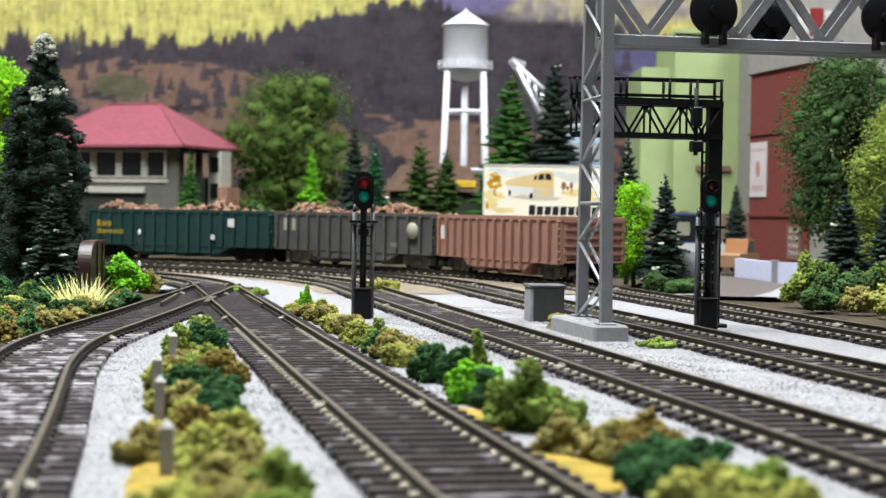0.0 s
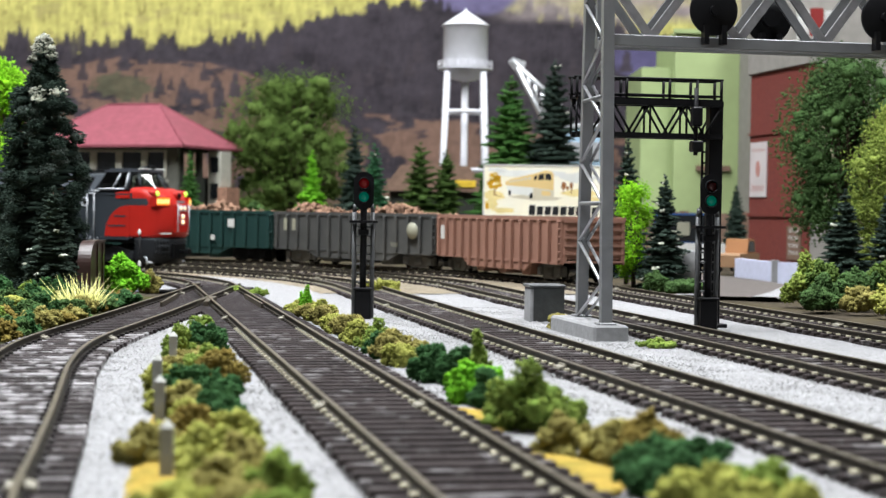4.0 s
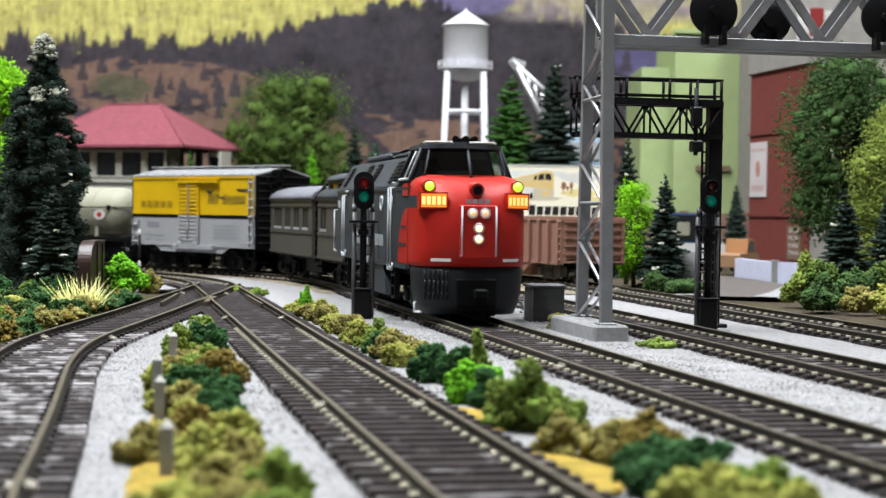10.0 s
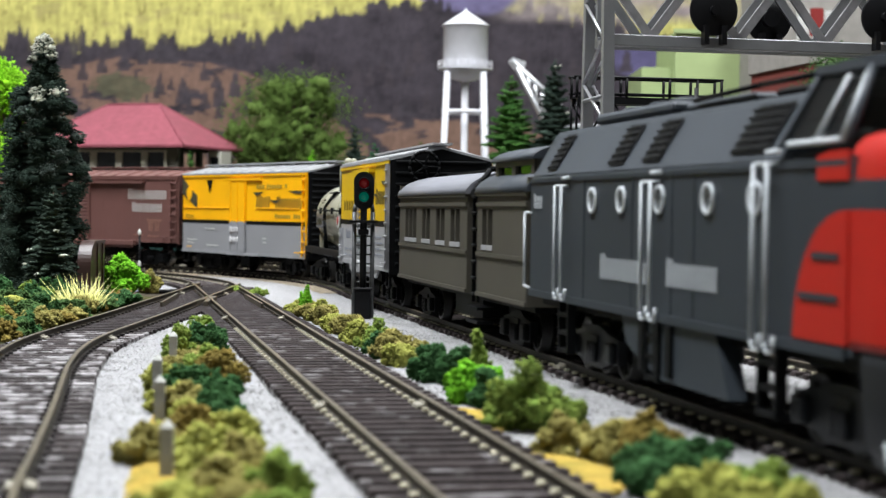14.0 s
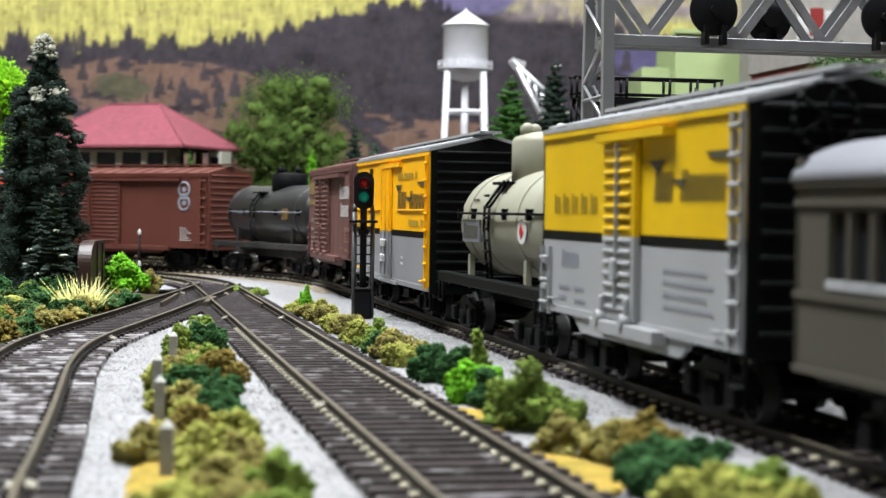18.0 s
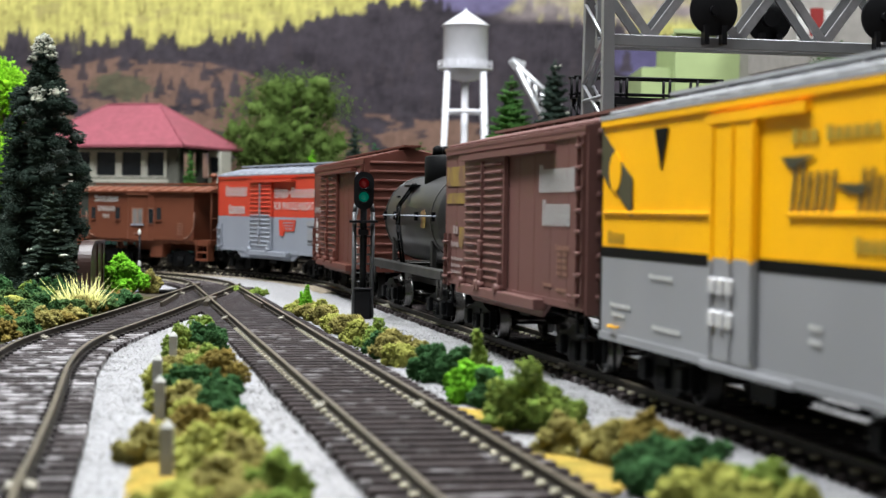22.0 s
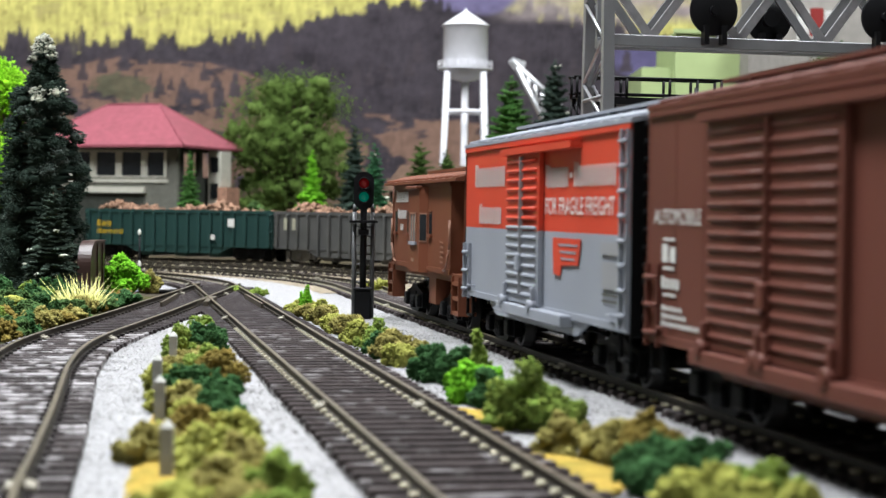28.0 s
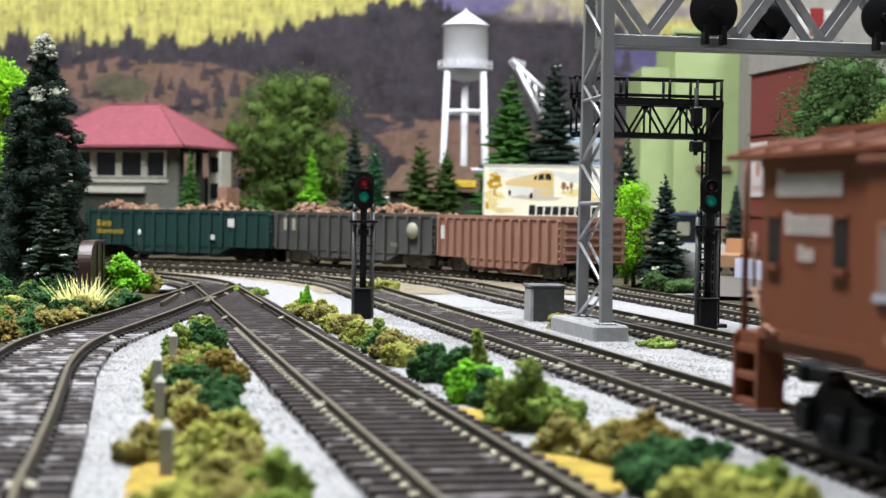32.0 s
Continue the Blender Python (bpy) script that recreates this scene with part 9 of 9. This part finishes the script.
def backdrop():
    W0, W1, Z0, Z1 = -1500.0, 1100.0, -10.0, 420.0
    nx, nz = 900, 240
    xs = np.linspace(W0, W1, nx)
    zs = np.concatenate([np.linspace(Z0, 262, nz - 30), np.linspace(264, Z1, 30)])
    X, Z = np.meshgrid(xs, zs)
    Y = 1760 + 0.0 * X
    me = bpy.data.meshes.new("backdrop")
    v = np.stack([X, Y, Z], -1).reshape(-1, 3) * MM
    i = np.arange(nx - 1)[None] + nx * np.arange(nz - 1)[:, None]
    f = np.stack([i, i + 1, i + nx + 1, i + nx], -1).reshape(-1, 4).astype(np.int32)
    me.vertices.add(len(v))
    me.vertices.foreach_set("co", v.astype(np.float32).ravel())
    me.loops.add(f.size)
    me.loops.foreach_set("vertex_index", f.ravel())
    me.polygons.add(len(f))
    me.polygons.foreach_set("loop_start", np.arange(0, f.size, 4, dtype=np.int32))
    me.update(calc_edges=True)
    col = mountain_print(X / 0.6, (Z - 32.5) / 0.6).reshape(-1, 3)
    at = me.color_attributes.new("print", "FLOAT_COLOR", "POINT")
    at.data.foreach_set("color", np.concatenate([col, np.ones((len(col), 1))], 1).astype(np.float32).ravel())
    m = bpy.data.materials.new("printed_landscape")
    m.use_nodes = True
    n, l = m.node_tree.nodes, m.node_tree.links
    b = n["Principled BSDF"]
    b.inputs["Roughness"].default_value = 0.7
    b.inputs["Specular IOR Level"].default_value = 0.1
    a = n.new("ShaderNodeAttribute")
    a.attribute_name = "print"
    l.new(a.outputs["Color"], b.inputs["Base Color"])
    me.materials.append(m)
    return tagged(new("backdrop", me), "printed mountain landscape on the rear wall of the layout", "backdrop", kind="structure")


backdrop()
M_ROOM = mat("room_wall_paint", (0.24, 0.235, 0.23), 0.85, vary=0.06, scale=4, bump=0.05)
M_CEIL = mat("ceiling_paint", (0.62, 0.62, 0.61), 0.9, vary=0.04, scale=4, bump=0.05)
for nm, (x0, x1, y0, y1, z0, z1) in (("wall_north", (-2700, 1900, 1770, 1790, -900, 1450)), ("wall_south", (-2700, 1900, -1720, -1700, -900, 1450)), ("wall_west", (-2720, -2700, -1720, 1790, -900, 1450)), ("wall_east", (1900, 1920, -1720, 1790, -900, 1450))):
    bm = B()
    box(bm, x0, x1, y0, y1, z0, z1)
    tagged(part(nm, bm, M_ROOM), "plain painted wall of the train room", "wall", kind="structure")
bm = B()
box(bm, -2720, 1920, -1720, 1790, 1450, 1470)
tagged(part("ceiling", bm, M_CEIL), "plain white ceiling of the train room", "ceiling", kind="structure")
M_TUBE = mat("lit_diffuser", (0.9, 0.9, 0.88), 0.5, bump=0, emit=3.0, emit_color=(1.0, 0.98, 0.94))
for x, y, sx, sy in ((-500, 280, 160, 610), (620, 680, 160, 610), (-450, 1150, 610, 160)):
    g = thing("ceiling_light", "white fluorescent ceiling panel light", "ceiling light", at_mm(x, y, 0), "ceiling lights")
    bm = B()
    box(bm, -sx, sx, -sy, sy, 1432, 1449)
    part("housing", bm, M_CEIL, g)
    bm = B()
    box(bm, -sx + 15, sx - 15, -sy + 15, sy - 15, 1429, 1431)
    part("diffuser", bm, M_TUBE, g)


# ---- movement of the train: every car follows the main line at one even speed ----
SPEED, S_AT_19 = 76.98, -388.75


def car_pose(front, rear, t):
    base = S_AT_19 + SPEED * (t - 19.0)
    inset = (front - rear) * 0.2
    xa, ya, _ = line_at(base + front - inset)
    xb, yb, _ = line_at(base + rear + inset)
    h = math.atan2(ya - yb, xa - xb)
    return at_mm((xa + xb) / 2, (ya + yb) / 2, 0, math.degrees(h))


def truck_pose(front, rear, x, t):
    base = S_AT_19 + SPEED * (t - 19.0)
    s = base + (front + rear) / 2 + x
    car = car_pose(front, rear, t).to_euler().z
    h = line_at(s)[2]
    d = (h - car + math.pi) % (2 * math.pi) - math.pi
    return at_mm(x, 0, 0, math.degrees(d))


def motions():
    for ob, front, rear in TRAIN:
        walk(ob, [(i * 0.25, car_pose(front, rear, i * 0.25)) for i in range(129)])
        for ch in ob.children:
            if ch.name.split(".")[0] == "truck":
                x = ch.location.x / MM
                walk(ch, [(i * 0.5, truck_pose(front, rear, x, i * 0.5)) for i in range(65)])
    for ob, a, r in WHEELSETS:
        turn = math.degrees(SPEED * 0.1 / r)
        walk(ob, [(i * 0.1, at_mm(a, 0, r) @ Matrix.Rotation(radians((turn * i) % 360), 4, "Y")) for i in range(321)])


motions()
